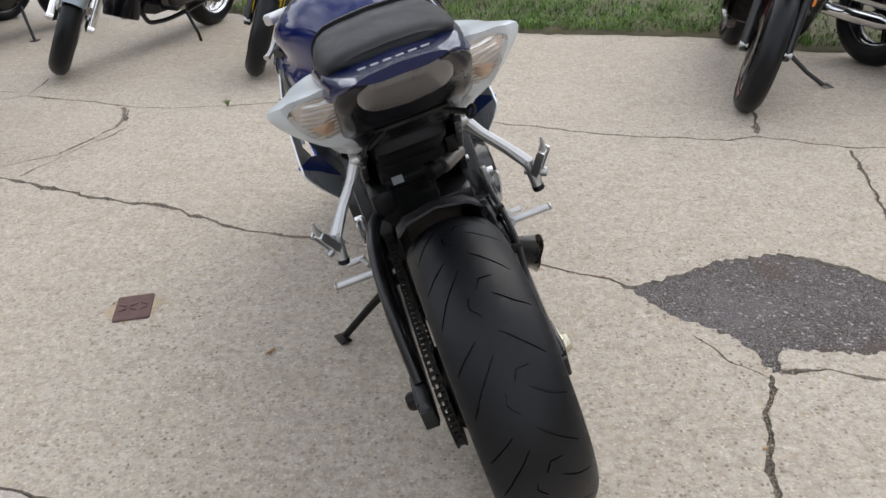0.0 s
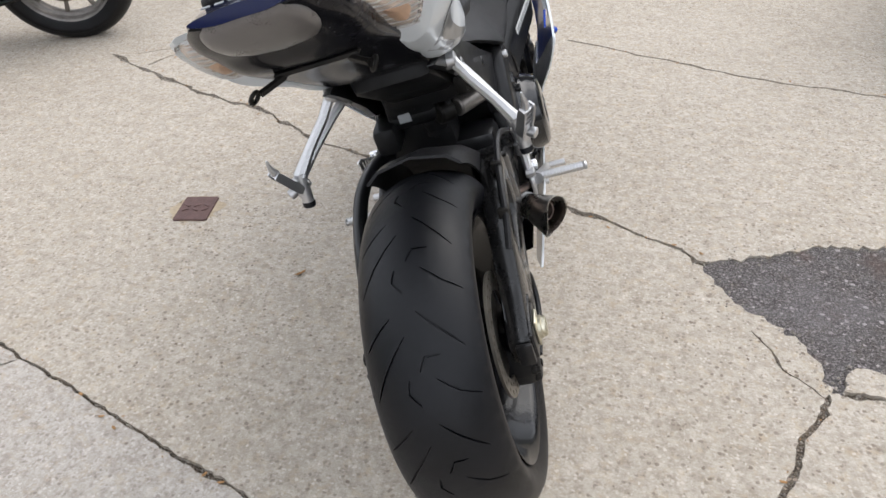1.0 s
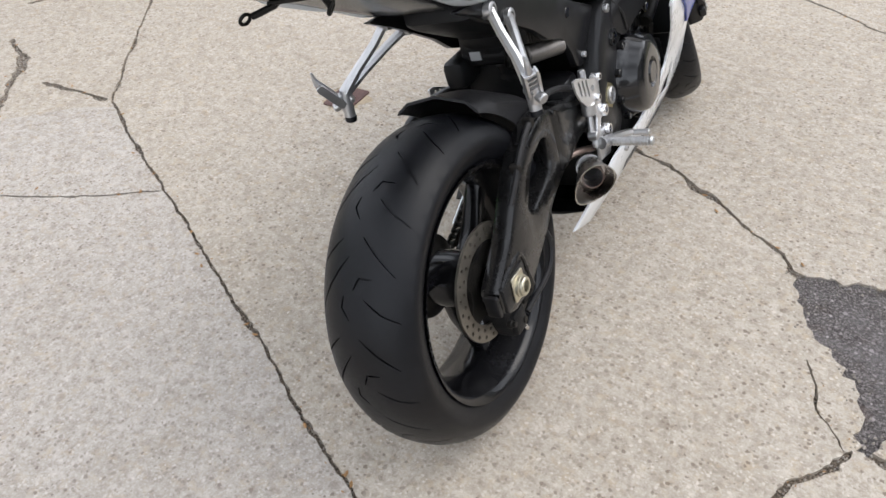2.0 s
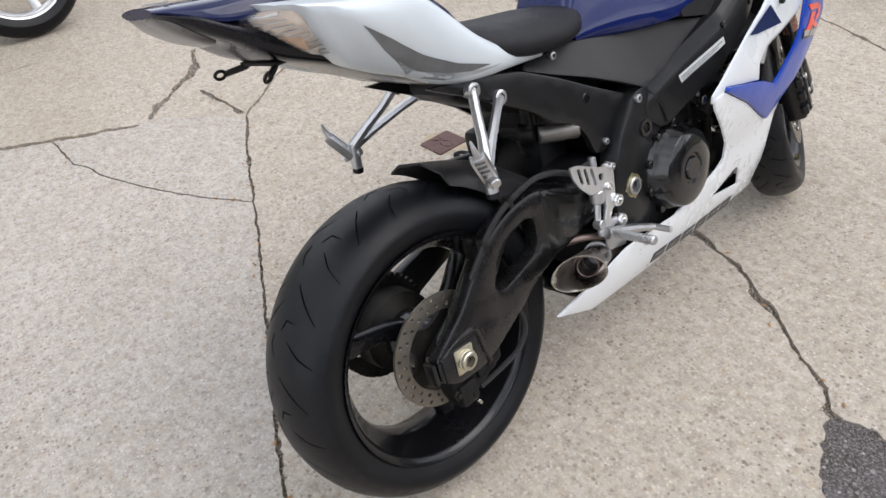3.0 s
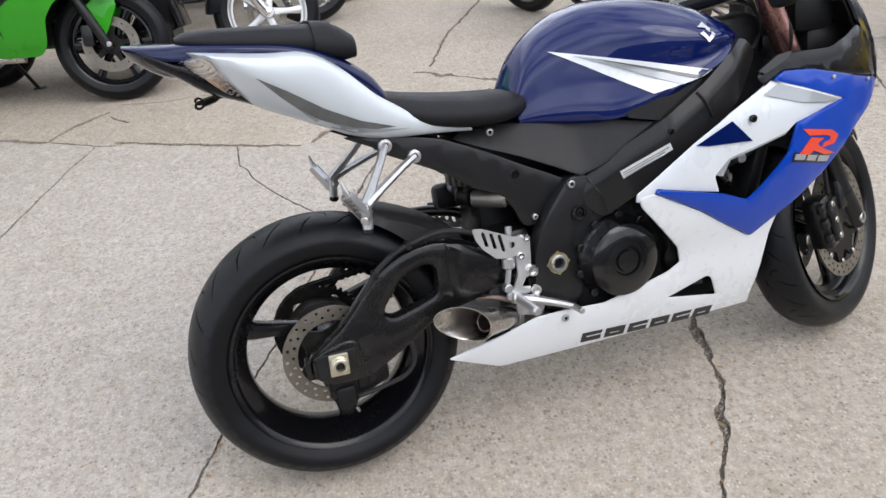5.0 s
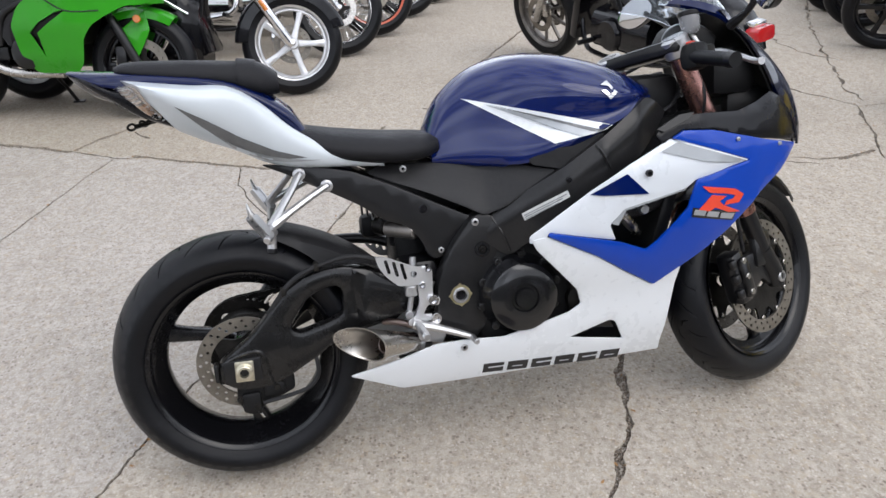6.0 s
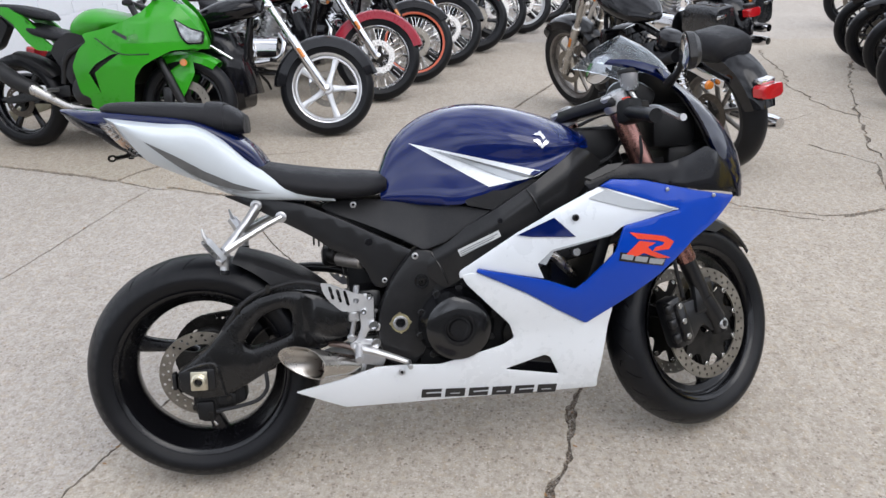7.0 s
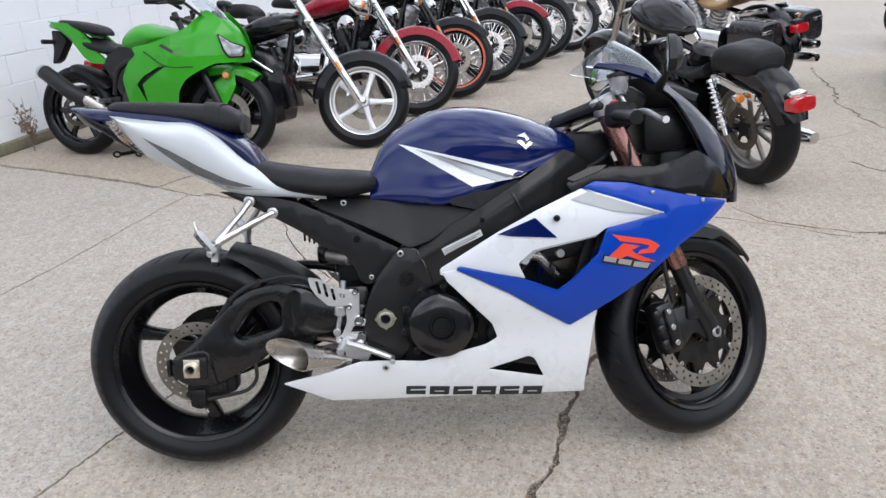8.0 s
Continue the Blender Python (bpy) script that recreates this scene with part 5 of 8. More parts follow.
def seats():
    rs = [[(x, y, z) for x, z in pts] for y, pts in (
        (0.150, [(0, 0.842), (0.05, 0.840), (0.075, 0.830), (0.05, 0.812), (0, 0.808)]),
        (0.200, [(0, 0.838), (0.085, 0.832), (0.118, 0.805), (0.09, 0.780), (0, 0.775)]),
        (0.280, [(0, 0.822), (0.10, 0.814), (0.136, 0.780), (0.11, 0.755), (0, 0.75)]),
        (0.380, [(0, 0.806), (0.098, 0.798), (0.137, 0.765), (0.11, 0.738), (0, 0.735)]),
        (0.460, [(0, 0.798), (0.085, 0.790), (0.120, 0.763), (0.10, 0.737), (0, 0.735)]),
        (0.508, [(0, 0.790), (0.06, 0.784), (0.088, 0.765), (0.07, 0.745), (0, 0.742)]),
    )]
    part("rider_seat", body(rs, 14, 30), VINYL, bike, "black vinyl rider seat", sharp=60)
    ps = [[(x, y, z) for x, z in pts] for y, pts in (
        (-0.168, [(0, 1.000), (0.045, 0.998), (0.062, 0.991), (0.04, 0.984), (0, 0.984)]),
        (-0.140, [(0, 1.008), (0.065, 1.003), (0.088, 0.987), (0.07, 0.974), (0, 0.974)]),
        (-0.040, [(0, 1.003), (0.076, 0.997), (0.100, 0.972), (0.08, 0.955), (0, 0.955)]),
        (0.080, [(0, 0.992), (0.076, 0.985), (0.100, 0.955), (0.08, 0.930), (0, 0.930)]),
        (0.130, [(0, 0.985), (0.072, 0.977), (0.096, 0.945), (0.08, 0.915), (0, 0.912)]),
        (0.166, [(0, 0.960), (0.055, 0.955), (0.075, 0.935), (0.06, 0.915), (0, 0.912)]),
    )]
    seat = part("passenger_seat", body(ps, 14, 30), VINYL, bike, "black vinyl passenger seat", sharp=60)
    strap = [[(x, y, z) for x, z in pts] for y, pts in (
        (0.082, [(0, 0.9975), (0.077, 0.990), (0.104, 0.955), (0.085, 0.928), (0, 0.925)]),
        (0.104, [(0, 0.995), (0.076, 0.987), (0.1025, 0.951), (0.085, 0.922), (0, 0.92)]),
        (0.122, [(0, 0.991), (0.0745, 0.983), (0.100, 0.947), (0.083, 0.916), (0, 0.914)]))]
    part("seat_strap", body(strap, 14, 6), VINYL, seat, "black grab strap", sharp=60)


seats()


def tail():
    top = [[(x, y, z) for x, z in pts] for y, pts in (
        (-0.262, [(0, 1.000), (0.04, 0.997), (0.055, 0.992), (0.03, 0.986), (0, 0.986)]),
        (-0.200, [(0, 0.994), (0.068, 0.988), (0.085, 0.974), (0.080, 0.960), (0, 0.958)]),
        (-0.100, [(0, 0.985), (0.085, 0.978), (0.102, 0.962), (0.090, 0.938), (0, 0.935)]),
        (0.060, [(0, 0.965), (0.090, 0.950), (0.112, 0.930), (0.07, 0.90), (0, 0.90)]),
        (0.170, [(0, 0.895), (0.080, 0.885), (0.098, 0.860), (0.07, 0.82), (0, 0.82)]),
        (0.215, [(0, 0.830), (0.075, 0.825), (0.092, 0.800), (0.07, 0.77), (0, 0.77)]),
    )]
    t = part("tail_cowl", body(top, 14, 30), NAVY_PART_DIMMED, bike, "dark blue tail cowl", sharp=50)
    for k in range(6):
        w, x = 0.010, -0.042 + k * 0.0155
        part("tail_lettering", moved(box((0, 0, 0), (w, 0.0038, 0.001)), pose(x, -0.232, 0.9985, 8, 0, 0)), PRINT, t)
    side = [
        [(0.083, -0.156, 0.966), (0.120, -0.134, 0.962), (0.160, -0.108, 0.950), (0.152, -0.086, 0.908), (0.128, -0.058, 0.864), (0.095, -0.052, 0.856), (0.080, -0.090, 0.900)],
        [(0.095, -0.090, 0.956), (0.150, -0.072, 0.950), (0.186, -0.064, 0.937), (0.172, -0.040, 0.895), (0.124, -0.008, 0.840), (0.085, 0.000, 0.830), (0.075, -0.050, 0.905)],
        [(0.098, -0.015, 0.944), (0.148, 0.000, 0.938), (0.168, 0.012, 0.923), (0.161, 0.030, 0.878), (0.122, 0.050, 0.815), (0.08, 0.055, 0.806), (0.07, 0.01, 0.89)],
        [(0.098, 0.055, 0.934), (0.138, 0.065, 0.930), (0.156, 0.075, 0.910), (0.150, 0.090, 0.850), (0.120, 0.105, 0.786), (0.08, 0.110, 0.776), (0.07, 0.08, 0.86)],
        [(0.098, 0.115, 0.898), (0.130, 0.122, 0.893), (0.147, 0.130, 0.868), (0.147, 0.145, 0.815), (0.125, 0.160, 0.764), (0.08, 0.160, 0.758), (0.07, 0.14, 0.82)],
        [(0.098, 0.185, 0.832), (0.128, 0.190, 0.828), (0.142, 0.195, 0.812), (0.142, 0.205, 0.783), (0.125, 0.215, 0.752), (0.08, 0.215, 0.748), (0.07, 0.20, 0.79)],
        [(0.092, 0.270, 0.782), (0.116, 0.270, 0.779), (0.124, 0.272, 0.770), (0.124, 0.275, 0.757), (0.112, 0.280, 0.743), (0.08, 0.280, 0.740), (0.075, 0.27, 0.76)],
        [(0.080, 0.372, 0.739), (0.090, 0.373, 0.738), (0.096, 0.374, 0.736), (0.096, 0.375, 0.732), (0.090, 0.376, 0.729), (0.082, 0.376, 0.729), (0.078, 0.374, 0.734)],
    ]

    def make():
        cl = [spline(s, 26, True) for s in side]
        cols = [spline([c[i] for c in cl], 34) for i in range(26)]
        return skin([[cols[i][k] for i in range(26)] for k in range(34)])
    bm = make()
    right = part("tail_side_panel", bm.copy(), PEARL, bike, "silver-white tail side panel", sharp=45)
    part("tail_side_panel", flipped(make()), PEARL, bike, "silver-white tail side panel", sharp=45)
    part("tail_stripe", decal(bm, [(-0.046, 0.908), (0.010, 0.873), (0.072, 0.830), (0.136, 0.796), (0.203, 0.773), (0.165, 0.774), (0.121, 0.785), (0.069, 0.806), (0.032, 0.829), (-0.004, 0.863)], 0.0016), GREYFADE, right, "dark grey tail stripe")
    part("stripe_fade", decal(bm, [(0.020, 0.841), (0.060, 0.811), (0.110, 0.789), (0.175, 0.772), (0.235, 0.764), (0.175, 0.766), (0.121, 0.773), (0.060, 0.799)], 0.0014), SILVER, right)
    bm.free()

    rim = [(0.080, -0.170, 0.957), (0.114, -0.152, 0.955), (0.152, -0.126, 0.947), (0.146, -0.106, 0.916), (0.126, -0.090, 0.886), (0.101, -0.094, 0.888), (0.084, -0.120, 0.914), (0.078, -0.145, 0.938)]
    out_way = np.array((0.72, -0.66, -0.20))
    mid = np.mean([np.array(p) for p in rim], axis=0)

    def inset(f, d, n=26):
        return [mid + (np.array(p) - mid) * f + out_way * d for p in spline(rim, n, True)]

    def lens():
        return skin([inset(1.0, -0.012), inset(1.0, 0.001), inset(0.9, 0.006), inset(0.5, 0.011), inset(0.08, 0.013)])

    def reflector():
        return skin([inset(0.8, -0.040), inset(0.96, -0.010), inset(0.6, -0.004), inset(0.1, 0.0)])

    def ribs():
        out = bmesh.new()
        for k in range(10):
            f = (k + 0.5) / 10
            p = np.array((0.079, -0.165, 0.957)) * (1 - f) + np.array((0.098, -0.074, 0.878)) * f
            q = np.array((0.130, -0.136, 0.953)) * (1 - f) + np.array((0.126, -0.074, 0.878)) * f
            q = q + np.array((0.016, 0.002, 0.0)) * math.sin(f * math.pi)
            d = q - p
            out = merge(out, tube([p + d * 0.05 + out_way * 0.0, p + d * 0.5 + out_way * 0.004, p + d * 0.95 + out_way * 0.0], 0.0016, 6))
        return out
    for make_l, make_r, make_b in ((lens, reflector, ribs), (lambda: flipped(lens()), lambda: flipped(reflector()), lambda: flipped(ribs()))):
        l = part("turn_signal", make_l(), LENS, bike, "clear turn signal with amber reflector")
        l.visible_shadow = False
        part("reflector", make_r(), LAMPSILVER, l, "silver reflector")
        sg = 1 if make_l is lens else -1
        glow = skin([[(sg * p[0], p[1], p[2]) for p in (mid + (np.array(q) - mid) * f + np.array((0.004, 0.014, -0.016)) + out_way * d for q in spline(rim, 16, True))] for f, d in ((0.32, -0.010), (0.32, 0.0), (0.08, 0.003))])
        part("amber_bulb", glow, AMBER, l, "amber bulb cover")
        part("lens_ribs", make_b(), ALU, l)
    under = [[(x, y, z) for x, z in pts] for y, pts in (
        (-0.258, [(0, 0.992), (0.048, 0.990), (0.056, 0.987), (0.03, 0.983), (0, 0.983)]),
        (-0.215, [(0, 0.980), (0.070, 0.976), (0.085, 0.966), (0.068, 0.952), (0, 0.950)]),
        (-0.175, [(0, 0.96), (0.078, 0.956), (0.091, 0.940), (0.074, 0.926), (0, 0.927)]),
        (-0.130, [(0, 0.95), (0.080, 0.945), (0.094, 0.916), (0.080, 0.893), (0, 0.888)]),
        (-0.050, [(0, 0.93), (0.085, 0.90), (0.100, 0.872), (0.085, 0.856), (0, 0.852)]),
        (0.060, [(0, 0.90), (0.09, 0.85), (0.102, 0.815), (0.08, 0.798), (0, 0.794)]),
        (0.160, [(0, 0.86), (0.085, 0.80), (0.096, 0.768), (0.08, 0.752), (0, 0.750)]),
        (0.300, [(0, 0.79), (0.07, 0.77), (0.090, 0.740), (0.07, 0.71), (0, 0.70)]),
    )]
    u = part("undertail", body(under, 14, 34), COWLBLACK, bike, "black undertail", sharp=45)
    lensb = [[(x, y, z) for x, z in pts] for y, pts in (
        (-0.260, [(0, 0.988), (0.030, 0.988), (0.042, 0.986), (0.03, 0.982), (0, 0.981)]),
        (-0.243, [(0, 0.982), (0.046, 0.980), (0.057, 0.974), (0.047, 0.964), (0, 0.962)]),
        (-0.218, [(0, 0.970), (0.048, 0.967), (0.060, 0.957), (0.048, 0.944), (0, 0.941)]),
        (-0.192, [(0, 0.955), (0.038, 0.952), (0.047, 0.943), (0.038, 0.931), (0, 0.927)]),
        (-0.178, [(0, 0.945), (0.016, 0.943), (0.020, 0.938), (0.016, 0.930), (0, 0.928)]),
    )]
    part("tail_light", body(lensb, 12, 14), SMOKE, u, "grey clear tail light lens", sharp=60)
    for sg in (1, -1):
        part("bracket_eye", moved(tube([(0, 0.008 * math.cos(q), 0.008 * math.sin(q)) for q in np.linspace(0, 6.283, 15)], 0.0028, 6), pose(sg * 0.076, -0.150, 0.872, 0, 35, 20 * sg)), GRIME, u)
    part("plate_bracket", merge(tube([(-0.070, -0.143, 0.872), (-0.045, -0.120, 0.876), (-0.030, -0.095, 0.890)], 0.005, 6), tube([(0.070, -0.143, 0.872), (0.045, -0.120, 0.876), (0.030, -0.095, 0.890)], 0.005, 6), box((0, -0.108, 0.880), (0.11, 0.030, 0.006), 0.002), box((0, -0.085, 0.885), (0.06, 0.05, 0.020), 0.006)), GRIME, u, "thin black plate bracket without a plate")
    for sg in (1, -1):
        part("strap_tab", moved(box((0, 0, 0), (0.012, 0.020, 0.003), 0.001), pose(sg * 0.103, -0.010, 0.9535, 0, sg * 8, 0)), RED, t, "small red strap tab")


tail()


def pegs():
    def arms():
        tip = (0.186, 0.106, 0.640)
        out = tube([(0.106, 0.181, 0.735), (0.128, 0.160, 0.705), (0.160, 0.132, 0.672), tip], [0.009, 0.0085, 0.009, 0.012], 8)
        out = merge(out, tube([(0.106, 0.238, 0.702), (0.130, 0.200, 0.686), (0.160, 0.150, 0.662), tip], [0.009, 0.0085, 0.009, 0.012], 8))
        for y, z in ((0.181, 0.735), (0.238, 0.702)):
            out = merge(out, moved(lathe([(0.095, 0.014), (0.112, 0.014), (0.114, 0.011), (0.114, 0.007), (0.108, 0.006), (0.108, 0.0001)], 16), Matrix.Translation((0, y, z))))
        return merge(out, rod((0.184, 0.107, 0.648), (0.190, 0.102, 0.592), 0.0105, 12))

    def peg():
        """A folded channel-shaped peg: a thin floor, two rails, cross teeth and a curved tip."""
        o, d = Vector((0.192, 0.103, 0.622)), Vector((0.020, -0.040, 0.066)).normalized()
        u, v = Vector((0.75, 0.60, 0.25)).normalized(), Vector((0.55, -0.45, -0.55)).normalized()
        u = (u - d * u.dot(d)).normalized()
        v = (v - d * v.dot(d) - u * v.dot(u)).normalized()
        out = bmesh.new()

        def bar(a, b, w, t, side=0.0, lift=0.0):
            rings = []
            for f in (0.0, 0.12, 0.88, 1.0):
                c = o + d * (a + (b - a) * f) + u * side + v * lift
                k = 0.75 if f in (0.0, 1.0) else 1.0
                rings.append([c + u * w * k * x + v * t * k * y for x, y in ((-1, -1), (1, -1), (1, 1), (-1, 1))])
            return skin(rings)
        out = merge(out, bar(0.0, 0.062, 0.011, 0.0025), bar(0.0, 0.064, 0.0022, 0.0075, 0.0105, 0.003), bar(0.0, 0.064, 0.0022, 0.0075, -0.0105, 0.003))
        for k in range(5):
            out = merge(out, bar(0.008 + k * 0.012, 0.012 + k * 0.012, 0.0095, 0.0055, 0.0, 0.002))
        out = merge(out, tube([o + d * 0.058, o + d * 0.072 - v * 0.002, o + d * 0.088 - v * 0.010], [0.007, 0.005, 0.002], 8, 8))
        return merge(out, rod((0.176, 0.112, 0.628), (0.212, 0.094, 0.616), 0.009, 10), rod((0.190, 0.104, 0.606), (0.196, 0.100, 0.640), 0.011, 10))

    def foot():
        return rod((0.189, 0.103, 0.596), (0.191, 0.101, 0.584), 0.0112, 12)
    for mk in (lambda f: f, lambda f: (lambda: flipped(f()))):
        b = part("passenger_peg_bracket", mk(arms)(), ALU, bike, "cast aluminium passenger peg bracket")
        part("folding_peg", mk(peg)(), ALU, b, "folded aluminium passenger peg")
        part("rubber_stop", mk(foot)(), RUBBER, b)


pegs()


def rider_controls():
    guard = [(0.321, 0.537), (0.344, 0.533), (0.409, 0.501), (0.428, 0.499), (0.424, 0.459), (0.396, 0.456), (0.367, 0.461), (0.340, 0.488), (0.326, 0.512)]
    slots = [[(0.339 + k * 0.018, 0.526 - k * 0.0065), (0.347 + k * 0.018, 0.526 - k * 0.0065), (0.354 + k * 0.018, 0.492 - k * 0.0095), (0.346 + k * 0.018, 0.492 - k * 0.0095)] for k in range(3)] + [[(0.398, 0.492), (0.413, 0.489), (0.412, 0.477), (0.399, 0.476)]]
    bracket = [(0.423, 0.500), (0.445, 0.497), (0.450, 0.486), (0.446, 0.427), (0.463, 0.417), (0.458, 0.399), (0.432, 0.404), (0.419, 0.383), (0.460, 0.378), (0.459, 0.363), (0.425, 0.365), (0.406, 0.357), (0.383, 0.359), (0.381, 0.374), (0.399, 0.382), (0.413, 0.414), (0.412, 0.451)]

    def hanger():
        return plate(bracket, 0.150, 0.159, (), 0.002, 0.006)

    def heel():
        return plate(guard, 0.158, 0.162, slots, 0, 0.006)

    def peg():
        prof = [(0.180, 0.010)]
        for k in range(14):
            prof += [(0.186 + 0.0068 * k, 0.0098), (0.1895 + 0.0068 * k, 0.0098), (0.190 + 0.0068 * k, 0.0080), (0.1925 + 0.0068 * k, 0.0080)]
        prof += [(0.284, 0.0100), (0.288, 0.0075), (0.288, 0.0001)]
        return moved(lathe(prof, 12), pose(-0.018, 0.402, 0.366))
    for right in (True, False):
        fx = (lambda f: f()) if right else (lambda f: flipped(f()))
        h = part("footrest_hanger", fx(hanger), BRIGHTALU, bike, "bare aluminium footrest hanger")
        part("heel_guard", fx(heel), BRIGHTALU, h, "slotted aluminium heel guard")
        part("footpeg", fx(peg), ALU, h, "ribbed aluminium footpeg")
        for y, z, q in ((0.444, 0.416, 1.0), (0.448, 0.370, 1.0), (0.439, 0.492, 0.6), (0.422, 0.455, 0.6)):
            part("hanger_bolt", fx(lambda: moved(lathe([(0.150, 0.0135 * q), (0.165, 0.0135 * q), (0.168, 0.0115 * q), (0.168, 0.0075 * q), (0.161, 0.007 * q), (0.161, 0.0001)], 16), Matrix.Translation((0, y, z)))), CHROME, h)
    part("brake_pedal", merge(tube([(0.166, 0.391, 0.367), (0.176, 0.448, 0.350), (0.182, 0.510, 0.325), (0.182, 0.528, 0.316)], [0.013, 0.010, 0.008, 0.007], 8, 14), rod((0.180, 0.524, 0.318), (0.222, 0.526, 0.318), 0.007, 8)), ALU, bike, "polished aluminium brake pedal")
    part("shift_lever", merge(tube([(-0.18, 0.45, 0.36), (-0.20, 0.55, 0.33)], 0.007, 8), rod((-0.19, 0.55, 0.33), (-0.24, 0.55, 0.33), 0.009, 8)), ALU, bike)
    part("master_cylinder", merge(rod((0.150, 0.398, 0.456), (0.150, 0.396, 0.430), 0.015, 14), rod((0.150, 0.397, 0.432), (0.152, 0.384, 0.378), 0.0065, 8), rod((0.145, 0.386, 0.388), (0.165, 0.386, 0.388), 0.010, 10), rod((0.142, 0.410, 0.52), (0.148, 0.400, 0.455), 0.008, 10)), ALU, bike, "small aluminium brake master cylinder")
    st = part("side_stand", tube([(-0.13, 0.50, 0.27), (-0.22, 0.535, 0.20), (-0.325, 0.575, 0.112)], [0.014, 0.011, 0.010], 10), GRIME, bike, "black side stand resting on the ground")
    part("stand_foot", moved(box((0, 0, 0), (0.032, 0.055, 0.007), 0.003), pose(-0.335, 0.578, 0.104, 0, 15.5, 20)), GRIME, st)


rider_controls()


def exhaust():
    """A short slash-cut silencer: a bell that opens outward and back, with a tube inside."""
    mouth, long, wide = Vector((0.196, 0.262, 0.348)), Vector((0.019, 0.058, -0.018)), Vector((0.010, 0.0, 0.0425))
    base = Vector((0.112, 0.430, 0.296))
    way = (mouth - base).normalized()
    u = (long - way * long.dot(way)).normalized()
    v = (wide - way * wide.dot(way)).normalized()
    outer, inner = [], []
    for f, r in ((0.0, 0.024), (0.30, 0.026), (0.55, 0.031), (0.80, 0.037), (1.0, None)):
        ring = []
        for k in range(40):
            c, s = math.cos(2 * math.pi * k / 40), math.sin(2 * math.pi * k / 40)
            lip = mouth + long * c + wide * s + Vector((-0.014, 0.012, -0.006)) * s * s
            neck = base.lerp(mouth, f) + (u * c + v * s) * (r or 0.04)
            ring.append(neck.lerp(lip, f ** 2.2))
        outer.append(ring)
        mid = sum(ring, Vector()) / 40
        inner.append([mid + (p - mid) * 0.95 for p in ring])
    can = part("silencer", skin(outer + inner[::-1], False), STEEL, bike, "brushed steel slash-cut exhaust")
    end = base.lerp(mouth, 0.66)
    part("inner_pipe", skin([[end - way * d + (u * math.cos(2 * math.pi * k / 24) + v * math.sin(2 * math.pi * k / 24)) * r for k in range(24)] for d, r in ((0.07, 0.0225), (0.0, 0.0225), (-0.001, 0.0210), (0.0, 0.0195), (0.07, 0.0195))], False), BRONZE, can, "heat-tinted inner pipe")
    # black stopper whose colour stands for the darkness down the pipe
    part("pipe_throat", tube([end - way * 0.05, end - way * 0.045], 0.0194, 16), GLOSSBLACK, can)
    part("bell_floor", skin([[base.lerp(mouth, 0.42) + (u * math.cos(2 * math.pi * k / 24) + v * math.sin(2 * math.pi * k / 24)) * r for k in range(24)] for r in (0.0275, 0.018)], False), HOTSTEEL, can)
    part("link_pipe", tube([base + way * 0.01, (0.095, 0.48, 0.275), (0.06, 0.56, 0.25), (0.04, 0.70, 0.23)], [0.0245, 0.024, 0.024, 0.024], 14, 16), HOTSTEEL, can)
    part("clamp", moved(lathe([(-0.006, 0.025), (-0.006, 0.0285), (0.006, 0.0285), (0.006, 0.025)], 24), Matrix.Translation(base + way * 0.035) @ way.to_track_quat("X", "Z").to_matrix().to_4x4()), ALU, can)
    part("heat_sleeve", tube([(0.10, 0.33, 0.362), (0.125, 0.37, 0.360), (0.14, 0.41, 0.345)], 0.008, 10, 10), BRONZE, can)
    part("exhaust_hanger", plate([(0.400, 0.352), (0.440, 0.350), (0.470, 0.325), (0.460, 0.305), (0.405, 0.318)], 0.148, 0.156, (), 0.002, 0.006), ALU, can)


exhaust()


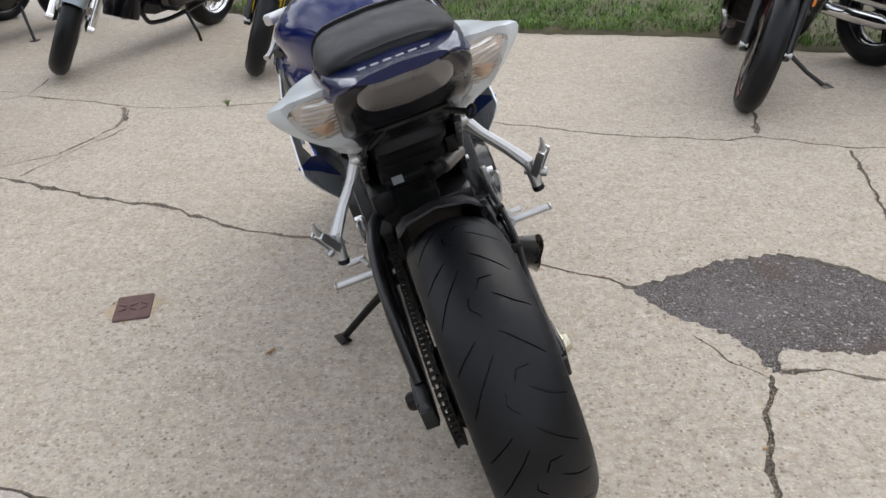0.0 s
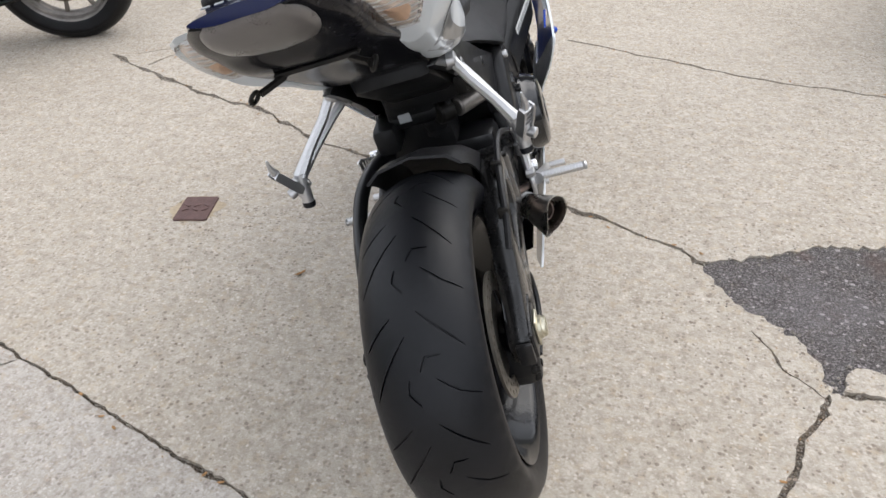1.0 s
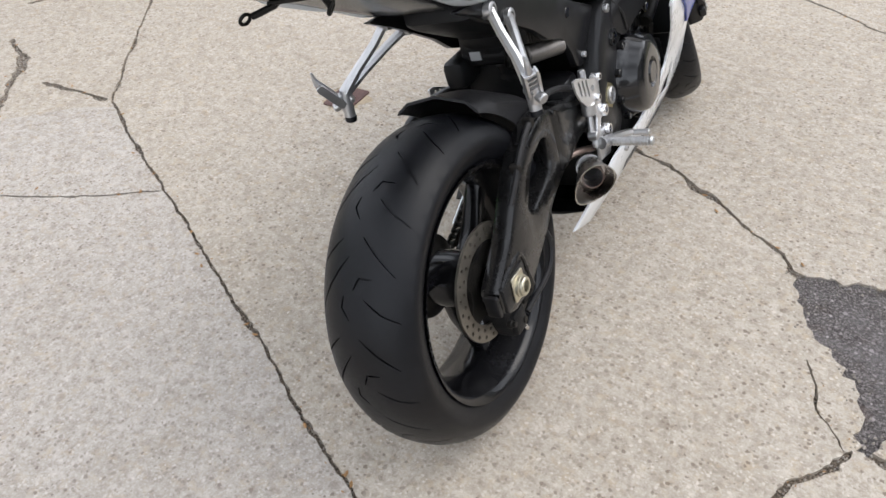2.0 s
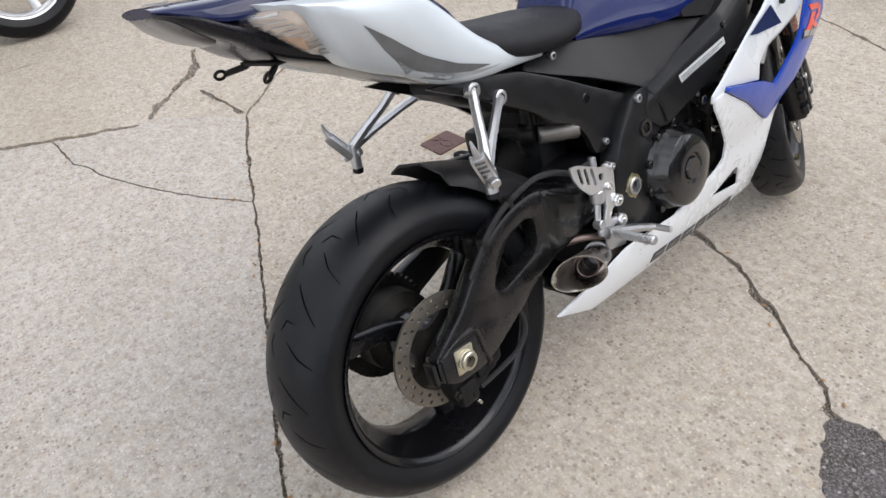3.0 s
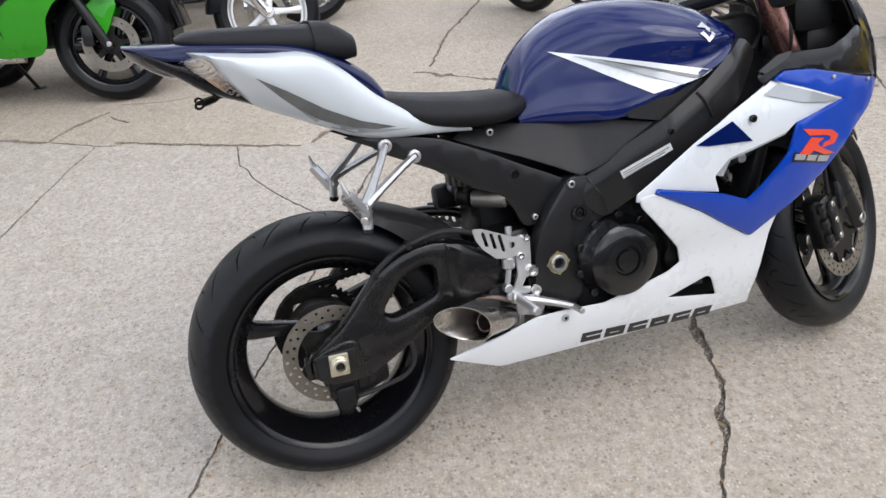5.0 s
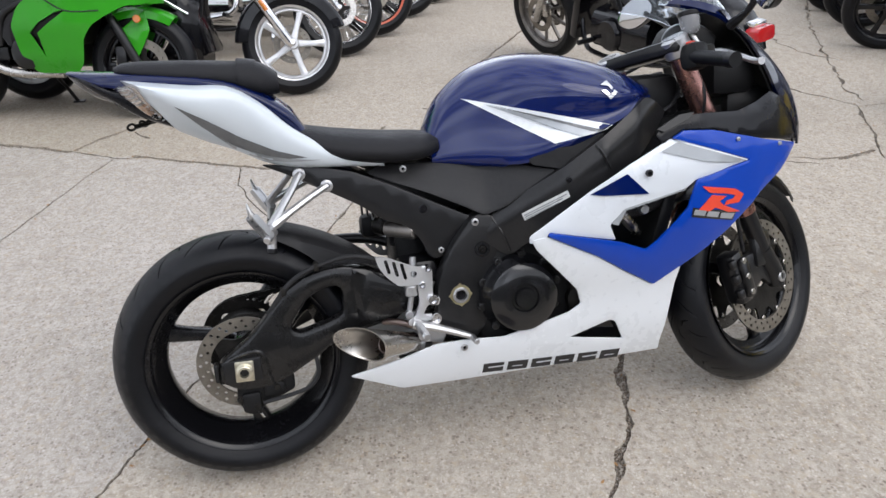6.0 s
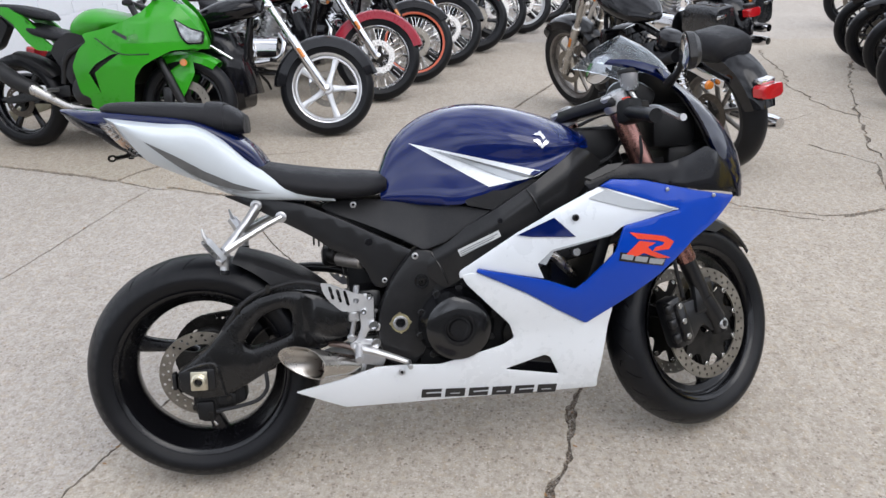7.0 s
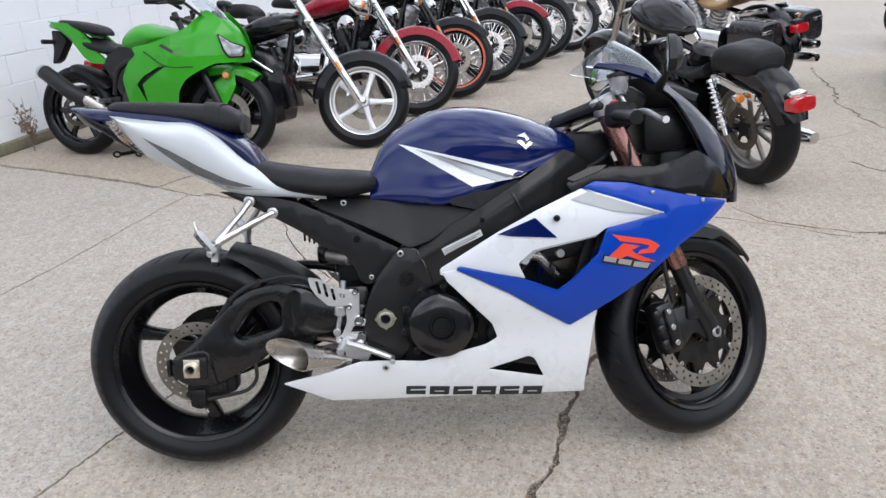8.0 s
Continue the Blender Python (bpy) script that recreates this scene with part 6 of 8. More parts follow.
def fairing():
    blue = [(1.013, 0.733), (1.045, 0.748), (1.126, 0.740), (1.283, 0.700), (1.425, 0.671), (1.410, 0.656), (1.341, 0.610), (1.271, 0.573), (1.175, 0.492), (1.056, 0.420), (0.985, 0.378), (0.908, 0.426), (0.824, 0.482), (0.696, 0.552), (0.700, 0.560), (0.878, 0.511), (0.947, 0.481), (0.973, 0.498), (1.048, 0.570), (1.071, 0.632), (1.229, 0.658)]
    silver = [(1.012, 0.732), (1.228, 0.658), (1.070, 0.631), (1.047, 0.615), (0.887, 0.588), (0.849, 0.556), (0.868, 0.516), (0.800, 0.533), (0.700, 0.560), (0.694, 0.542), (0.656, 0.538), (0.656, 0.556), (0.799, 0.637), (0.898, 0.685)]
    white = [(0.660, 0.547), (0.695, 0.551), (0.824, 0.481), (0.908, 0.425), (0.985, 0.377), (1.056, 0.419), (1.049, 0.366), (1.035, 0.203), (1.037, 0.172), (0.676, 0.188), (0.357, 0.194), (0.233, 0.255), (0.361, 0.284), (0.440, 0.309), (0.507, 0.310), (0.605, 0.301), (0.767, 0.339), (0.798, 0.357), (0.783, 0.399), (0.672, 0.522)]
    tri = [(0.774, 0.267), (0.879, 0.297), (0.895, 0.289), (0.922, 0.232)]
    cowl = [(0.972, 0.744), (1.002, 0.764), (1.039, 0.779), (1.104, 0.780), (1.210, 0.774), (1.276, 0.789), (1.333, 0.808), (1.366, 0.791), (1.411, 0.753), (1.441, 0.706), (1.452, 0.674), (1.416, 0.680), (1.283, 0.702), (1.126, 0.742), (1.045, 0.750), (1.013, 0.735), (0.991, 0.722)]
    navy = [(0.800, 0.633), (0.892, 0.668), (0.946, 0.616), (0.834, 0.626)]
    edge = [(1.016, 0.733), (1.040, 0.734), (1.229, 0.665), (1.223, 0.656), (1.045, 0.717)]
    shade = [(0.982, 0.707), (1.026, 0.723), (1.216, 0.664), (1.195, 0.655), (1.084, 0.674)]
    fade = [(0.870, 0.552), (0.890, 0.584), (1.042, 0.611), (1.047, 0.614), (0.888, 0.592), (0.853, 0.558)]
    for right in (True, False):
        fx = (lambda b: b) if right else flipped
        b = part("side_fairing", fx(sheet(rounded(blue, 0.006), fair_x, 0.007, 0.03, (), 0.006, None, 0.0038)), BLUE, bike, "bright blue side fairing panel", sharp=30)
        s = part("upper_fairing", fx(sheet(rounded(silver, 0.006), fair_x, 0.005, 0.03, (), -0.0015, None, 0.002)), UPPERWHITE, bike, "silver-white fairing panel", sharp=30)
        w = part("belly_fairing", fx(sheet(rounded(white, 0.008), fair_x, 0.005, 0.03, [rounded(tri, 0.006)], 0, None, 0.002)), WHITE, bike, "white lower fairing panel", sharp=30)
        part("duct_liner", fx(sheet([(0.70, 0.25), (0.88, 0.33), (0.93, 0.31), (0.97, 0.20)], fair_x, 0.004, 0.03, (), -0.030)), GLOSSBLACK, w)
        c = part("upper_cowl", fx(sheet(rounded(cowl, 0.008), fair_x, 0.004, 0.03, (), 0.0, None, 0.0018)), COWLBLACK, bike, "black upper cowl panel", sharp=30)
        part("dark_block", fx(sheet(navy, fair_x, 0.001, 0.02, (), 0.0018)), NAVY, s, "dark blue block")
        part("white_line", fx(sheet(edge, fair_x, 0.001, 0.02, (), 0.0022)), WHITE, s)
        part("silver_shading", fx(sheet(shade, fair_x, 0.001, 0.02, (), 0.0018)), SILVER, s, "silver shaded band")
        part("intake_lip", fx(sheet(fade, fair_x, 0.012, 0.02, (), -0.002)), SILVER, s)
        # red emblem of plain strokes and grey blocks on a dark bar below it
        for piece in ([(1.082, 0.616), (1.183, 0.595), (1.211, 0.578), (1.196, 0.560), (1.149, 0.560), (1.157, 0.570), (1.177, 0.572), (1.183, 0.579), (1.162, 0.586), (1.104, 0.597)], [(1.111, 0.591), (1.157, 0.581), (1.134, 0.572), (1.149, 0.560), (1.204, 0.536), (1.166, 0.540), (1.122, 0.559), (1.104, 0.553), (1.072, 0.559)]):
            part("red_emblem", fx(sheet(piece, fair_x, 0.001, 0.02, (), 0.0078)), RED, b, "red emblem sticker")
        part("emblem_backing", fx(sheet([(1.059, 0.568), (1.190, 0.538), (1.184, 0.516), (1.056, 0.546)], fair_x, 0.001, 0.02, (), 0.0072)), LETTER, b)
        for blk in ([(1.064, 0.563), (1.095, 0.556), (1.091, 0.544), (1.060, 0.551)], [(1.101, 0.554), (1.136, 0.546), (1.132, 0.533), (1.097, 0.542)], [(1.142, 0.543), (1.186, 0.534), (1.179, 0.521), (1.139, 0.530)]):
            part("grey_emblem", fx(sheet(blk, fair_x, 0.001, 0.02, (), 0.0085)), SILVER, b)
        for k in range(6):
            y0 = 0.553 + k * 0.0625
            part("dark_lettering", fx(sheet([(y0, 0.203 - k * 0.0052), (y0 + 0.052, 0.199 - k * 0.0052), (y0 + 0.055, 0.226 - k * 0.0052), (y0 + 0.003, 0.230 - k * 0.0052)], fair_x, 0.001, 0.03, [[(y0 + 0.014, 0.211 - k * 0.0052), (y0 + 0.040, 0.209 - k * 0.0052), (y0 + 0.040, 0.2125 - k * 0.0052), (y0 + 0.014, 0.2145 - k * 0.0052)]] if k % 2 else [[(y0 + 0.014, 0.214 - k * 0.0052), (y0 + 0.054, 0.212 - k * 0.0052), (y0 + 0.054, 0.2165 - k * 0.0052), (y0 + 0.014, 0.2185 - k * 0.0052)]], 0.0016)), LETTER, w)
        for y, z, pn in ((0.945, 0.664, s), (1.193, 0.711, b), (1.337, 0.682, b), (0.506, 0.291, w)):
            sg = 1 if right else -1
            bolt((sg * (fair_x(y, z) + (0.008 if y > 1 else 0.003)), y, z), 0.0085 if y < 1 else 0.005, 0.004, pn, SATIN if 0.9 < y < 1 else ALU, "fairing_screw", axis="X" if right else "-X")
        part("dash_wing", fx(sheet([(0.976, 0.757), (1.039, 0.783), (1.080, 0.785), (1.062, 0.772), (0.993, 0.750)], fair_x, 0.004, 0.02, (), 0.006)), FRAME, c)
    part("belly_pan", skin([[(fair_x(y, 0.20) - 0.012, y, 0.205), (0.05, y, 0.192), (-0.05, y, 0.192), (-fair_x(y, 0.20) + 0.012, y, 0.205), (-0.05, y, 0.200), (0.05, y, 0.200)] for y in (0.38, 0.55, 0.75, 0.95, 1.03)]), GLOSSBLACK, bike)
    nose = []
    for z, pts in (
        (0.662, [(0, 1.500), (0.050, 1.490), (0.088, 1.470), (0.108, 1.452)]),
        (0.720, [(0, 1.503), (0.055, 1.488), (0.098, 1.462), (0.122, 1.432)]),
        (0.790, [(0, 1.488), (0.058, 1.470), (0.108, 1.428), (0.138, 1.372)]),
        (0.852, [(0, 1.450), (0.056, 1.432), (0.106, 1.394), (0.136, 1.344)]),
        (0.907, [(0, 1.402), (0.054, 1.385), (0.100, 1.350), (0.128, 1.314)]),
        (0.945, [(0, 1.362), (0.050, 1.345), (0.092, 1.315), (0.126, 1.285)]),
        (0.982, [(0, 1.312), (0.050, 1.298), (0.090, 1.272), (0.122, 1.242)]),
        (1.010, [(0, 1.292), (0.050, 1.280), (0.090, 1.254), (0.121, 1.218)]),
    ):
        nose.append([(x, y, z) for x, y in pts])
    rows = [[list(p) for p in spline(r, 9)] for r in nose]
    cols = [spline([r[i] for r in rows], 16) for i in range(9)]
    rings = []
    for k in range(16):
        right = [cols[i][k] for i in range(9)]
        full = [(-p[0], p[1], p[2]) for p in reversed(right[1:])] + [tuple(p) for p in right]
        rings.append(full + [(p[0] * 0.97, p[1] - 0.005, p[2]) for p in reversed(full)])
    inner = [[(p[0] * 0.945, p[1] - 0.010, p[2]) for p in r[:17]] + [(p[0] * 0.925, p[1] - 0.013, p[2]) for p in reversed(r[:17])] for r in rings]
    n = part("nose_cowl", skin(rings), NAVY_DIMMED, bike, "dark blue nose cowl", sharp=40)
    part("nose_liner", skin(inner), DARK, n, "matt black inside of the nose")
    part("headlight", moved(box((0, 0, 0), (0.13, 0.05, 0.09), 0.02), pose(0, 1.445, 0.72, -12)), LENS, n)
    sc = []
    for yz, pts in enumerate((
        [(0, 1.316, 0.978), (0.05, 1.302, 0.978), (0.090, 1.276, 0.978), (0.122, 1.245, 0.978)],
        [(0, 1.282, 1.026), (0.05, 1.270, 1.024), (0.090, 1.244, 1.016), (0.120, 1.204, 1.000)],
        [(0, 1.232, 1.072), (0.05, 1.220, 1.067), (0.086, 1.188, 1.054), (0.114, 1.135, 1.022)],
        [(0, 1.165, 1.108), (0.045, 1.155, 1.102), (0.080, 1.122, 1.082), (0.106, 1.066, 1.035)])):
        sc.append(pts)
    rows = [spline(r, 9) for r in sc]
    cols = [spline([r[i] for r in rows], 12) for i in range(9)]
    rings = []
    for k in range(12):
        right = [cols[i][k] for i in range(9)]
        full = [(-p[0], p[1], p[2]) for p in reversed(right[1:])] + [tuple(p) for p in right]
        rings.append(full + [(p[0] * 0.975, p[1] - 0.002, p[2] - 0.002) for p in reversed(full)])
    band = []
    for k in range(11):
        row = np.array([cols[i][k] for i in range(9)])
        pts = [[float(np.interp(q, range(9), row[:, j])) for j in range(3)] for q in np.linspace(5.0 + 2.6 * (k / 10) ** 0.8, 8.0, 5)]
        band.append([(p[0] + 0.0025, p[1] + 0.001, p[2] + 0.002) for p in pts] + [(p[0] - 0.004, p[1] - 0.003, p[2] - 0.003) for p in reversed(pts)])
    part("screen_surround", skin(band), NAVY_PART_DIMMED, n, "dark blue strip beside the windscreen", sharp=60)
    g = part("windscreen", skin(rings), SCREEN, bike, "clear plastic windscreen", sharp=60)
    g.visible_shadow = False
    dash = part("dash", merge(moved(box((0, 0, 0), (0.20, 0.075, 0.085), 0.022), pose(0, 1.185, 0.935, -32)), box((0, 1.28, 0.86), (0.19, 0.13, 0.12), 0.03), box((0, 1.33, 0.76), (0.17, 0.14, 0.12), 0.03)), DARK, bike, "black instrument cluster")
    part("dial", moved(lathe([(0.0, 0.036), (0.004, 0.036), (0.006, 0.033), (0.003, 0.031), (0.003, 0.0001)], 28), pose(0.030, 1.152, 0.955, 0, -90, 0) @ Matrix.Rotation(radians(-58), 4, "Y")), SILVER, dash, "pale round dial")
    part("inner_liner", sheet([(1.02, 0.77), (1.30, 0.78), (1.40, 0.72), (1.15, 0.62), (1.02, 0.68)], lambda y, z: 0.06, 0.004, 0.05), DARK, bike)
    part("steering_head", merge(box((0, 1.075, 0.815), (0.15, 0.13, 0.11), 0.025), tube([(0, 1.09, 0.86), (0, 1.13, 0.76)], 0.04, 14)), DARK, bike, "black steering head between tank and fork")


fairing()


def front_end():
    rake = radians(24)
    axis = Vector((0, -math.sin(rake), math.cos(rake)))
    turn = Matrix.Translation((0.007, 1.356, 0.2935)) @ Matrix.Rotation(radians(25), 4, axis)
    w = cast_wheel(bike, "front_wheel", rim_mesh(0.050, 0.213, 0.042, 0.045, 3, 0.036, 0.0, 0.014), RIMBLACK, "gloss black three-spoke front wheel", turn @ Matrix.Rotation(radians(40), 4, "X"))
    part("tyre", tread(TYRE_120, 13, 0.003), RUBBER, w, "grooved black front tyre")
    for s in (1, -1):
        d = part("brake_disc", brake_disc(0.155, 0.120, 0.005, s * 0.066, 2, 30), DISC, w, "drilled steel brake disc")
        spider = []
        for i in range(40):
            a = 2 * math.pi * i / 40
            r = 0.124 if i % 4 in (0, 1) else 0.092
            spider.append((r * math.cos(a), r * math.sin(a)))
        part("disc_carrier", plate(spider, s * 0.060 - 0.003, s * 0.060 + 0.003, [disc_outline(0, 0, 0.03, 16)], 0, 0.01), GRIME, w)
        for k in range(10):
            a = 2 * math.pi * (k * 4 + 0.5) / 40
            part("disc_button", rod((s * 0.056, 0.115 * math.cos(a), 0.115 * math.sin(a)), (s * 0.071, 0.115 * math.cos(a), 0.115 * math.sin(a)), 0.0075, 10), STEEL, w)
    fk = part("fork", merge(*[tube([Vector((s * 0.104, -0.010, 0)) + axis * l for l in (0.66, 0.68, 0.705)], [0.032, 0.032, 0.026], 16) for s in (1, -1)], moved(box((0, 0, 0), (0.26, 0.07, 0.035), 0.012), Matrix.Translation(Vector((0, -0.01, 0)) + axis * 0.68)), moved(box((0, 0, 0), (0.27, 0.08, 0.045), 0.015), Matrix.Translation(Vector((0, -0.01, 0)) + axis * 0.47))), FRAME, bike, "front fork with triple clamps", turn)
    for s in (1, -1):
        x = s * 0.104
        o = Vector((x, -0.010, 0))
        part("fork_tube", tube([o + axis * l for l in (0.205, 0.215, 0.66, 0.67)], [0.026, 0.0275, 0.0275, 0.026], 20), COPPER, fk, "copper coloured fork tube")
        part("fork_slider", tube([o + axis * l for l in (0.06, 0.10, 0.205, 0.210)], [0.022, 0.0235, 0.0235, 0.019], 20), SATIN, fk, "black fork slider")
        part("fork_foot", merge(tube([o + axis * 0.09, o + axis * 0.02 + Vector((0, 0.012, 0)), Vector((x, 0.004, -0.022))], [0.025, 0.026, 0.022], 14), box((x, -0.050, 0.085), (0.026, 0.075, 0.095), 0.012)), SATIN, fk)
        part("caliper_carrier", plate([(0.022, -0.024), (0.024, 0.040), (-0.012, 0.095), (-0.045, 0.100), (-0.085, 0.078), (-0.135, 0.075), (-0.150, -0.030), (-0.118, -0.045), (-0.090, -0.018), (-0.060, 0.010), (-0.024, -0.020)], s * 0.096 - 0.011, s * 0.096 + 0.011, (), 0.004, 0.018), SATIN, fk, "black cast caliper carrier")
        part("clamp_ring", tube([o + axis * l for l in (0.655, 0.66, 0.70, 0.705)], [0.028, 0.034, 0.034, 0.028], 20), ALU, fk)
        part("axle_end", lathe([(s * 0.110, 0.016), (s * 0.126, 0.016), (s * 0.129, 0.013), (s * 0.129, 0.009), (s * 0.119, 0.008), (s * 0.119, 0.0001)], 20), ALU, fk)
        cal = part("front_caliper", merge(moved(box((0, 0, 0), (0.056, 0.054, 0.140), 0.014), pose(s * 0.086, -0.150, 0.026, 14)), moved(box((0, 0, 0), (0.022, 0.034, 0.108), 0.009), pose(s * 0.116, -0.146, 0.026, 14)), *[moved(box((0, 0, 0), (0.020, 0.022, 0.026), 0.006), pose(s * 0.110, -0.180 - dz * 0.25, 0.026 + dz, 14)) for dz in (-0.04, 0.0, 0.04)]), SATIN, fk, "black radial front caliper")
        for dz in (-0.042, 0.0, 0.042):
            part("caliper_bolt", rod((s * 0.120, -0.152 - dz * 0.25, 0.030 + dz), (s * 0.130, -0.152 - dz * 0.25, 0.030 + dz), 0.008, 10), STEEL, cal)
        part("brake_hose", tube([(s * 0.10, -0.12, 0.09), (s * 0.115, -0.15, 0.18), (s * 0.10, -0.14, 0.27), (s * 0.06, -0.12, 0.36)], 0.0055, 8, 20), PLASTIC, fk)
        grip_in, grip_out = Vector((s * 0.135, -0.285, 0.590)), Vector((s * 0.270, -0.338, 0.553))
        part("handlebar", tube([(s * 0.104, -0.270, 0.600), grip_in, grip_out + (grip_out - grip_in) * 0.1], 0.011, 12), SATIN, fk)
        part("grip", tube([grip_in, grip_in + (grip_out - grip_in) * 0.05, grip_out], [0.019, 0.0165, 0.0165], 16), RUBBER, fk, "black rubber grip")
        part("bar_end", tube([grip_out, grip_out + (grip_out - grip_in) * 0.03, grip_out + (grip_out - grip_in) * 0.16], [0.013, 0.019, 0.017], 16), SATIN, fk)
        part("switch_gear", moved(box((0, 0, 0), (0.056, 0.058, 0.064), 0.016), Matrix.Translation(grip_in + Vector((s * 0.010, 0.006, -0.002)))), DARK, fk)
        part("lever", tube([grip_in + Vector((s * 0.01, 0.045, 0.0)), grip_in + Vector((s * 0.05, 0.060, -0.002)), grip_out + Vector((s * 0.010, 0.078, -0.008)), grip_out + Vector((s * 0.036, 0.066, -0.014))], [0.009, 0.0075, 0.007, 0.009], 8, 14), ALU, fk, "bare aluminium lever")
    part("red_switch", box((0.142, -0.285, 0.618), (0.02, 0.018, 0.012), 0.003), RED, fk, "red stop switch")
    part("master_cylinder", moved(box((0, 0, 0), (0.075, 0.030, 0.028), 0.008), pose(0.140, -0.240, 0.597, 0, 0, -25)), GRIME, fk)
    cup = part("brake_fluid_cup", moved(lathe([(0, 0.0001), (0, 0.015), (0.010, 0.022), (0.042, 0.025), (0.046, 0.023)], 24), pose(0.120, -0.245, 0.645, 0, -90, 0)), FLUID, fk, "translucent brake fluid cup")
    part("cup_lid", moved(lathe([(0.044, 0.0255), (0.048, 0.027), (0.055, 0.0265), (0.057, 0.022), (0.057, 0.0001)], 24), pose(0.120, -0.245, 0.645, 0, -90, 0)), PLASTIC, fk)
    part("cup_stem", rod((0.14, -0.24, 0.605), (0.120, -0.244, 0.648), 0.006, 8), ALU, fk)
    part("left_cylinder", moved(box((0, 0, 0), (0.11, 0.034, 0.030), 0.008), pose(-0.20, -0.262, 0.606, 0, 14, 20)), BRIGHTALU, fk, "bare aluminium clutch perch")
    for way in ([(-0.12, -0.23, 0.60), (-0.05, -0.18, 0.62), (0.03, -0.20, 0.58), (0.06, -0.26, 0.50), (0.03, -0.34, 0.46)], [(0.14, -0.23, 0.60), (0.08, -0.17, 0.60), (0.02, -0.20, 0.53), (0.05, -0.28, 0.47)], [(0.11, -0.24, 0.58), (0.13, -0.24, 0.50), (0.10, -0.23, 0.42)]):
        part("cable", tube(way, 0.005, 6, 22), PLASTIC, fk)
    rings = []
    for i in range(17):
        a = radians(38 + 92 * i / 16)
        rr = 0.312
        e = abs(i - 8) / 8
        hw = 0.070 - 0.016 * e ** 2
        dr = 0.050 if 5 < i < 14 else 0.030
        ring = [(hw, rr - dr), (hw - 0.002, rr - 0.018), (hw * 0.70, rr - 0.002), (0, rr + 0.008), (-hw * 0.70, rr - 0.002), (-hw + 0.002, rr - 0.018), (-hw, rr - dr), (-hw + 0.003, rr - dr), (-hw * 0.68, rr - 0.006), (0, rr + 0.004), (hw * 0.68, rr - 0.006), (hw - 0.003, rr - dr)]
        rings.append([(x, r * math.cos(a), r * math.sin(a)) for x, r in ring])
    part("front_fender", skin(rings), SATIN, bike, "black front fender", turn)
    shape = spline([(0.0, 0.0, 0.045), (0.045, 0, 0.03), (0.075, 0, 0.0), (0.045, 0, -0.03), (0.0, 0, -0.04), (-0.055, 0, -0.028), (-0.075, 0, 0.0), (-0.05, 0, 0.032)], 24, True)
    for sg in (1, -1):
        fx = (lambda b: b) if sg > 0 else flipped
        at = pose(0.292, 1.212, 1.036, 0, 14, -17)
        mi = part("mirror", fx(moved(skin([[(p[0] * f, y, p[2] * f) for p in shape] for y, f in ((0.0, 1.0), (0.016, 0.97), (0.028, 0.72), (0.033, 0.30))]), at)), PLASTIC, bike, "black rear view mirror")
        part("mirror_glass", fx(moved(skin([[(p[0] * f, -0.002 - 0.001 * (f < 0.9), p[2] * f) for p in shape] for f in (0.93, 0.85)]), at)), CHROME, mi)
        part("mirror_stalk", fx(tube([(0.255, 1.228, 1.035), (0.19, 1.245, 1.00), (0.118, 1.25, 0.972)], [0.011, 0.008, 0.014], 8, 10)), PLASTIC, mi)


front_end()

# ---- the parked motorcycles round it ----
def round_tyre(R, half, bead):
    return plain_tyre([(0, R), (half * 0.45, R - half * 0.10), (half * 0.82, R - half * 0.42), (half, R - half * 0.85), (half * 0.98, (R + bead) / 2), (half * 0.84, bead + 0.01), (half * 0.72, bead)], 56)


def wire_spokes(r_hub, r_rim, half, count, r=0.0018):
    verts, faces = [], []
    for k in range(count):
        a = 2 * math.pi * k / count
        b = a + (0.42 if k % 4 < 2 else -0.42)
        s = 1 if k % 2 else -1
        p = Vector((s * half, r_hub * math.cos(b), r_hub * math.sin(b)))
        q = Vector((s * half * 0.25, r_rim * math.cos(a), r_rim * math.sin(a)))
        d = (q - p).normalized()
        u = d.orthogonal().normalized()
        v = d.cross(u)
        o = len(verts)
        for c in (p, q):
            verts += [tuple(c + u * r), tuple(c + v * r), tuple(c - u * r), tuple(c - v * r)]
        faces += [(o + i, o + (i + 1) % 4, o + 4 + (i + 1) % 4, o + 4 + i) for i in range(4)]
    me = bpy.data.meshes.new("spokes")
    me.from_pydata(verts, [], faces)
    bm = bmesh.new()
    bm.from_mesh(me)
    bpy.data.meshes.remove(me)
    return bm


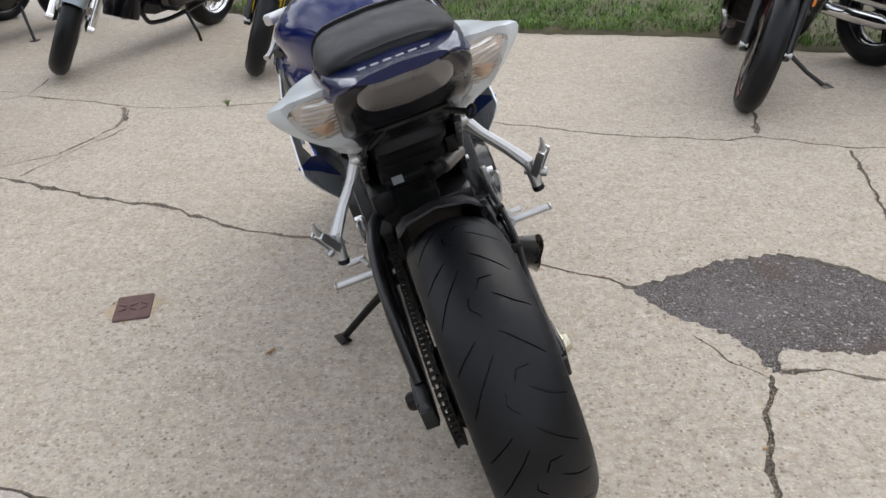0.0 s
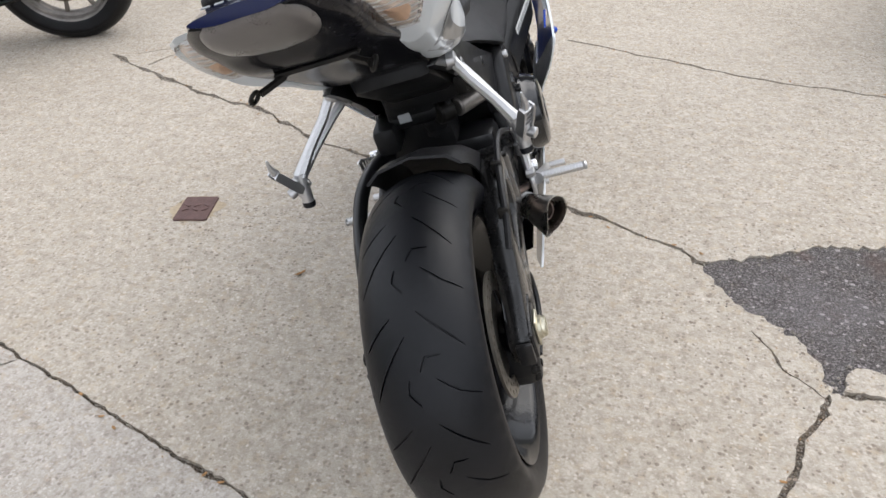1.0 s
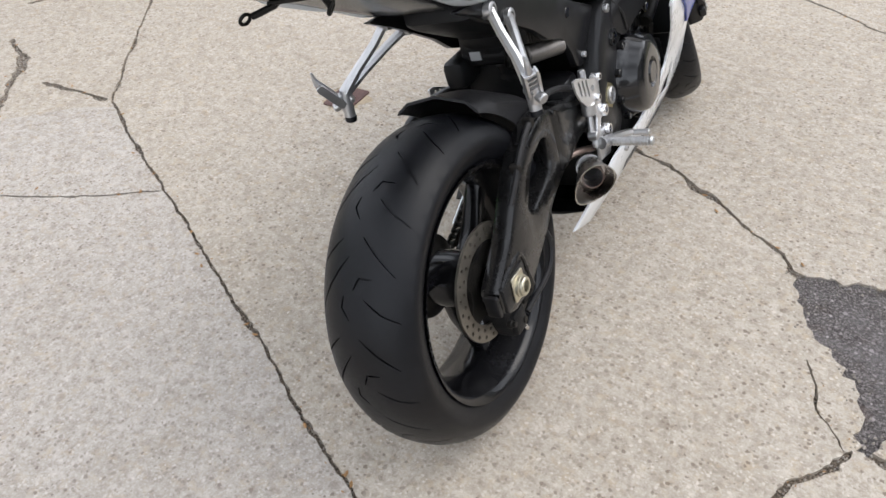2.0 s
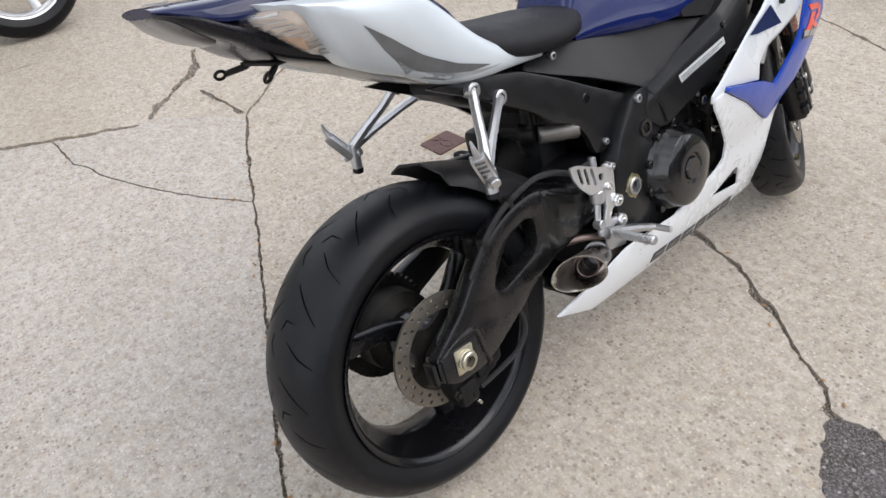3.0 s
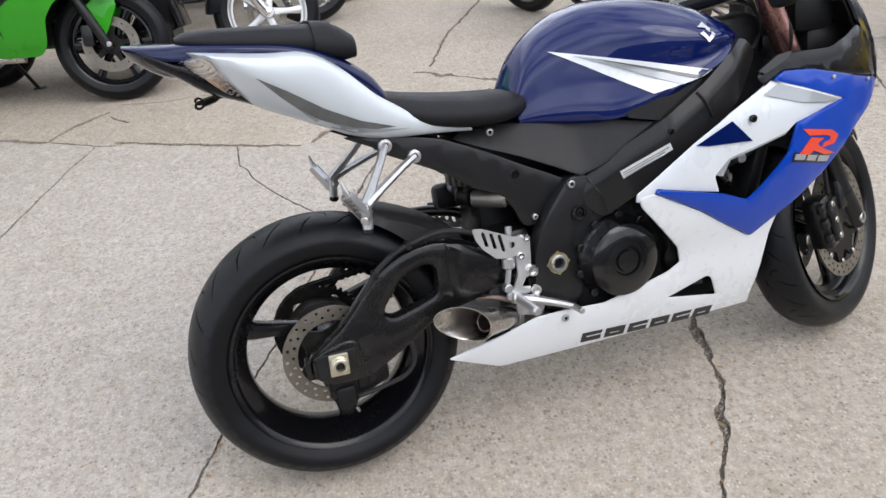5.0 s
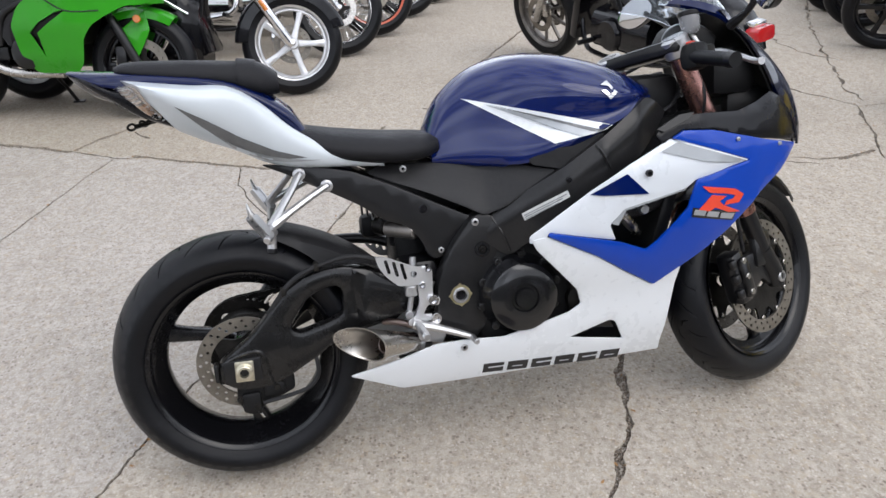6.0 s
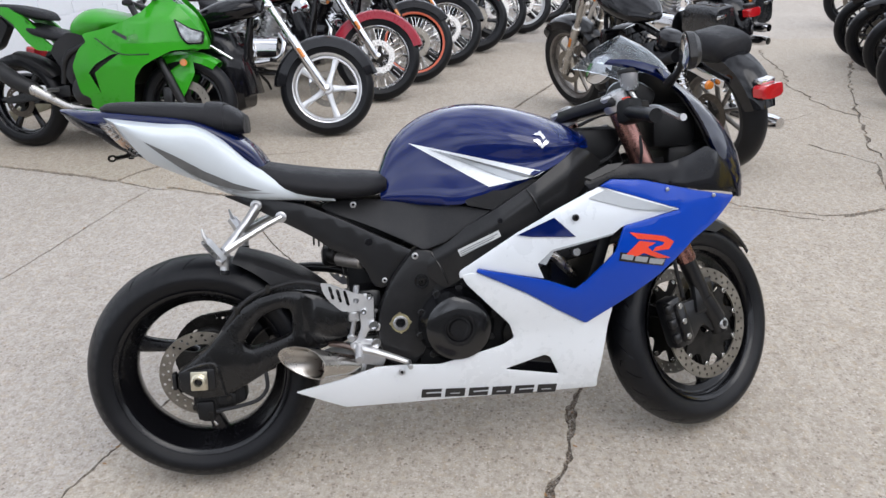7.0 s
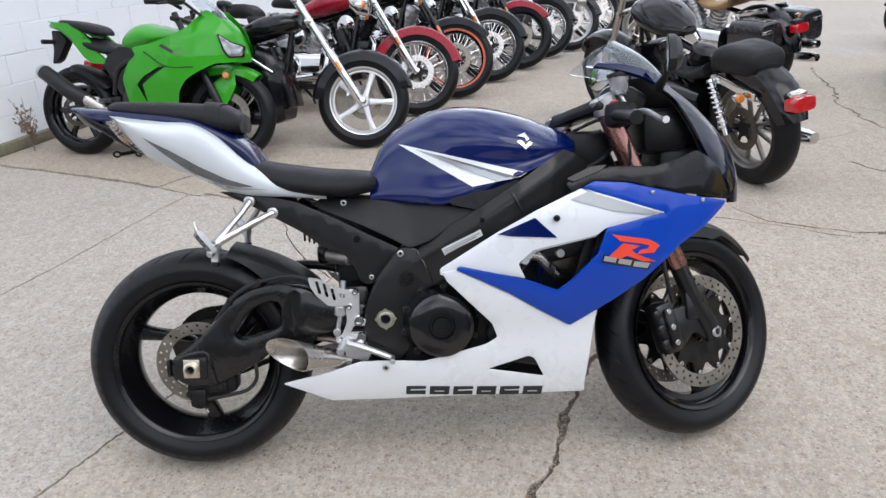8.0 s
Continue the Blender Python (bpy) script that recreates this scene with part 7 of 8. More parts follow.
def parked_wheel(root, name, at, R, half, bead, kind, rim_mat, discs=(1,), disc_r=0.14, stripe=None, old=False):
    """A wheel with its tyre and discs; kind: wire, or the number of cast spokes."""
    if kind == "wire":
        inner = [(half * 0.72, bead), (half * 0.74, bead + 0.006), (half * 0.60, bead - 0.004), (half * 0.45, bead - 0.012), (0, bead - 0.02)]
        rim = lathe(inner + [(-x, r) for x, r in reversed(inner[:-1])], 48)
        hub = lathe([(0.05, 0.012), (0.05, 0.045), (0.042, 0.05), (0.035, 0.03), (-0.035, 0.03), (-0.042, 0.05), (-0.05, 0.045), (-0.05, 0.012)], 24)
        w = part(name, rim, rim_mat, root, "", at)
        part("hub", hub, rim_mat, w)
        sp = part("spokes", wire_spokes(0.045, bead - 0.012, 0.042, 40), CHROME, w)
        sp["kind"] = "stuff"
    else:
        w = cast_wheel(root, name, rim_mesh(half * 0.74, bead, 0.042, 0.045, int(kind), 0.042 if kind < 7 else 0.020, 0.0, 0.012, 48, 0.022), rim_mat, "", at)
    part("tyre", round_tyre(R, half, bead), RUBBER, w, "black tyre")
    for s in discs:
        part("brake_disc", brake_disc(disc_r, disc_r * 0.66, 0.005, s * 0.062, 1, 20), OLDDISC if old else STEEL if rim_mat in (CHROME, ALU) else DISC, w)
        carrier = [((disc_r * (0.70 if i % 6 < 2 else 0.36)) * math.cos(i * math.pi / 15), (disc_r * (0.70 if i % 6 < 2 else 0.36)) * math.sin(i * math.pi / 15)) for i in range(30)]
        part("disc_carrier", plate(carrier, s * 0.060 - 0.002, s * 0.060 + 0.002), GRIME, w)
    if stripe is not None:
        for s in (1, -1):
            part("rim_stripe", lathe([(s * half * 0.80, bead - 0.004), (s * half * 0.86, bead + 0.004), (s * half * 0.88, bead + 0.014), (s * half * 0.80, bead + 0.012)], 48), stripe, w, "coloured rim stripe")
    return w


def arc_fender(R, half, a0, a1, flare=0.0, side=0.055, n=18):
    rings = []
    for i in range(n):
        f = i / (n - 1)
        a = radians(a0 + (a1 - a0) * f)
        rr = R + flare * (2 * f - 1) ** 2
        hw = half * (1 - 0.25 * abs(2 * f - 1) ** 3)
        ring = [(hw, rr - side), (hw * 0.99, rr - 0.02), (hw * 0.75, rr - 0.003), (0, rr + 0.008), (-hw * 0.75, rr - 0.003), (-hw * 0.99, rr - 0.02), (-hw, rr - side), (-hw + 0.004, rr - side), (-hw * 0.74, rr - 0.007), (0, rr + 0.004), (hw * 0.74, rr - 0.007), (hw - 0.004, rr - side)]
        rings.append([(x, r * math.cos(a), r * math.sin(a)) for x, r in ring])
    return skin(rings)


def cylinder_fins(base, top, r, count=7):
    """A finned engine cylinder."""
    b, t = Vector(base), Vector(top)
    d = (t - b)
    m = Matrix.Translation(b) @ d.to_track_quat("X", "Z").to_matrix().to_4x4()
    L = d.length
    prof = []
    for k in range(count):
        x = L * (k + 0.2) / count
        prof += [(x, r * 0.8), (x + 0.001, r), (x + L * 0.45 / count, r), (x + L * 0.5 / count, r * 0.8)]
    prof += [(L, r * 0.8), (L + 0.01, r * 0.92), (L + 0.05, r * 0.85), (L + 0.06, r * 0.5), (L + 0.06, 0.0001)]
    return moved(lathe(prof, 20), m)


def stand_pose(front, rear, lean):
    """The pose of a parked motorcycle from the plan places of its two tyres."""
    f, r = np.array(front), np.array(rear)
    d = f - r
    return pose(r[0], r[1], 0, 0, -lean, math.degrees(math.atan2(-d[0], d[1]))), float(np.hypot(*d))


def cruiser(front, rear, label, lean=9, steer=20, paint=GLOSSBLACK, fender=None, wheel="wire", rim=CHROME, leg=CHROME, stripe=None, seat=VINYL, R=0.32, fork_rake=33, engine=CHROME, discs=(1, -1), bags=False, springs=False, screen=False, two_up=True, full_fender=True, pipes=CHROME, sink=0.0, shroud=False, group="parked cruisers"):
    m, wb = stand_pose(front, rear, lean)
    root = thing("cruiser_motorcycle", m, label, "motorcycle", group)
    fender = fender or paint
    rw = parked_wheel(root, "rear_wheel", pose(0, 0, R - 0.004), R, 0.075, R - 0.105, 5 if wheel == "wire" else wheel, rim, (-1,), 0.118 if springs else 0.14, None, springs)
    rk = radians(fork_rake)
    ax = Vector((0, -math.sin(rk), math.cos(rk)))
    turn = Matrix.Translation((0, wb, R - 0.004)) @ Matrix.Rotation(radians(steer), 4, ax)
    parked_wheel(root, "front_wheel", turn, R, 0.056, R - 0.088, wheel, rim, discs, 0.128 if wheel == "wire" else 0.118, stripe)
    fk = part("fork", merge(*[box((0, 0, 0), (0.27, 0.05, 0.03), 0.01, Matrix.Translation(ax * l + Vector((0, -0.03, 0)))) for l in (0.60, 0.76)]), leg, root, "", turn)
    for s in (1, -1):
        o = Vector((s * 0.105, -0.02, 0))
        part("fork_leg", tube([o + ax * l for l in (-0.03, 0.0, 0.36, 0.37, 0.375, 0.80)], [0.018, 0.030, 0.031, 0.031, 0.022, 0.022], 16), leg, fk)
        part("reflector", rod(o + ax * 0.22 + Vector((s * 0.024, 0.0, 0)), o + ax * 0.29 + Vector((s * 0.024, 0, 0)), 0.014, 10), ORANGE, fk, "orange reflector")
        part("axle_cap", rod((s * 0.09, 0, 0), (s * 0.135, 0, 0), 0.018, 12), leg, fk)
    part("front_caliper", box((-0.085, -0.10, 0.06), (0.05, 0.06, 0.10), 0.014), leg, fk)
    part("front_fender", arc_fender(R + 0.028, 0.078, 18 if full_fender else 40, 178 if full_fender else 140, 0.006, 0.075), fender, root, "painted front fender", turn)
    hl = part("headlight", moved(lathe([(-0.12, 0.0001), (-0.115, 0.04), (-0.06, 0.085), (0.0, 0.095), (0.012, 0.098), (0.02, 0.090)], 28), turn @ pose(0, 0.02, 0.66, 0, 0, 90)), leg if leg is CHROME else GLOSSBLACK, root, "round headlight")
    part("headlight_lens", moved(lathe([(0.016, 0.09), (0.03, 0.06), (0.034, 0.0001)], 28), turn @ pose(0, 0.02, 0.66, 0, 0, 90)), LENS, hl)
    bars = part("handlebar", tube([(-0.40, -0.58, 0.80), (-0.30, -0.50, 0.83), (-0.12, -0.44, 0.80), (0, -0.42, 0.76), (0.12, -0.44, 0.80), (0.30, -0.50, 0.83), (0.40, -0.58, 0.80)], 0.0125, 10, 36), CHROME, root, "chrome handlebar", turn)
    for s in (1, -1):
        part("grip", rod((s * 0.30, -0.50, 0.83), (s * 0.41, -0.595, 0.797), 0.018, 12), RUBBER, bars)
        part("lever", tube([(s * 0.27, -0.45, 0.83), (s * 0.40, -0.53, 0.79)], 0.007, 6), CHROME, bars)
        part("clock_bowl", moved(lathe([(0, 0.0001), (0.0, 0.03), (0.04, 0.032), (0.05, 0.028), (0.05, 0.0001)], 16), pose(s * 0.045, -0.38, 0.80, 0, -60, 90)), CHROME, bars)
        mi = part("mirror", moved(lathe([(-0.015, 0.0001), (-0.012, 0.04), (0.0, 0.055), (0.006, 0.053)], 20), pose(s * 0.36, -0.47, 0.98, 0, 0, -90)), CHROME, bars)
        part("mirror_stem", tube([(s * 0.29, -0.48, 0.84), (s * 0.33, -0.45, 0.92), (s * 0.36, -0.46, 0.98)], 0.006, 6, 8), CHROME, bars)
        part("turn_signal", moved(lathe([(-0.045, 0.0001), (-0.04, 0.018), (-0.01, 0.028), (0.0, 0.028)], 16), turn @ pose(s * 0.17, 0.0, 0.60, 0, 0, 90)), leg, root)
        part("signal_lens", moved(lathe([(0, 0.027), (0.018, 0.020), (0.022, 0.0001)], 16), turn @ pose(s * 0.17, 0.0, 0.60, 0, 0, 90)), ORANGE, root, "orange signal lens")
        rs = part("rear_signal", moved(lathe([(-0.045, 0.0001), (-0.04, 0.016), (-0.01, 0.026), (0.0, 0.026)], 16), pose(s * (0.155 if springs else 0.135), -0.09 if springs else -0.26, 0.53 if springs else 0.60, 0, 0, -90)), CHROME, root)
        part("rear_signal_lens", moved(lathe([(0, 0.025), (0.018, 0.020), (0.022, 0.0001)], 16), pose(s * (0.155 if springs else 0.135), -0.09 if springs else -0.26, 0.53 if springs else 0.60, 0, 0, -90)), ORANGE, rs)
    g = wb / 1.62
    tank = body([[(x, (y + sink * 1.6) * g, z - sink) for x, z in pts] for y, pts in (
        (0.60, [(0, 0.80), (0.035, 0.79), (0.05, 0.77), (0.03, 0.75), (0, 0.75)]),
        (0.72, [(0, 0.86), (0.09, 0.84), (0.13, 0.79), (0.09, 0.74), (0, 0.74)]),
        (0.88, [(0, 0.925), (0.12, 0.90), (0.165, 0.83), (0.11, 0.76), (0, 0.76)]),
        (1.02, [(0, 0.945), (0.11, 0.92), (0.15, 0.86), (0.10, 0.80), (0, 0.80)]),
        (1.12, [(0, 0.93), (0.06, 0.91), (0.08, 0.88), (0.05, 0.84), (0, 0.84)]))], 14, 26)
    tk = part("fuel_tank", tank, paint, root, "painted teardrop tank", sharp=60)
    part("filler_cap", moved(lathe([(0, 0.035), (0.012, 0.035), (0.018, 0.028), (0.018, 0.0001)], 20), pose(0.05, (0.95 + sink * 1.6) * g, 0.930 - sink, 0, -84, 0)), CHROME, tk)
    low = 0.105 if springs else sink
    st = [(0.66, 0.70, 0.10, 0.05), (0.52, 0.68, 0.15, 0.06), (0.36, 0.69, 0.165, 0.07), (0.24, 0.735, 0.15, 0.09)]
    part("rider_seat", body([[(0, y * g, z - low + h * 0.4), (w * 0.75, y * g, z - low + h * 0.35), (w, y * g, z - low), (w * 0.8, y * g, z - low - h * 0.5), (0, y * g, z - low - h * 0.5)] for y, z, w, h in st], 10, 16), seat, root, "padded saddle", sharp=60)
    if two_up:
        part("passenger_seat", body([[(0, y * g, z - low + h * 0.5), (w * 0.75, y * g, z - low + h * 0.45), (w, y * g, z - low), (w * 0.8, y * g, z - low - h * 0.5), (0, y * g, z - low - h * 0.5)] for y, z, w, h in (((0.21, 0.75, 0.12, 0.06), (0.16, 0.795, 0.14, 0.13), (0.02, 0.80, 0.135, 0.14), (-0.09, 0.795, 0.12, 0.12), (-0.12, 0.79, 0.10, 0.09)) if springs else ((0.26, 0.77, 0.12, 0.08), (0.18, 0.80, 0.135, 0.11), (0.02, 0.80, 0.125, 0.10), (-0.10, 0.79, 0.10, 0.07), (-0.14, 0.78, 0.06, 0.03)))], 10, 18), seat, root, "padded pillion seat", sharp=60)
    part("rear_fender", moved(arc_fender(R + (0.032 if springs else 0.045), 0.092, 55, 164 if springs else 176, 0.006, 0.09), Matrix.Translation((0, 0, R))), paint, root, "painted rear fender")
    tl = part("tail_light", moved(body([[(0, y, 0.035), (w, y, 0.03), (w + 0.006, y, 0), (w, y, -0.03), (0, y, -0.035)] for y, w in ((-0.05, 0.045), (-0.035, 0.062), (0.02, 0.062))], 10, 8), pose(0, -0.335 if springs else -0.375, 0.515 if springs else 0.545, -8)), REDLENS, root, "red tail light")
    part("plate_lamp", box((0, -0.315 if springs else -0.355, 0.560 if springs else 0.595), (0.09, 0.06, 0.03), 0.01), CHROME if springs else PLASTIC, tl)
    for s in (1, -1):
        part("fender_strut", moved(box((0, 0, 0), (0.014, 0.36, 0.045), 0.005), pose(s * 0.112, 0.02, 0.565 if springs else 0.655, 10 if springs else -10)), CHROME, root)
        foot_y, foot_z, top_y, top_z = (0.035, R - 0.03, 0.185, 0.575) if springs else (0.06, R + 0.01, 0.19, 0.62)
        at = lambda f: (s * (0.136 - 0.010 * f), foot_y + (top_y - foot_y) * f, foot_z + (top_z - foot_z) * f)
        sh = part("rear_shock", tube([at(f) for f in (0.0, 0.30, 0.31, 0.94, 0.95, 1.0)], [0.015, 0.018, 0.013, 0.014, 0.026, 0.024], 12), CHROME, root, "chrome coil shock")
        coil = [(at(0.12 + 0.80 * f / 130)[0] + 0.025 * math.cos(f * 0.44), at(0.12 + 0.80 * f / 130)[1] + 0.025 * math.sin(f * 0.44), at(0.12 + 0.80 * f / 130)[2]) for f in range(131)]
        part("coil", tube(coil, 0.0062, 6), CHROME, sh)
    fr = part("frame", merge(*[tube([(s * 0.10, 0.0, R), (s * 0.11, 0.30 * g, 0.24), (s * 0.11, 0.85 * g, 0.20), (s * 0.09, 1.04 * g, 0.30), (0, 1.15 * g, 0.82)], 0.016, 8, 24) for s in (1, -1)], tube([(0, 0.25 * g, 0.62), (0, 0.70 * g, 0.70), (0, 1.16 * g, 0.84)], 0.022, 8, 12)), GLOSSBLACK, root, "black tubular frame")
    eng = part("engine_case", merge(moved(body([[(0, y, 0.13), (0.11, y, 0.11), (0.15, y, 0.0), (0.12, y, -0.10), (0, y, -0.12)] for y in (-0.26, -0.20, 0.0, 0.18, 0.24)], 12, 16), pose(0, 0.62 * g, 0.36))), engine, root, "engine case")
    for s in (1, -1):
        part("engine_cover", moved(lathe([(s * 0.12, 0.10), (s * 0.155, 0.098), (s * 0.172, 0.085), (s * 0.176, 0.05), (s * 0.172, 0.0001)], 28), pose(0, 0.60 * g if s > 0 else 0.68 * g, 0.36)), engine, eng, "round engine cover")
    for dy, a in ((-0.07, -24), (0.07, 24)):
        t = Vector((0, (0.64 + dy) * g, 0.42)) + Vector((0, math.sin(radians(a)), math.cos(radians(a)))) * 0.24
        part("cylinder", cylinder_fins((0, (0.64 + dy) * g, 0.42), t, 0.082), engine if engine is not CHROME else ALU, eng, "finned engine cylinder")
    part("air_cleaner", moved(lathe([(0.07, 0.05), (0.09, 0.085), (0.125, 0.085), (0.135, 0.07), (0.137, 0.0001)], 24), pose(0, 0.64 * g, 0.60)), GLOSSBLACK if springs else CHROME, eng, "round air cleaner")
    back = -0.20 if springs else -0.36
    for k, (y0, z0) in enumerate(((0.86, 0.50),) if springs else ((0.86, 0.50), (0.50, 0.50))):
        pipe = tube([(0.07, y0 * g, z0), (0.14, (y0 + 0.06) * g, z0 - 0.08), (0.17, (y0 - 0.02) * g, 0.30 + 0.06 * k), (0.175, 0.35 * g, 0.25 + 0.10 * k), (0.175, 0.20 * g, 0.25 + 0.10 * k)], 0.022, 12, 26)
        ex = part("exhaust_pipe", pipe, pipes, root, "chrome exhaust pipe" if pipes is CHROME else "black exhaust pipe")
        part("silencer", tube([(0.175, 0.22 * g, 0.25 + 0.10 * k), (0.176, 0.18 * g, 0.25 + 0.10 * k), (0.178, back, 0.265 + 0.11 * k), (0.178, back - 0.06, 0.27 + 0.11 * k)], [0.024, 0.038, 0.040, 0.030], 16), pipes, ex)
    part("side_stand", tube([(-0.12, 0.55 * g, 0.22), (-0.24, 0.60 * g, 0.10), (-0.27, 0.61 * g, 0.045 * max(lean, 1) / 9)], [0.012, 0.011, 0.010], 8), GLOSSBLACK, root)
    part("radiator", moved(box((0, 0, 0), (0.24, 0.07, 0.42), 0.012), pose(0, 1.07 * g, 0.46, 16)), GLOSSBLACK, root, "tall black radiator")
    for s in (1, -1):
        part("footpeg", rod((s * 0.13, 0.86 * g, 0.30), (s * 0.26, 0.86 * g, 0.31), 0.016, 10), RUBBER, root)
    if shroud:
        sd = part("lower_shroud", body([[(0, y * g, hi), (w * 0.8, y * g, hi - 0.01), (w, y * g, (hi + lo) / 2), (w * 0.85, y * g, lo + 0.02), (0, y * g, lo)] for y, hi, lo, w in ((0.40, 0.60, 0.24, 0.12), (0.48, 0.66, 0.18, 0.17), (0.75, 0.68, 0.15, 0.185), (1.00, 0.64, 0.15, 0.17), (1.10, 0.56, 0.18, 0.12))], 14, 20), GLOSSBLACK, root, "gloss black engine shroud", sharp=50)
        part("header_pipe", tube([(0.14, 0.88 * g, 0.52), (0.20, 0.94 * g, 0.44), (0.205, 0.90 * g, 0.32), (0.20, 0.76 * g, 0.25), (0.19, 0.50 * g, 0.24)], 0.021, 12, 24), CHROME, sd, "chrome header pipe")
        part("trim_cover", moved(body([[(0, y, 0.10), (0.03, y, 0.08), (0.045, y, 0.0), (0.03, y, -0.09), (0, y, -0.11)] for y in (-0.06, -0.045, 0.02, 0.05)], 10, 10), pose(0.175, 0.66 * g, 0.56, -18)), CHROME, sd, "chrome side trim")
        part("trim_bar", tube([(0.17, 0.72 * g, 0.66), (0.195, 0.90 * g, 0.60), (0.17, 1.06 * g, 0.50)], 0.012, 10, 14), CHROME, sd)
    if bags:
        for s in (1, -1):
            b = part("saddlebag", moved(body([[(0, y, h), (0.09, y, h - 0.01), (0.11, y, 0), (0.10, y, -h * 0.9), (0, y, -h)] for y, h in ((-0.30, 0.10), (-0.28, 0.14), (-0.10, 0.15), (0.06, 0.14), (0.09, 0.10))], 12, 18), pose(s * 0.22, -0.04, 0.505) @ Matrix.Diagonal((1, 0.92, 0.88, 1))), GREYPAINT, root, "hard side case", sharp=50)
            part("case_trim", box((s * 0.27, -0.318, 0.56), (0.10, 0.02, 0.025), 0.005), CHROME, b)
        part("luggage_rail", tube([(-0.14, -0.05, 0.86), (-0.13, -0.22, 0.92), (0.13, -0.22, 0.92), (0.14, -0.05, 0.86)], 0.010, 8, 20), CHROME, root)
    return root


def sport(front, rear, label, lean=10, steer=10, paint=GREEN, wheel=5, R=0.30, full=True, stripe=None, low_fender=True, stand=0.60, foot=-0.27, trail=0.0, group="parked sport motorcycles"):
    """A faired or bare sport motorcycle."""
    m, wb = stand_pose(front, rear, lean)
    g = wb / 1.40
    root = thing("sport_motorcycle", m, label, "motorcycle", group)
    parked_wheel(root, "rear_wheel", pose(0, 0, R - 0.004), R, 0.072, 0.218, wheel, GLOSSBLACK, (1,), 0.10, stripe, True)
    rk = radians(26)
    ax = Vector((0, -math.sin(rk), math.cos(rk)))
    turn = Matrix.Translation((0, wb - trail, R - 0.006)) @ Matrix.Rotation(radians(steer), 4, ax)
    parked_wheel(root, "front_wheel", turn, R - 0.002, 0.056, 0.218, wheel, GLOSSBLACK, (1,), 0.145, stripe)
    fk = part("fork", merge(*[box((0, 0, 0), (0.25, 0.06, 0.03), 0.01, Matrix.Translation(ax * l + Vector((0, -0.02, 0)))) for l in (0.45, 0.66)]), SATIN, root, "", turn)
    for s in (1, -1):
        o = Vector((s * 0.095, -0.012, 0))
        part("fork_leg", tube([o + ax * l for l in (-0.03, 0.0, 0.28, 0.29, 0.295, 0.70)], [0.018, 0.026, 0.027, 0.027, 0.020, 0.020], 14), SATIN, fk)
        part("handlebar", tube([(s * 0.08, -0.28, 0.66), (s * 0.20, -0.31, 0.68), (s * 0.33, -0.38, 0.66)], 0.012, 10, 10), SATIN, fk)
        part("grip", rod((s * 0.22, -0.322, 0.679), (s * 0.34, -0.386, 0.658), 0.017, 12), RUBBER, fk)
        part("lever", tube([(s * 0.20, -0.26, 0.68), (s * 0.32, -0.32, 0.65)], 0.007, 6), SATIN, fk)
        part("axle_cap", rod((s * 0.08, 0, 0), (s * 0.12, 0, 0), 0.014, 12), ALU, fk)
        part("side_reflector", rod((s * 0.110, 0.01, 0.25), (s * 0.124, 0.01, 0.25), 0.022, 16), ORANGE, fk, "round orange reflector")
    part("front_caliper", box((0.085, -0.10, 0.05), (0.05, 0.06, 0.11), 0.014), SATIN, fk)
    part("front_fender", arc_fender(R + (0.020 if low_fender else 0.16), 0.076, 52 if low_fender else 70, 124 if low_fender else 140, 0.010, 0.060), paint, root, "painted front fender", turn)
    if low_fender:
        part("fender_side", merge(*[plate([(-0.10, 0.19), (0.05, 0.30), (0.065, 0.19), (0.02, 0.10), (-0.02, 0.03), (-0.055, 0.04)], 0.078 if s > 0 else -0.083, 0.083 if s > 0 else -0.078, (), 0.001, 0.01) for s in (1, -1)]), paint, root, "", turn)
    if full:
        tank = [[(x, y * g, z) for x, z in pts] for y, pts in ((0.49, [(0, 0.79), (0.06, 0.785), (0.09, 0.765), (0.06, 0.72), (0, 0.72)]), (0.54, [(0, 0.885), (0.09, 0.865), (0.14, 0.80), (0.10, 0.72), (0, 0.72)]), (0.66, [(0, 0.935), (0.11, 0.915), (0.18, 0.84), (0.13, 0.74), (0, 0.74)]), (0.82, [(0, 0.908), (0.12, 0.895), (0.20, 0.835), (0.13, 0.76), (0, 0.76)]), (0.98, [(0, 0.872), (0.10, 0.865), (0.15, 0.83), (0.08, 0.80), (0, 0.80)]))]
        part("fuel_tank", body(tank, 14, 24), paint, root, "painted tank", sharp=60)

        def side_x(y, z):
            w = np.interp(z, [0.20, 0.35, 0.55, 0.72, 0.85, 0.98], [0.15, 0.22, 0.265, 0.265, 0.235, 0.15])
            return float(w * np.interp(y / g, [0.5, 0.75, 1.0, 1.15, 1.30, 1.42], [0.86, 1.0, 0.97, 0.86, 0.60, 0.25]))
        panel = [(0.69, 0.757), (0.83, 0.785), (0.98, 0.835), (1.09, 0.90), (1.17, 1.005), (1.21, 1.025), (1.29, 0.965), (1.38, 0.86), (1.43, 0.76), (1.42, 0.685), (1.36, 0.655), (1.28, 0.655), (1.187, 0.603), (1.094, 0.543), (1.03, 0.462), (0.995, 0.33), (0.93, 0.27), (0.67, 0.27), (0.60, 0.38), (0.592, 0.536), (0.661, 0.658), (0.74, 0.71)]
        panel = [(y * g, z) for y, z in panel]
        vent = [(y * g, z) for y, z in ((0.965, 0.636), (0.895, 0.622), (0.785, 0.561), (0.712, 0.498), (0.742, 0.429), (0.770, 0.365), (0.762, 0.499), (0.846, 0.558))]
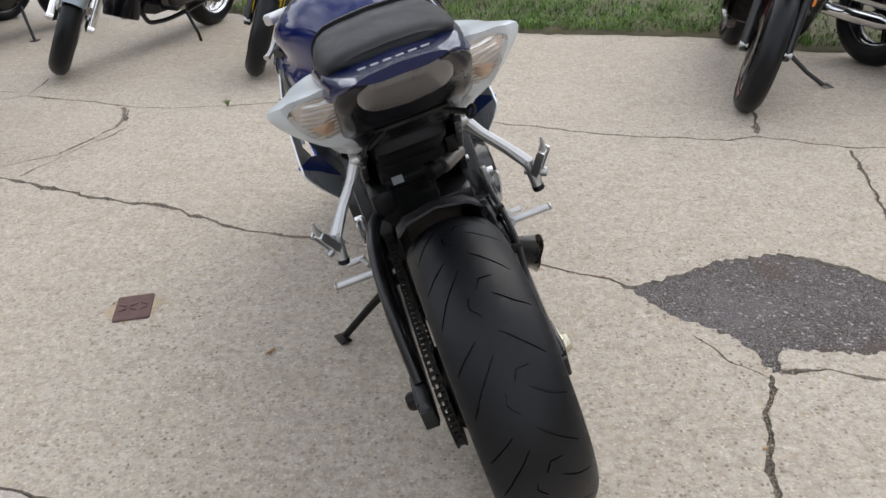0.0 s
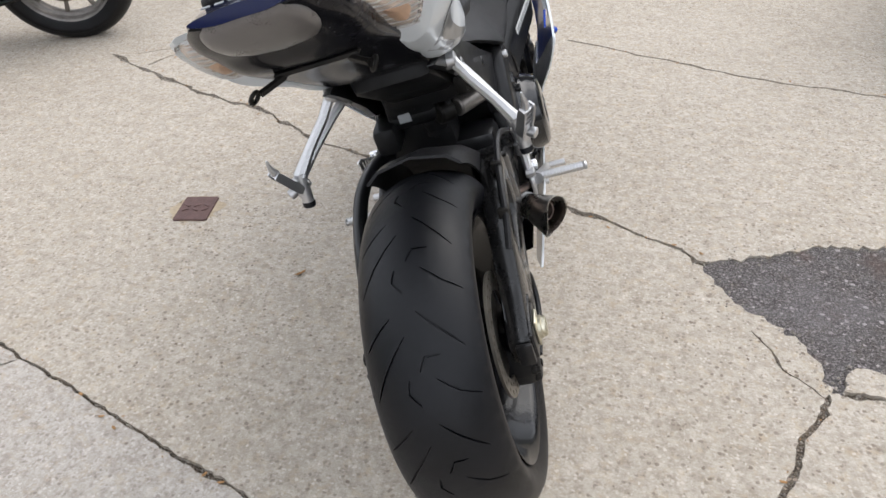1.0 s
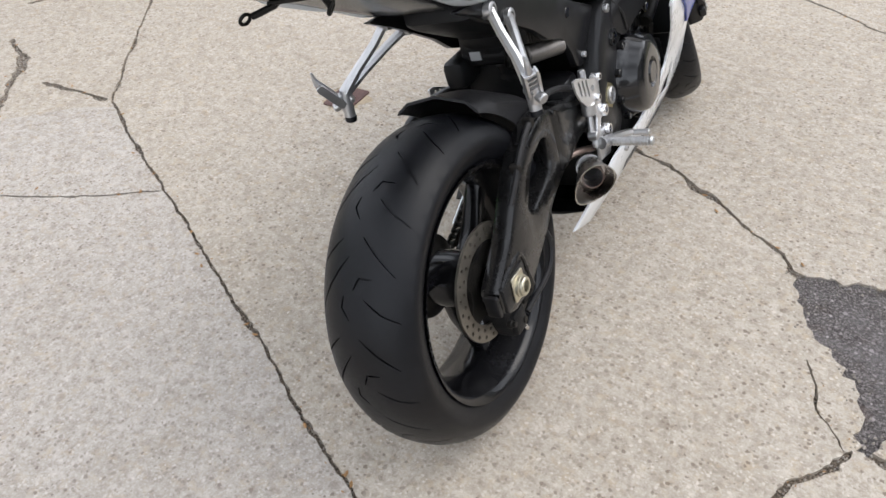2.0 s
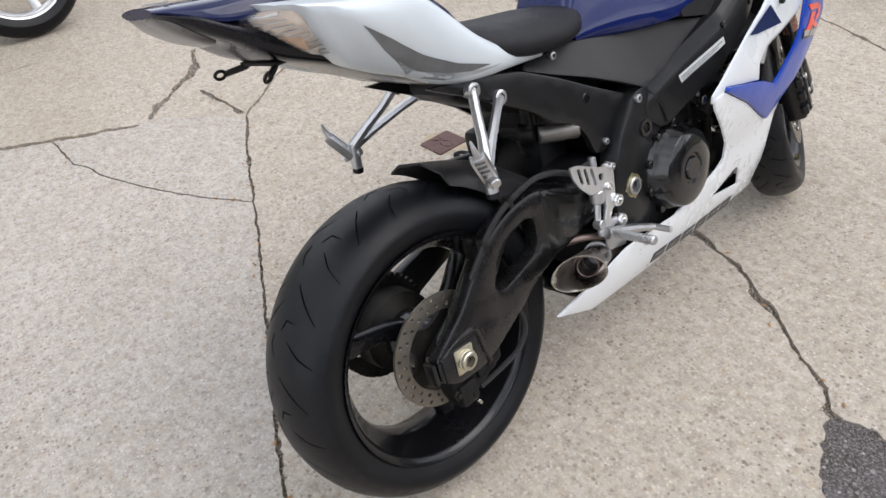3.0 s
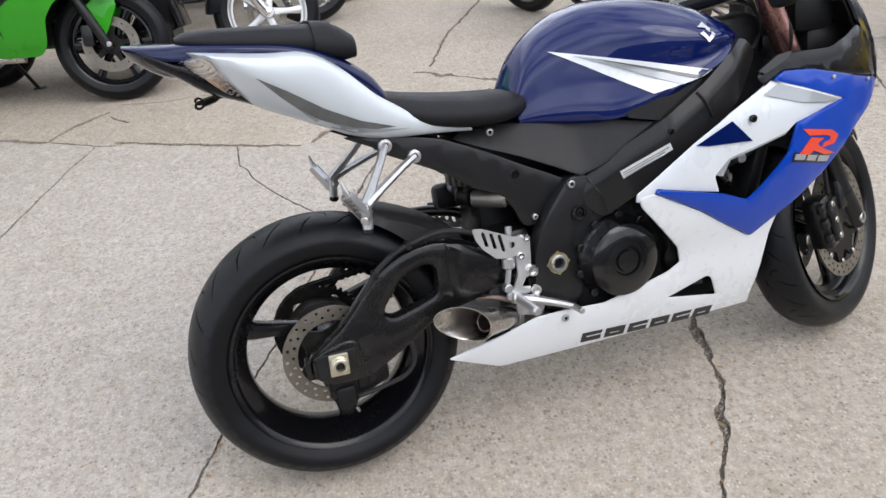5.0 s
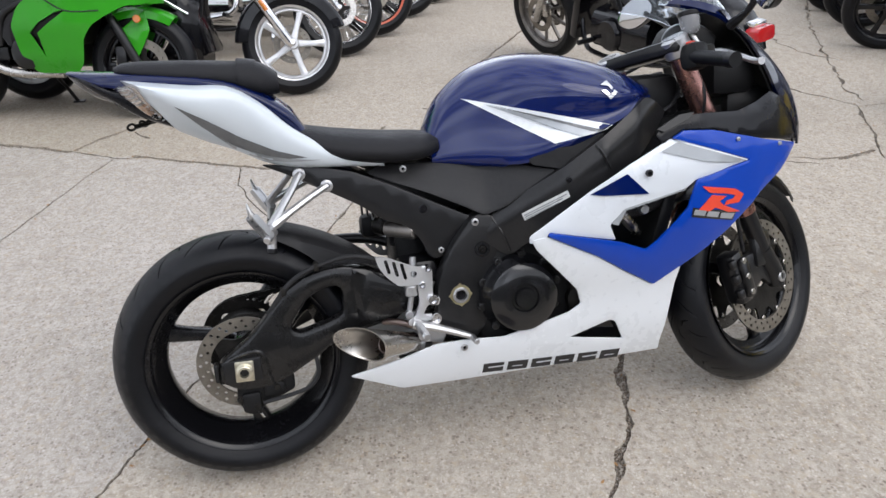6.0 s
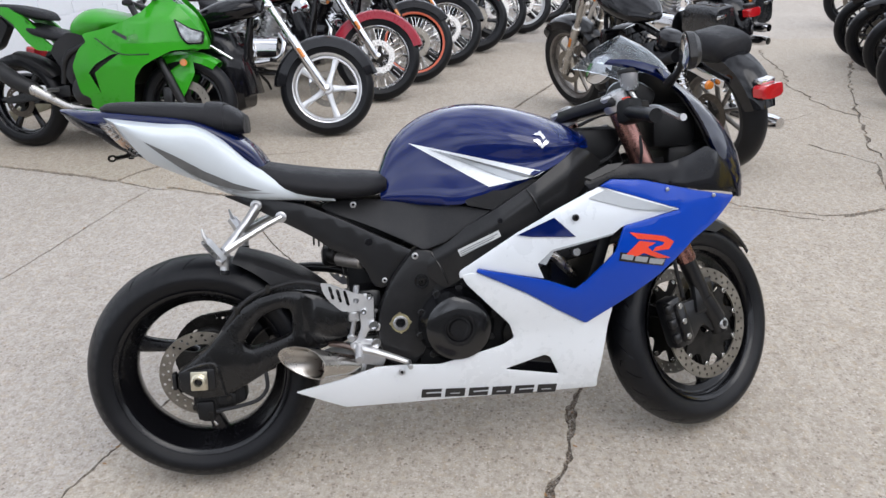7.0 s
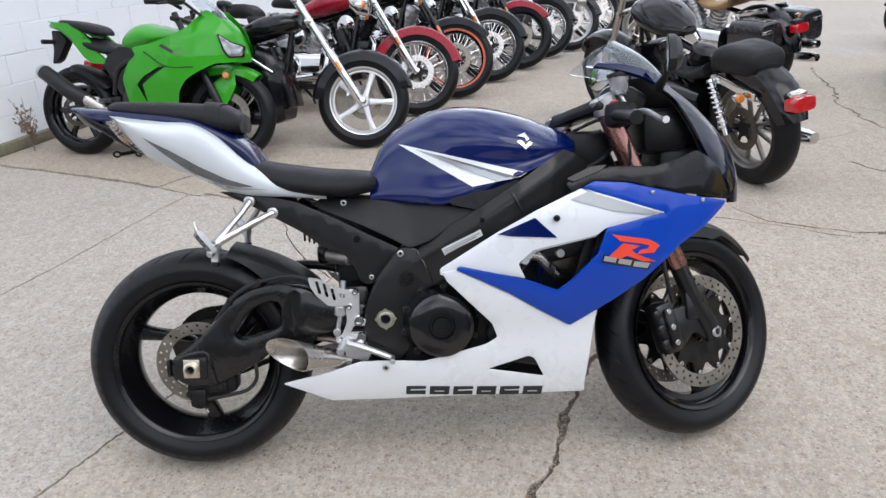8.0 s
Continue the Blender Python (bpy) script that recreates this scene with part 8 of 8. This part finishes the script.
        for s in (1, -1):
            fx = (lambda b: b) if s > 0 else flipped
            p = part("side_fairing", fx(sheet(rounded(panel, 0.03), side_x, 0.004, 0.035, [vent])), paint, root, "painted side fairing", sharp=30)
            part("vent_liner", fx(sheet([(v[0], v[1]) for v in vent], side_x, 0.003, 0.03, (), -0.025)), PLASTIC, p)
            part("fairing_crease", fx(tube([(side_x(y * g, z) + 0.002, y * g, z) for y, z in ((0.80, 0.732), (0.96, 0.632), (1.15, 0.628))], 0.004, 6, 14)), GLOSSBLACK, p)
            part("side_lettering", fx(sheet([(y * g, z) for y, z in ((0.915, 0.770), (1.02, 0.718), (1.02, 0.742), (0.93, 0.786))], side_x, 0.001, 0.03, (), 0.002)), LETTER, p)
            part("side_signal", fx(moved(lathe([(0, 0.030), (0.02, 0.024), (0.03, 0.0001)], 16), pose(side_x(1.06 * g, 0.731) - 0.004, 1.06 * g, 0.731))), LENS, p, "clear side signal")
            tail = [(-0.22, 0.952), (0.05, 0.935), (0.16, 0.880), (0.247, 0.805), (0.31, 0.720), (0.414, 0.634), (0.247, 0.645), (0.181, 0.694), (0.08, 0.825), (-0.10, 0.915)]
            part("tail_panel", fx(sheet(rounded([(y * g, z) for y, z in tail], 0.01), lambda y, z: float(np.interp(y, [-0.3, 0.0, 0.4], [0.07, 0.12, 0.13])), 0.02, 0.04)), paint, root, "painted tail panel")
            part("mid_panel", fx(sheet([(y * g, z) for y, z in ((0.40, 0.70), (0.50, 0.765), (0.72, 0.760), (0.72, 0.66), (0.64, 0.52), (0.60, 0.40), (0.48, 0.42), (0.42, 0.53), (0.36, 0.63))], lambda y, z: 0.14, 0.02, 0.05)), PLASTIC, root, "black side cover")
            lamp = [(y * g, z) for y, z in ((1.305, 0.850), (1.375, 0.792), (1.440, 0.768), (1.432, 0.705), (1.362, 0.700), (1.335, 0.748))]
            hd = part("headlight", fx(sheet(rounded(lamp, 0.012), side_x, 0.012, 0.02, (), 0.012, None, 0.003)), HEADGLASS, root, "clear headlight")
            part("lamp_rim", fx(sheet(rounded([(y * g, z) for y, z in ((1.292, 0.862), (1.375, 0.800), (1.452, 0.775), (1.442, 0.695), (1.355, 0.690), (1.325, 0.745))], 0.012), side_x, 0.010, 0.02, (), 0.006)), GLOSSBLACK, hd)
            part("lamp_bowl", fx(moved(lathe([(-0.06, 0.02), (-0.01, 0.035), (0.0, 0.030)], 16), pose(0.085, 1.36 * g, 0.745, 0, 0, 60))), CHROME, hd)
            mi = part("mirror", fx(moved(body([[(0, y, 0.035 * f), (0.06 * f, y, 0.028 * f), (0.075 * f, y, 0), (0.05 * f, y, -0.03 * f), (0, y, -0.035 * f)] for y, f in ((-0.02, 1), (0.01, 0.95), (0.04, 0.4))], 10, 8), pose(0.27, 1.10 * g, 1.08))), PLASTIC, root, "black mirror")
            part("mirror_stalk", fx(tube([(0.22, 1.12 * g, 1.06), (0.14, 1.18 * g, 0.98)], 0.010, 8)), PLASTIC, mi)
        nose = [[(0, 1.43, 0.66), (0.05, 1.42, 0.66), (0.09, 1.38, 0.66), (0.12, 1.32, 0.67)], [(0, 1.43, 0.74), (0.05, 1.42, 0.74), (0.10, 1.37, 0.745), (0.14, 1.28, 0.76)], [(0, 1.37, 0.88), (0.05, 1.355, 0.88), (0.11, 1.30, 0.88), (0.15, 1.20, 0.89)], [(0, 1.29, 0.96), (0.05, 1.275, 0.96), (0.11, 1.22, 0.96), (0.14, 1.14, 0.96)]]
        rows = [spline([(x, y * g, z) for x, y, z in r], 9) for r in nose]
        cols = [spline([r[i] for r in rows], 14) for i in range(9)]
        rings = []
        for k in range(14):
            right = [cols[i][k] for i in range(9)]
            fullr = [(-p[0], p[1], p[2]) for p in reversed(right[1:])] + [tuple(p) for p in right]
            rings.append(fullr + [(p[0] * 0.97, p[1] - 0.006, p[2]) for p in reversed(fullr)])
        part("nose_cowl", skin(rings), paint, root, "painted nose cowl")
        sc = [[(0, 1.29, 0.955), (0.06, 1.27, 0.955), (0.12, 1.20, 0.955)], [(0, 1.22, 1.03), (0.055, 1.205, 1.03), (0.105, 1.15, 1.02)], [(0, 1.12, 1.10), (0.05, 1.11, 1.095), (0.085, 1.08, 1.08)]]
        rows = [spline([(x, y * g, z) for x, y, z in r], 7) for r in sc]
        cols = [spline([r[i] for r in rows], 9) for i in range(7)]
        rings = []
        for k in range(9):
            right = [cols[i][k] for i in range(7)]
            fullr = [(-p[0], p[1], p[2]) for p in reversed(right[1:])] + [tuple(p) for p in right]
            rings.append(fullr + [(p[0] * 0.975, p[1] - 0.003, p[2] - 0.002) for p in reversed(fullr)])
        part("windscreen", skin(rings), SCREEN, root, "clear windscreen").visible_shadow = False
        part("tail_top", body([[(0, y * g, z + 0.01), (w * 0.8, y * g, z), (w, y * g, z - 0.03), (0, y * g, z - 0.05)] for y, z, w in ((-0.24, 0.94, 0.06), (-0.12, 0.925, 0.10), (0.02, 0.90, 0.11))], 10, 10), paint, root)
    part("rider_seat", body([[(0, y * g, z + h), (w * 0.75, y * g, z + h * 0.9), (w, y * g, z), (w * 0.8, y * g, z - h), (0, y * g, z - h)] for y, z, w, h in ((0.50, 0.735, 0.09, 0.025), (0.40, 0.735, 0.13, 0.03), (0.25, 0.770, 0.14, 0.035), (0.14, 0.805, 0.11, 0.03))], 10, 16), VINYL, root, "black seat", sharp=60)
    part("pillion_seat", body([[(0, y * g, z + h), (w * 0.75, y * g, z + h * 0.9), (w, y * g, z), (w * 0.8, y * g, z - h), (0, y * g, z - h)] for y, z, w, h in ((0.31, 0.862, 0.06, 0.015), (0.25, 0.885, 0.10, 0.03), (0.10, 0.915, 0.11, 0.032), (-0.06, 0.938, 0.10, 0.024), (-0.14, 0.946, 0.05, 0.012))], 10, 14), VINYL, root, "black pillion seat", sharp=60)
    part("swingarm", merge(*[plate([(-0.05, R + 0.02), (0.20, R + 0.08), (0.42, R + 0.11), (0.42, R + 0.04), (0.20, R + 0.01), (-0.05, R - 0.02)], s * 0.11 - 0.014, s * 0.11 + 0.014, (), 0.004, 0.01) for s in (1, -1)], box((0, 0.38, R + 0.07), (0.22, 0.07, 0.07), 0.015)), SATIN, root, "black swingarm")
    part("engine", merge(box((0, 0.68 * g, 0.42), (0.32, 0.34, 0.28), 0.05), moved(box((0, 0, 0), (0.28, 0.18, 0.28), 0.04), pose(0, 0.86 * g, 0.56, -25))), GRIME, root, "black engine")
    part("engine_cover", moved(lathe([(0.15, 0.09), (0.19, 0.085), (0.205, 0.06), (0.207, 0.0001)], 28), pose(0, 0.62 * g, 0.38)), SATIN, root)
    part("frame", merge(*[tube([(s * 0.12, 0.42 * g, 0.42), (s * 0.14, 0.50 * g, 0.62), (s * 0.13, 0.80 * g, 0.74), (s * 0.05, 1.02 * g, 0.86)], 0.022, 10, 18) for s in (1, -1)], *[tube([(s * 0.11, 0.48 * g, 0.60), (s * 0.10, 0.20 * g, 0.74), (s * 0.08, -0.10 * g, 0.90)], 0.014, 8, 10) for s in (1, -1)]), SATIN, root, "black frame")
    ex = part("silencer", tube([(0.17, 0.28 * g, 0.36), (0.175, 0.22 * g, 0.385), (0.20, 0.12 * g, 0.43), (0.210, -0.16 * g, 0.575), (0.210, -0.185 * g, 0.587)], [0.028, 0.045, 0.054, 0.056, 0.040], 20), PLASTIC, root, "black exhaust silencer")
    part("silencer_cap", tube([(0.210, -0.165 * g, 0.577), (0.211, -0.20 * g, 0.594)], [0.057, 0.044], 20), ALU, ex)
    part("exhaust_pipe", tube([(0.12, 0.80 * g, 0.26), (0.15, 0.50 * g, 0.27), (0.17, 0.32 * g, 0.34), (0.185, 0.17 * g, 0.41)], [0.024, 0.026, 0.032, 0.046], 16, 18), STEEL, ex, "bare steel exhaust pipe")
    part("rear_hugger", moved(arc_fender(R + 0.02, 0.082, 30, 100, 0.01, 0.05), Matrix.Translation((0, 0, R))), PLASTIC, root)
    part("plate_holder", plate([(-0.24, 0.89), (-0.14, 0.87), (-0.08, 0.81), (-0.20, 0.66), (-0.27, 0.63), (-0.24, 0.74)], -0.035, 0.035, (), 0.008, 0.02), PLASTIC, root, "black plate holder")
    for s in (1, -1):
        part("rear_signal", rod((s * 0.03, -0.22, 0.80), (s * 0.13, -0.24, 0.80), 0.018, 12), PLASTIC, root)
        part("footpeg", rod((s * 0.14, 0.38 * g, 0.38), (s * 0.26, 0.38 * g, 0.385), 0.012, 10), ALU, root)
    part("side_stand", tube([(-0.12, (stand - 0.05) * g, 0.25), (foot * 0.75, (stand - 0.02) * g, 0.14), (foot, stand * g, -foot * math.tan(radians(lean)))], [0.013, 0.011, 0.011], 8), SATIN, root)
    part("stand_foot", moved(box((0, 0, 0), (0.05, 0.07, 0.008), 0.003), pose(foot - 0.005, (stand + 0.005) * g, 0.004 - foot * math.tan(radians(lean)), 0, lean, 20)), SATIN, root)
    return root


def lowered(root):
    """Makes a small low machine of it: its bodywork sits lower and its tail is shorter."""
    for ob in root.children:
        if ob.matrix_basis != Matrix.Identity(4) or ob.name.startswith(("swingarm", "engine", "side_stand")):
            continue
        for o in (ob, *ob.children):
            for v in o.data.vertices:
                if v.co.z > 0.45:
                    v.co.z = 0.45 + (v.co.z - 0.45) * 0.87
                if v.co.y < 0.1:
                    v.co.y = 0.1 + (v.co.y - 0.1) * 0.72


# the row with its back to the wall
small = sport((-2.69, 0.07), (-2.85, -1.20), "lime green sport motorcycle parked by the white wall", 9, 12, GREEN, 6, trail=0.12)
lowered(small)
cruiser((-3.05, 0.76), (-3.16, -0.90), "black cruiser with a five-spoke chrome wheel", 9, 16, GLOSSBLACK, GLOSSBLACK, 5, BRIGHTALU, CHROME, R=0.31, engine=GLOSSBLACK, discs=(-1,), pipes=GLOSSBLACK, two_up=False, sink=0.055, shroud=True)
cruiser((-3.98, 0.97), (-4.22, -0.66), "crimson cruiser with a wire-spoked front wheel", 9, 22, CRIMSON, CRIMSON, "wire", CHROME, CHROME, R=0.33)
cruiser((-4.60, 1.20), (-4.92, -0.40), "black cruiser with an orange-striped front rim", 9, 24, GLOSSBLACK, GLOSSBLACK, "wire", GLOSSBLACK, GLOSSBLACK, ORANGERIM, R=0.33, full_fender=False, engine=GLOSSBLACK)
cruiser((-5.32, 1.44), (-5.70, -0.14), "black cruiser with chrome fork and wire wheels", 9, 24, GLOSSBLACK, GLOSSBLACK, "wire", CHROME, CHROME, R=0.33)
cruiser((-5.98, 1.70), (-6.40, 0.14), "red cruiser with black cast wheels", 9, 24, CRIMSON, CRIMSON, 5, GLOSSBLACK, GLOSSBLACK, R=0.33, engine=GLOSSBLACK, full_fender=False)
cruiser((-6.65, 1.93), (-7.10, 0.38), "black cruiser with wire wheels in the row", 9, 24, GLOSSBLACK, GLOSSBLACK, "wire", CHROME, CHROME, R=0.33)
cruiser((-7.15, 2.24), (-7.60, 0.70), "grey cruiser with bright cast wheels", 9, 24, GREYPAINT, GREYPAINT, 9, ALU, CHROME, R=0.33)
cruiser((-7.95, 2.55), (-8.40, 1.00), "black cruiser with chrome wheels further along the row", 9, 24, GLOSSBLACK, GLOSSBLACK, "wire", CHROME, CHROME, R=0.33)
cruiser((-8.75, 2.85), (-9.20, 1.30), "black cruiser at the far end of the row", 9, 24, GLOSSBLACK, CRIMSON, "wire", CHROME, CHROME, R=0.33)
# the two in the middle of the lot, seen from behind
cruiser((-3.73, 2.51), (-2.37, 3.15), "black roadster with chrome coil shocks and red tail light", 8, 8, GLOSSBLACK, GLOSSBLACK, 9, DULLALU, STEEL, R=0.325, engine=GLOSSBLACK, springs=True, full_fender=False, fork_rake=30, group="cruisers in the lot")
cruiser((-6.32, 3.00), (-4.97, 3.84), "black touring cruiser with tan seat and side cases", 8, 8, GLOSSBLACK, GLOSSBLACK, 5, ALU, CHROME, seat=TAN, R=0.325, bags=True, group="cruisers in the lot")
# the row that faces the lot from the grass side
cruiser((-2.25, 4.47), (-1.80, 5.88), "silver-fendered cruiser with chrome engine by the grass", 8, 40, SILVERPAINT, SILVERPAINT, "wire", CHROME, CHROME, R=0.32, engine=GLOSSBLACK, full_fender=False, group="motorcycles by the grass")
sport((-1.06, 4.33), (-0.58, 5.61), "yellow sport motorcycle by the grass", 9, 30, YELLOW, 5, group="motorcycles by the grass")
sport((1.46, 3.40), (1.86, 4.72), "black sport motorcycle with red rim stripe by the grass", 13, -4, GLOSSBLACK, 5, stripe=REDRIM, low_fender=False, stand=0.93, foot=-0.43, group="motorcycles by the grass")
cruiser((2.86, 2.72), (2.44, 4.10), "chrome-engined cruiser parked by the grass", 8, 0, GLOSSBLACK, GLOSSBLACK, "wire", GLOSSBLACK, CHROME, R=0.32, group="motorcycles by the grass")
sport((-4.29, 5.10), (-3.69, 6.35), "black sport motorcycle in the grass-side row", 9, 0, GLOSSBLACK, 5, group="motorcycles by the grass")
sport((-4.88, 5.22), (-4.28, 6.47), "black sport motorcycle with grey wheels in the row", 9, 0, GLOSSBLACK, 10, group="motorcycles by the grass")
sport((-5.40, 5.34), (-4.80, 6.59), "black sport motorcycle further along the row", 9, 0, GLOSSBLACK, 10, group="motorcycles by the grass")
sport((-3.60, 4.88), (-3.00, 6.13), "black sport motorcycle at the near end of the grass-side row", 9, 0, GLOSSBLACK, 5, group="motorcycles by the grass")
cruiser((-7.25, 6.02), (-6.65, 7.40), "dark cruiser at the far end by the grass", 8, 0, GLOSSBLACK, GLOSSBLACK, 9, GLOSSBLACK, GLOSSBLACK, R=0.32, group="motorcycles by the grass")
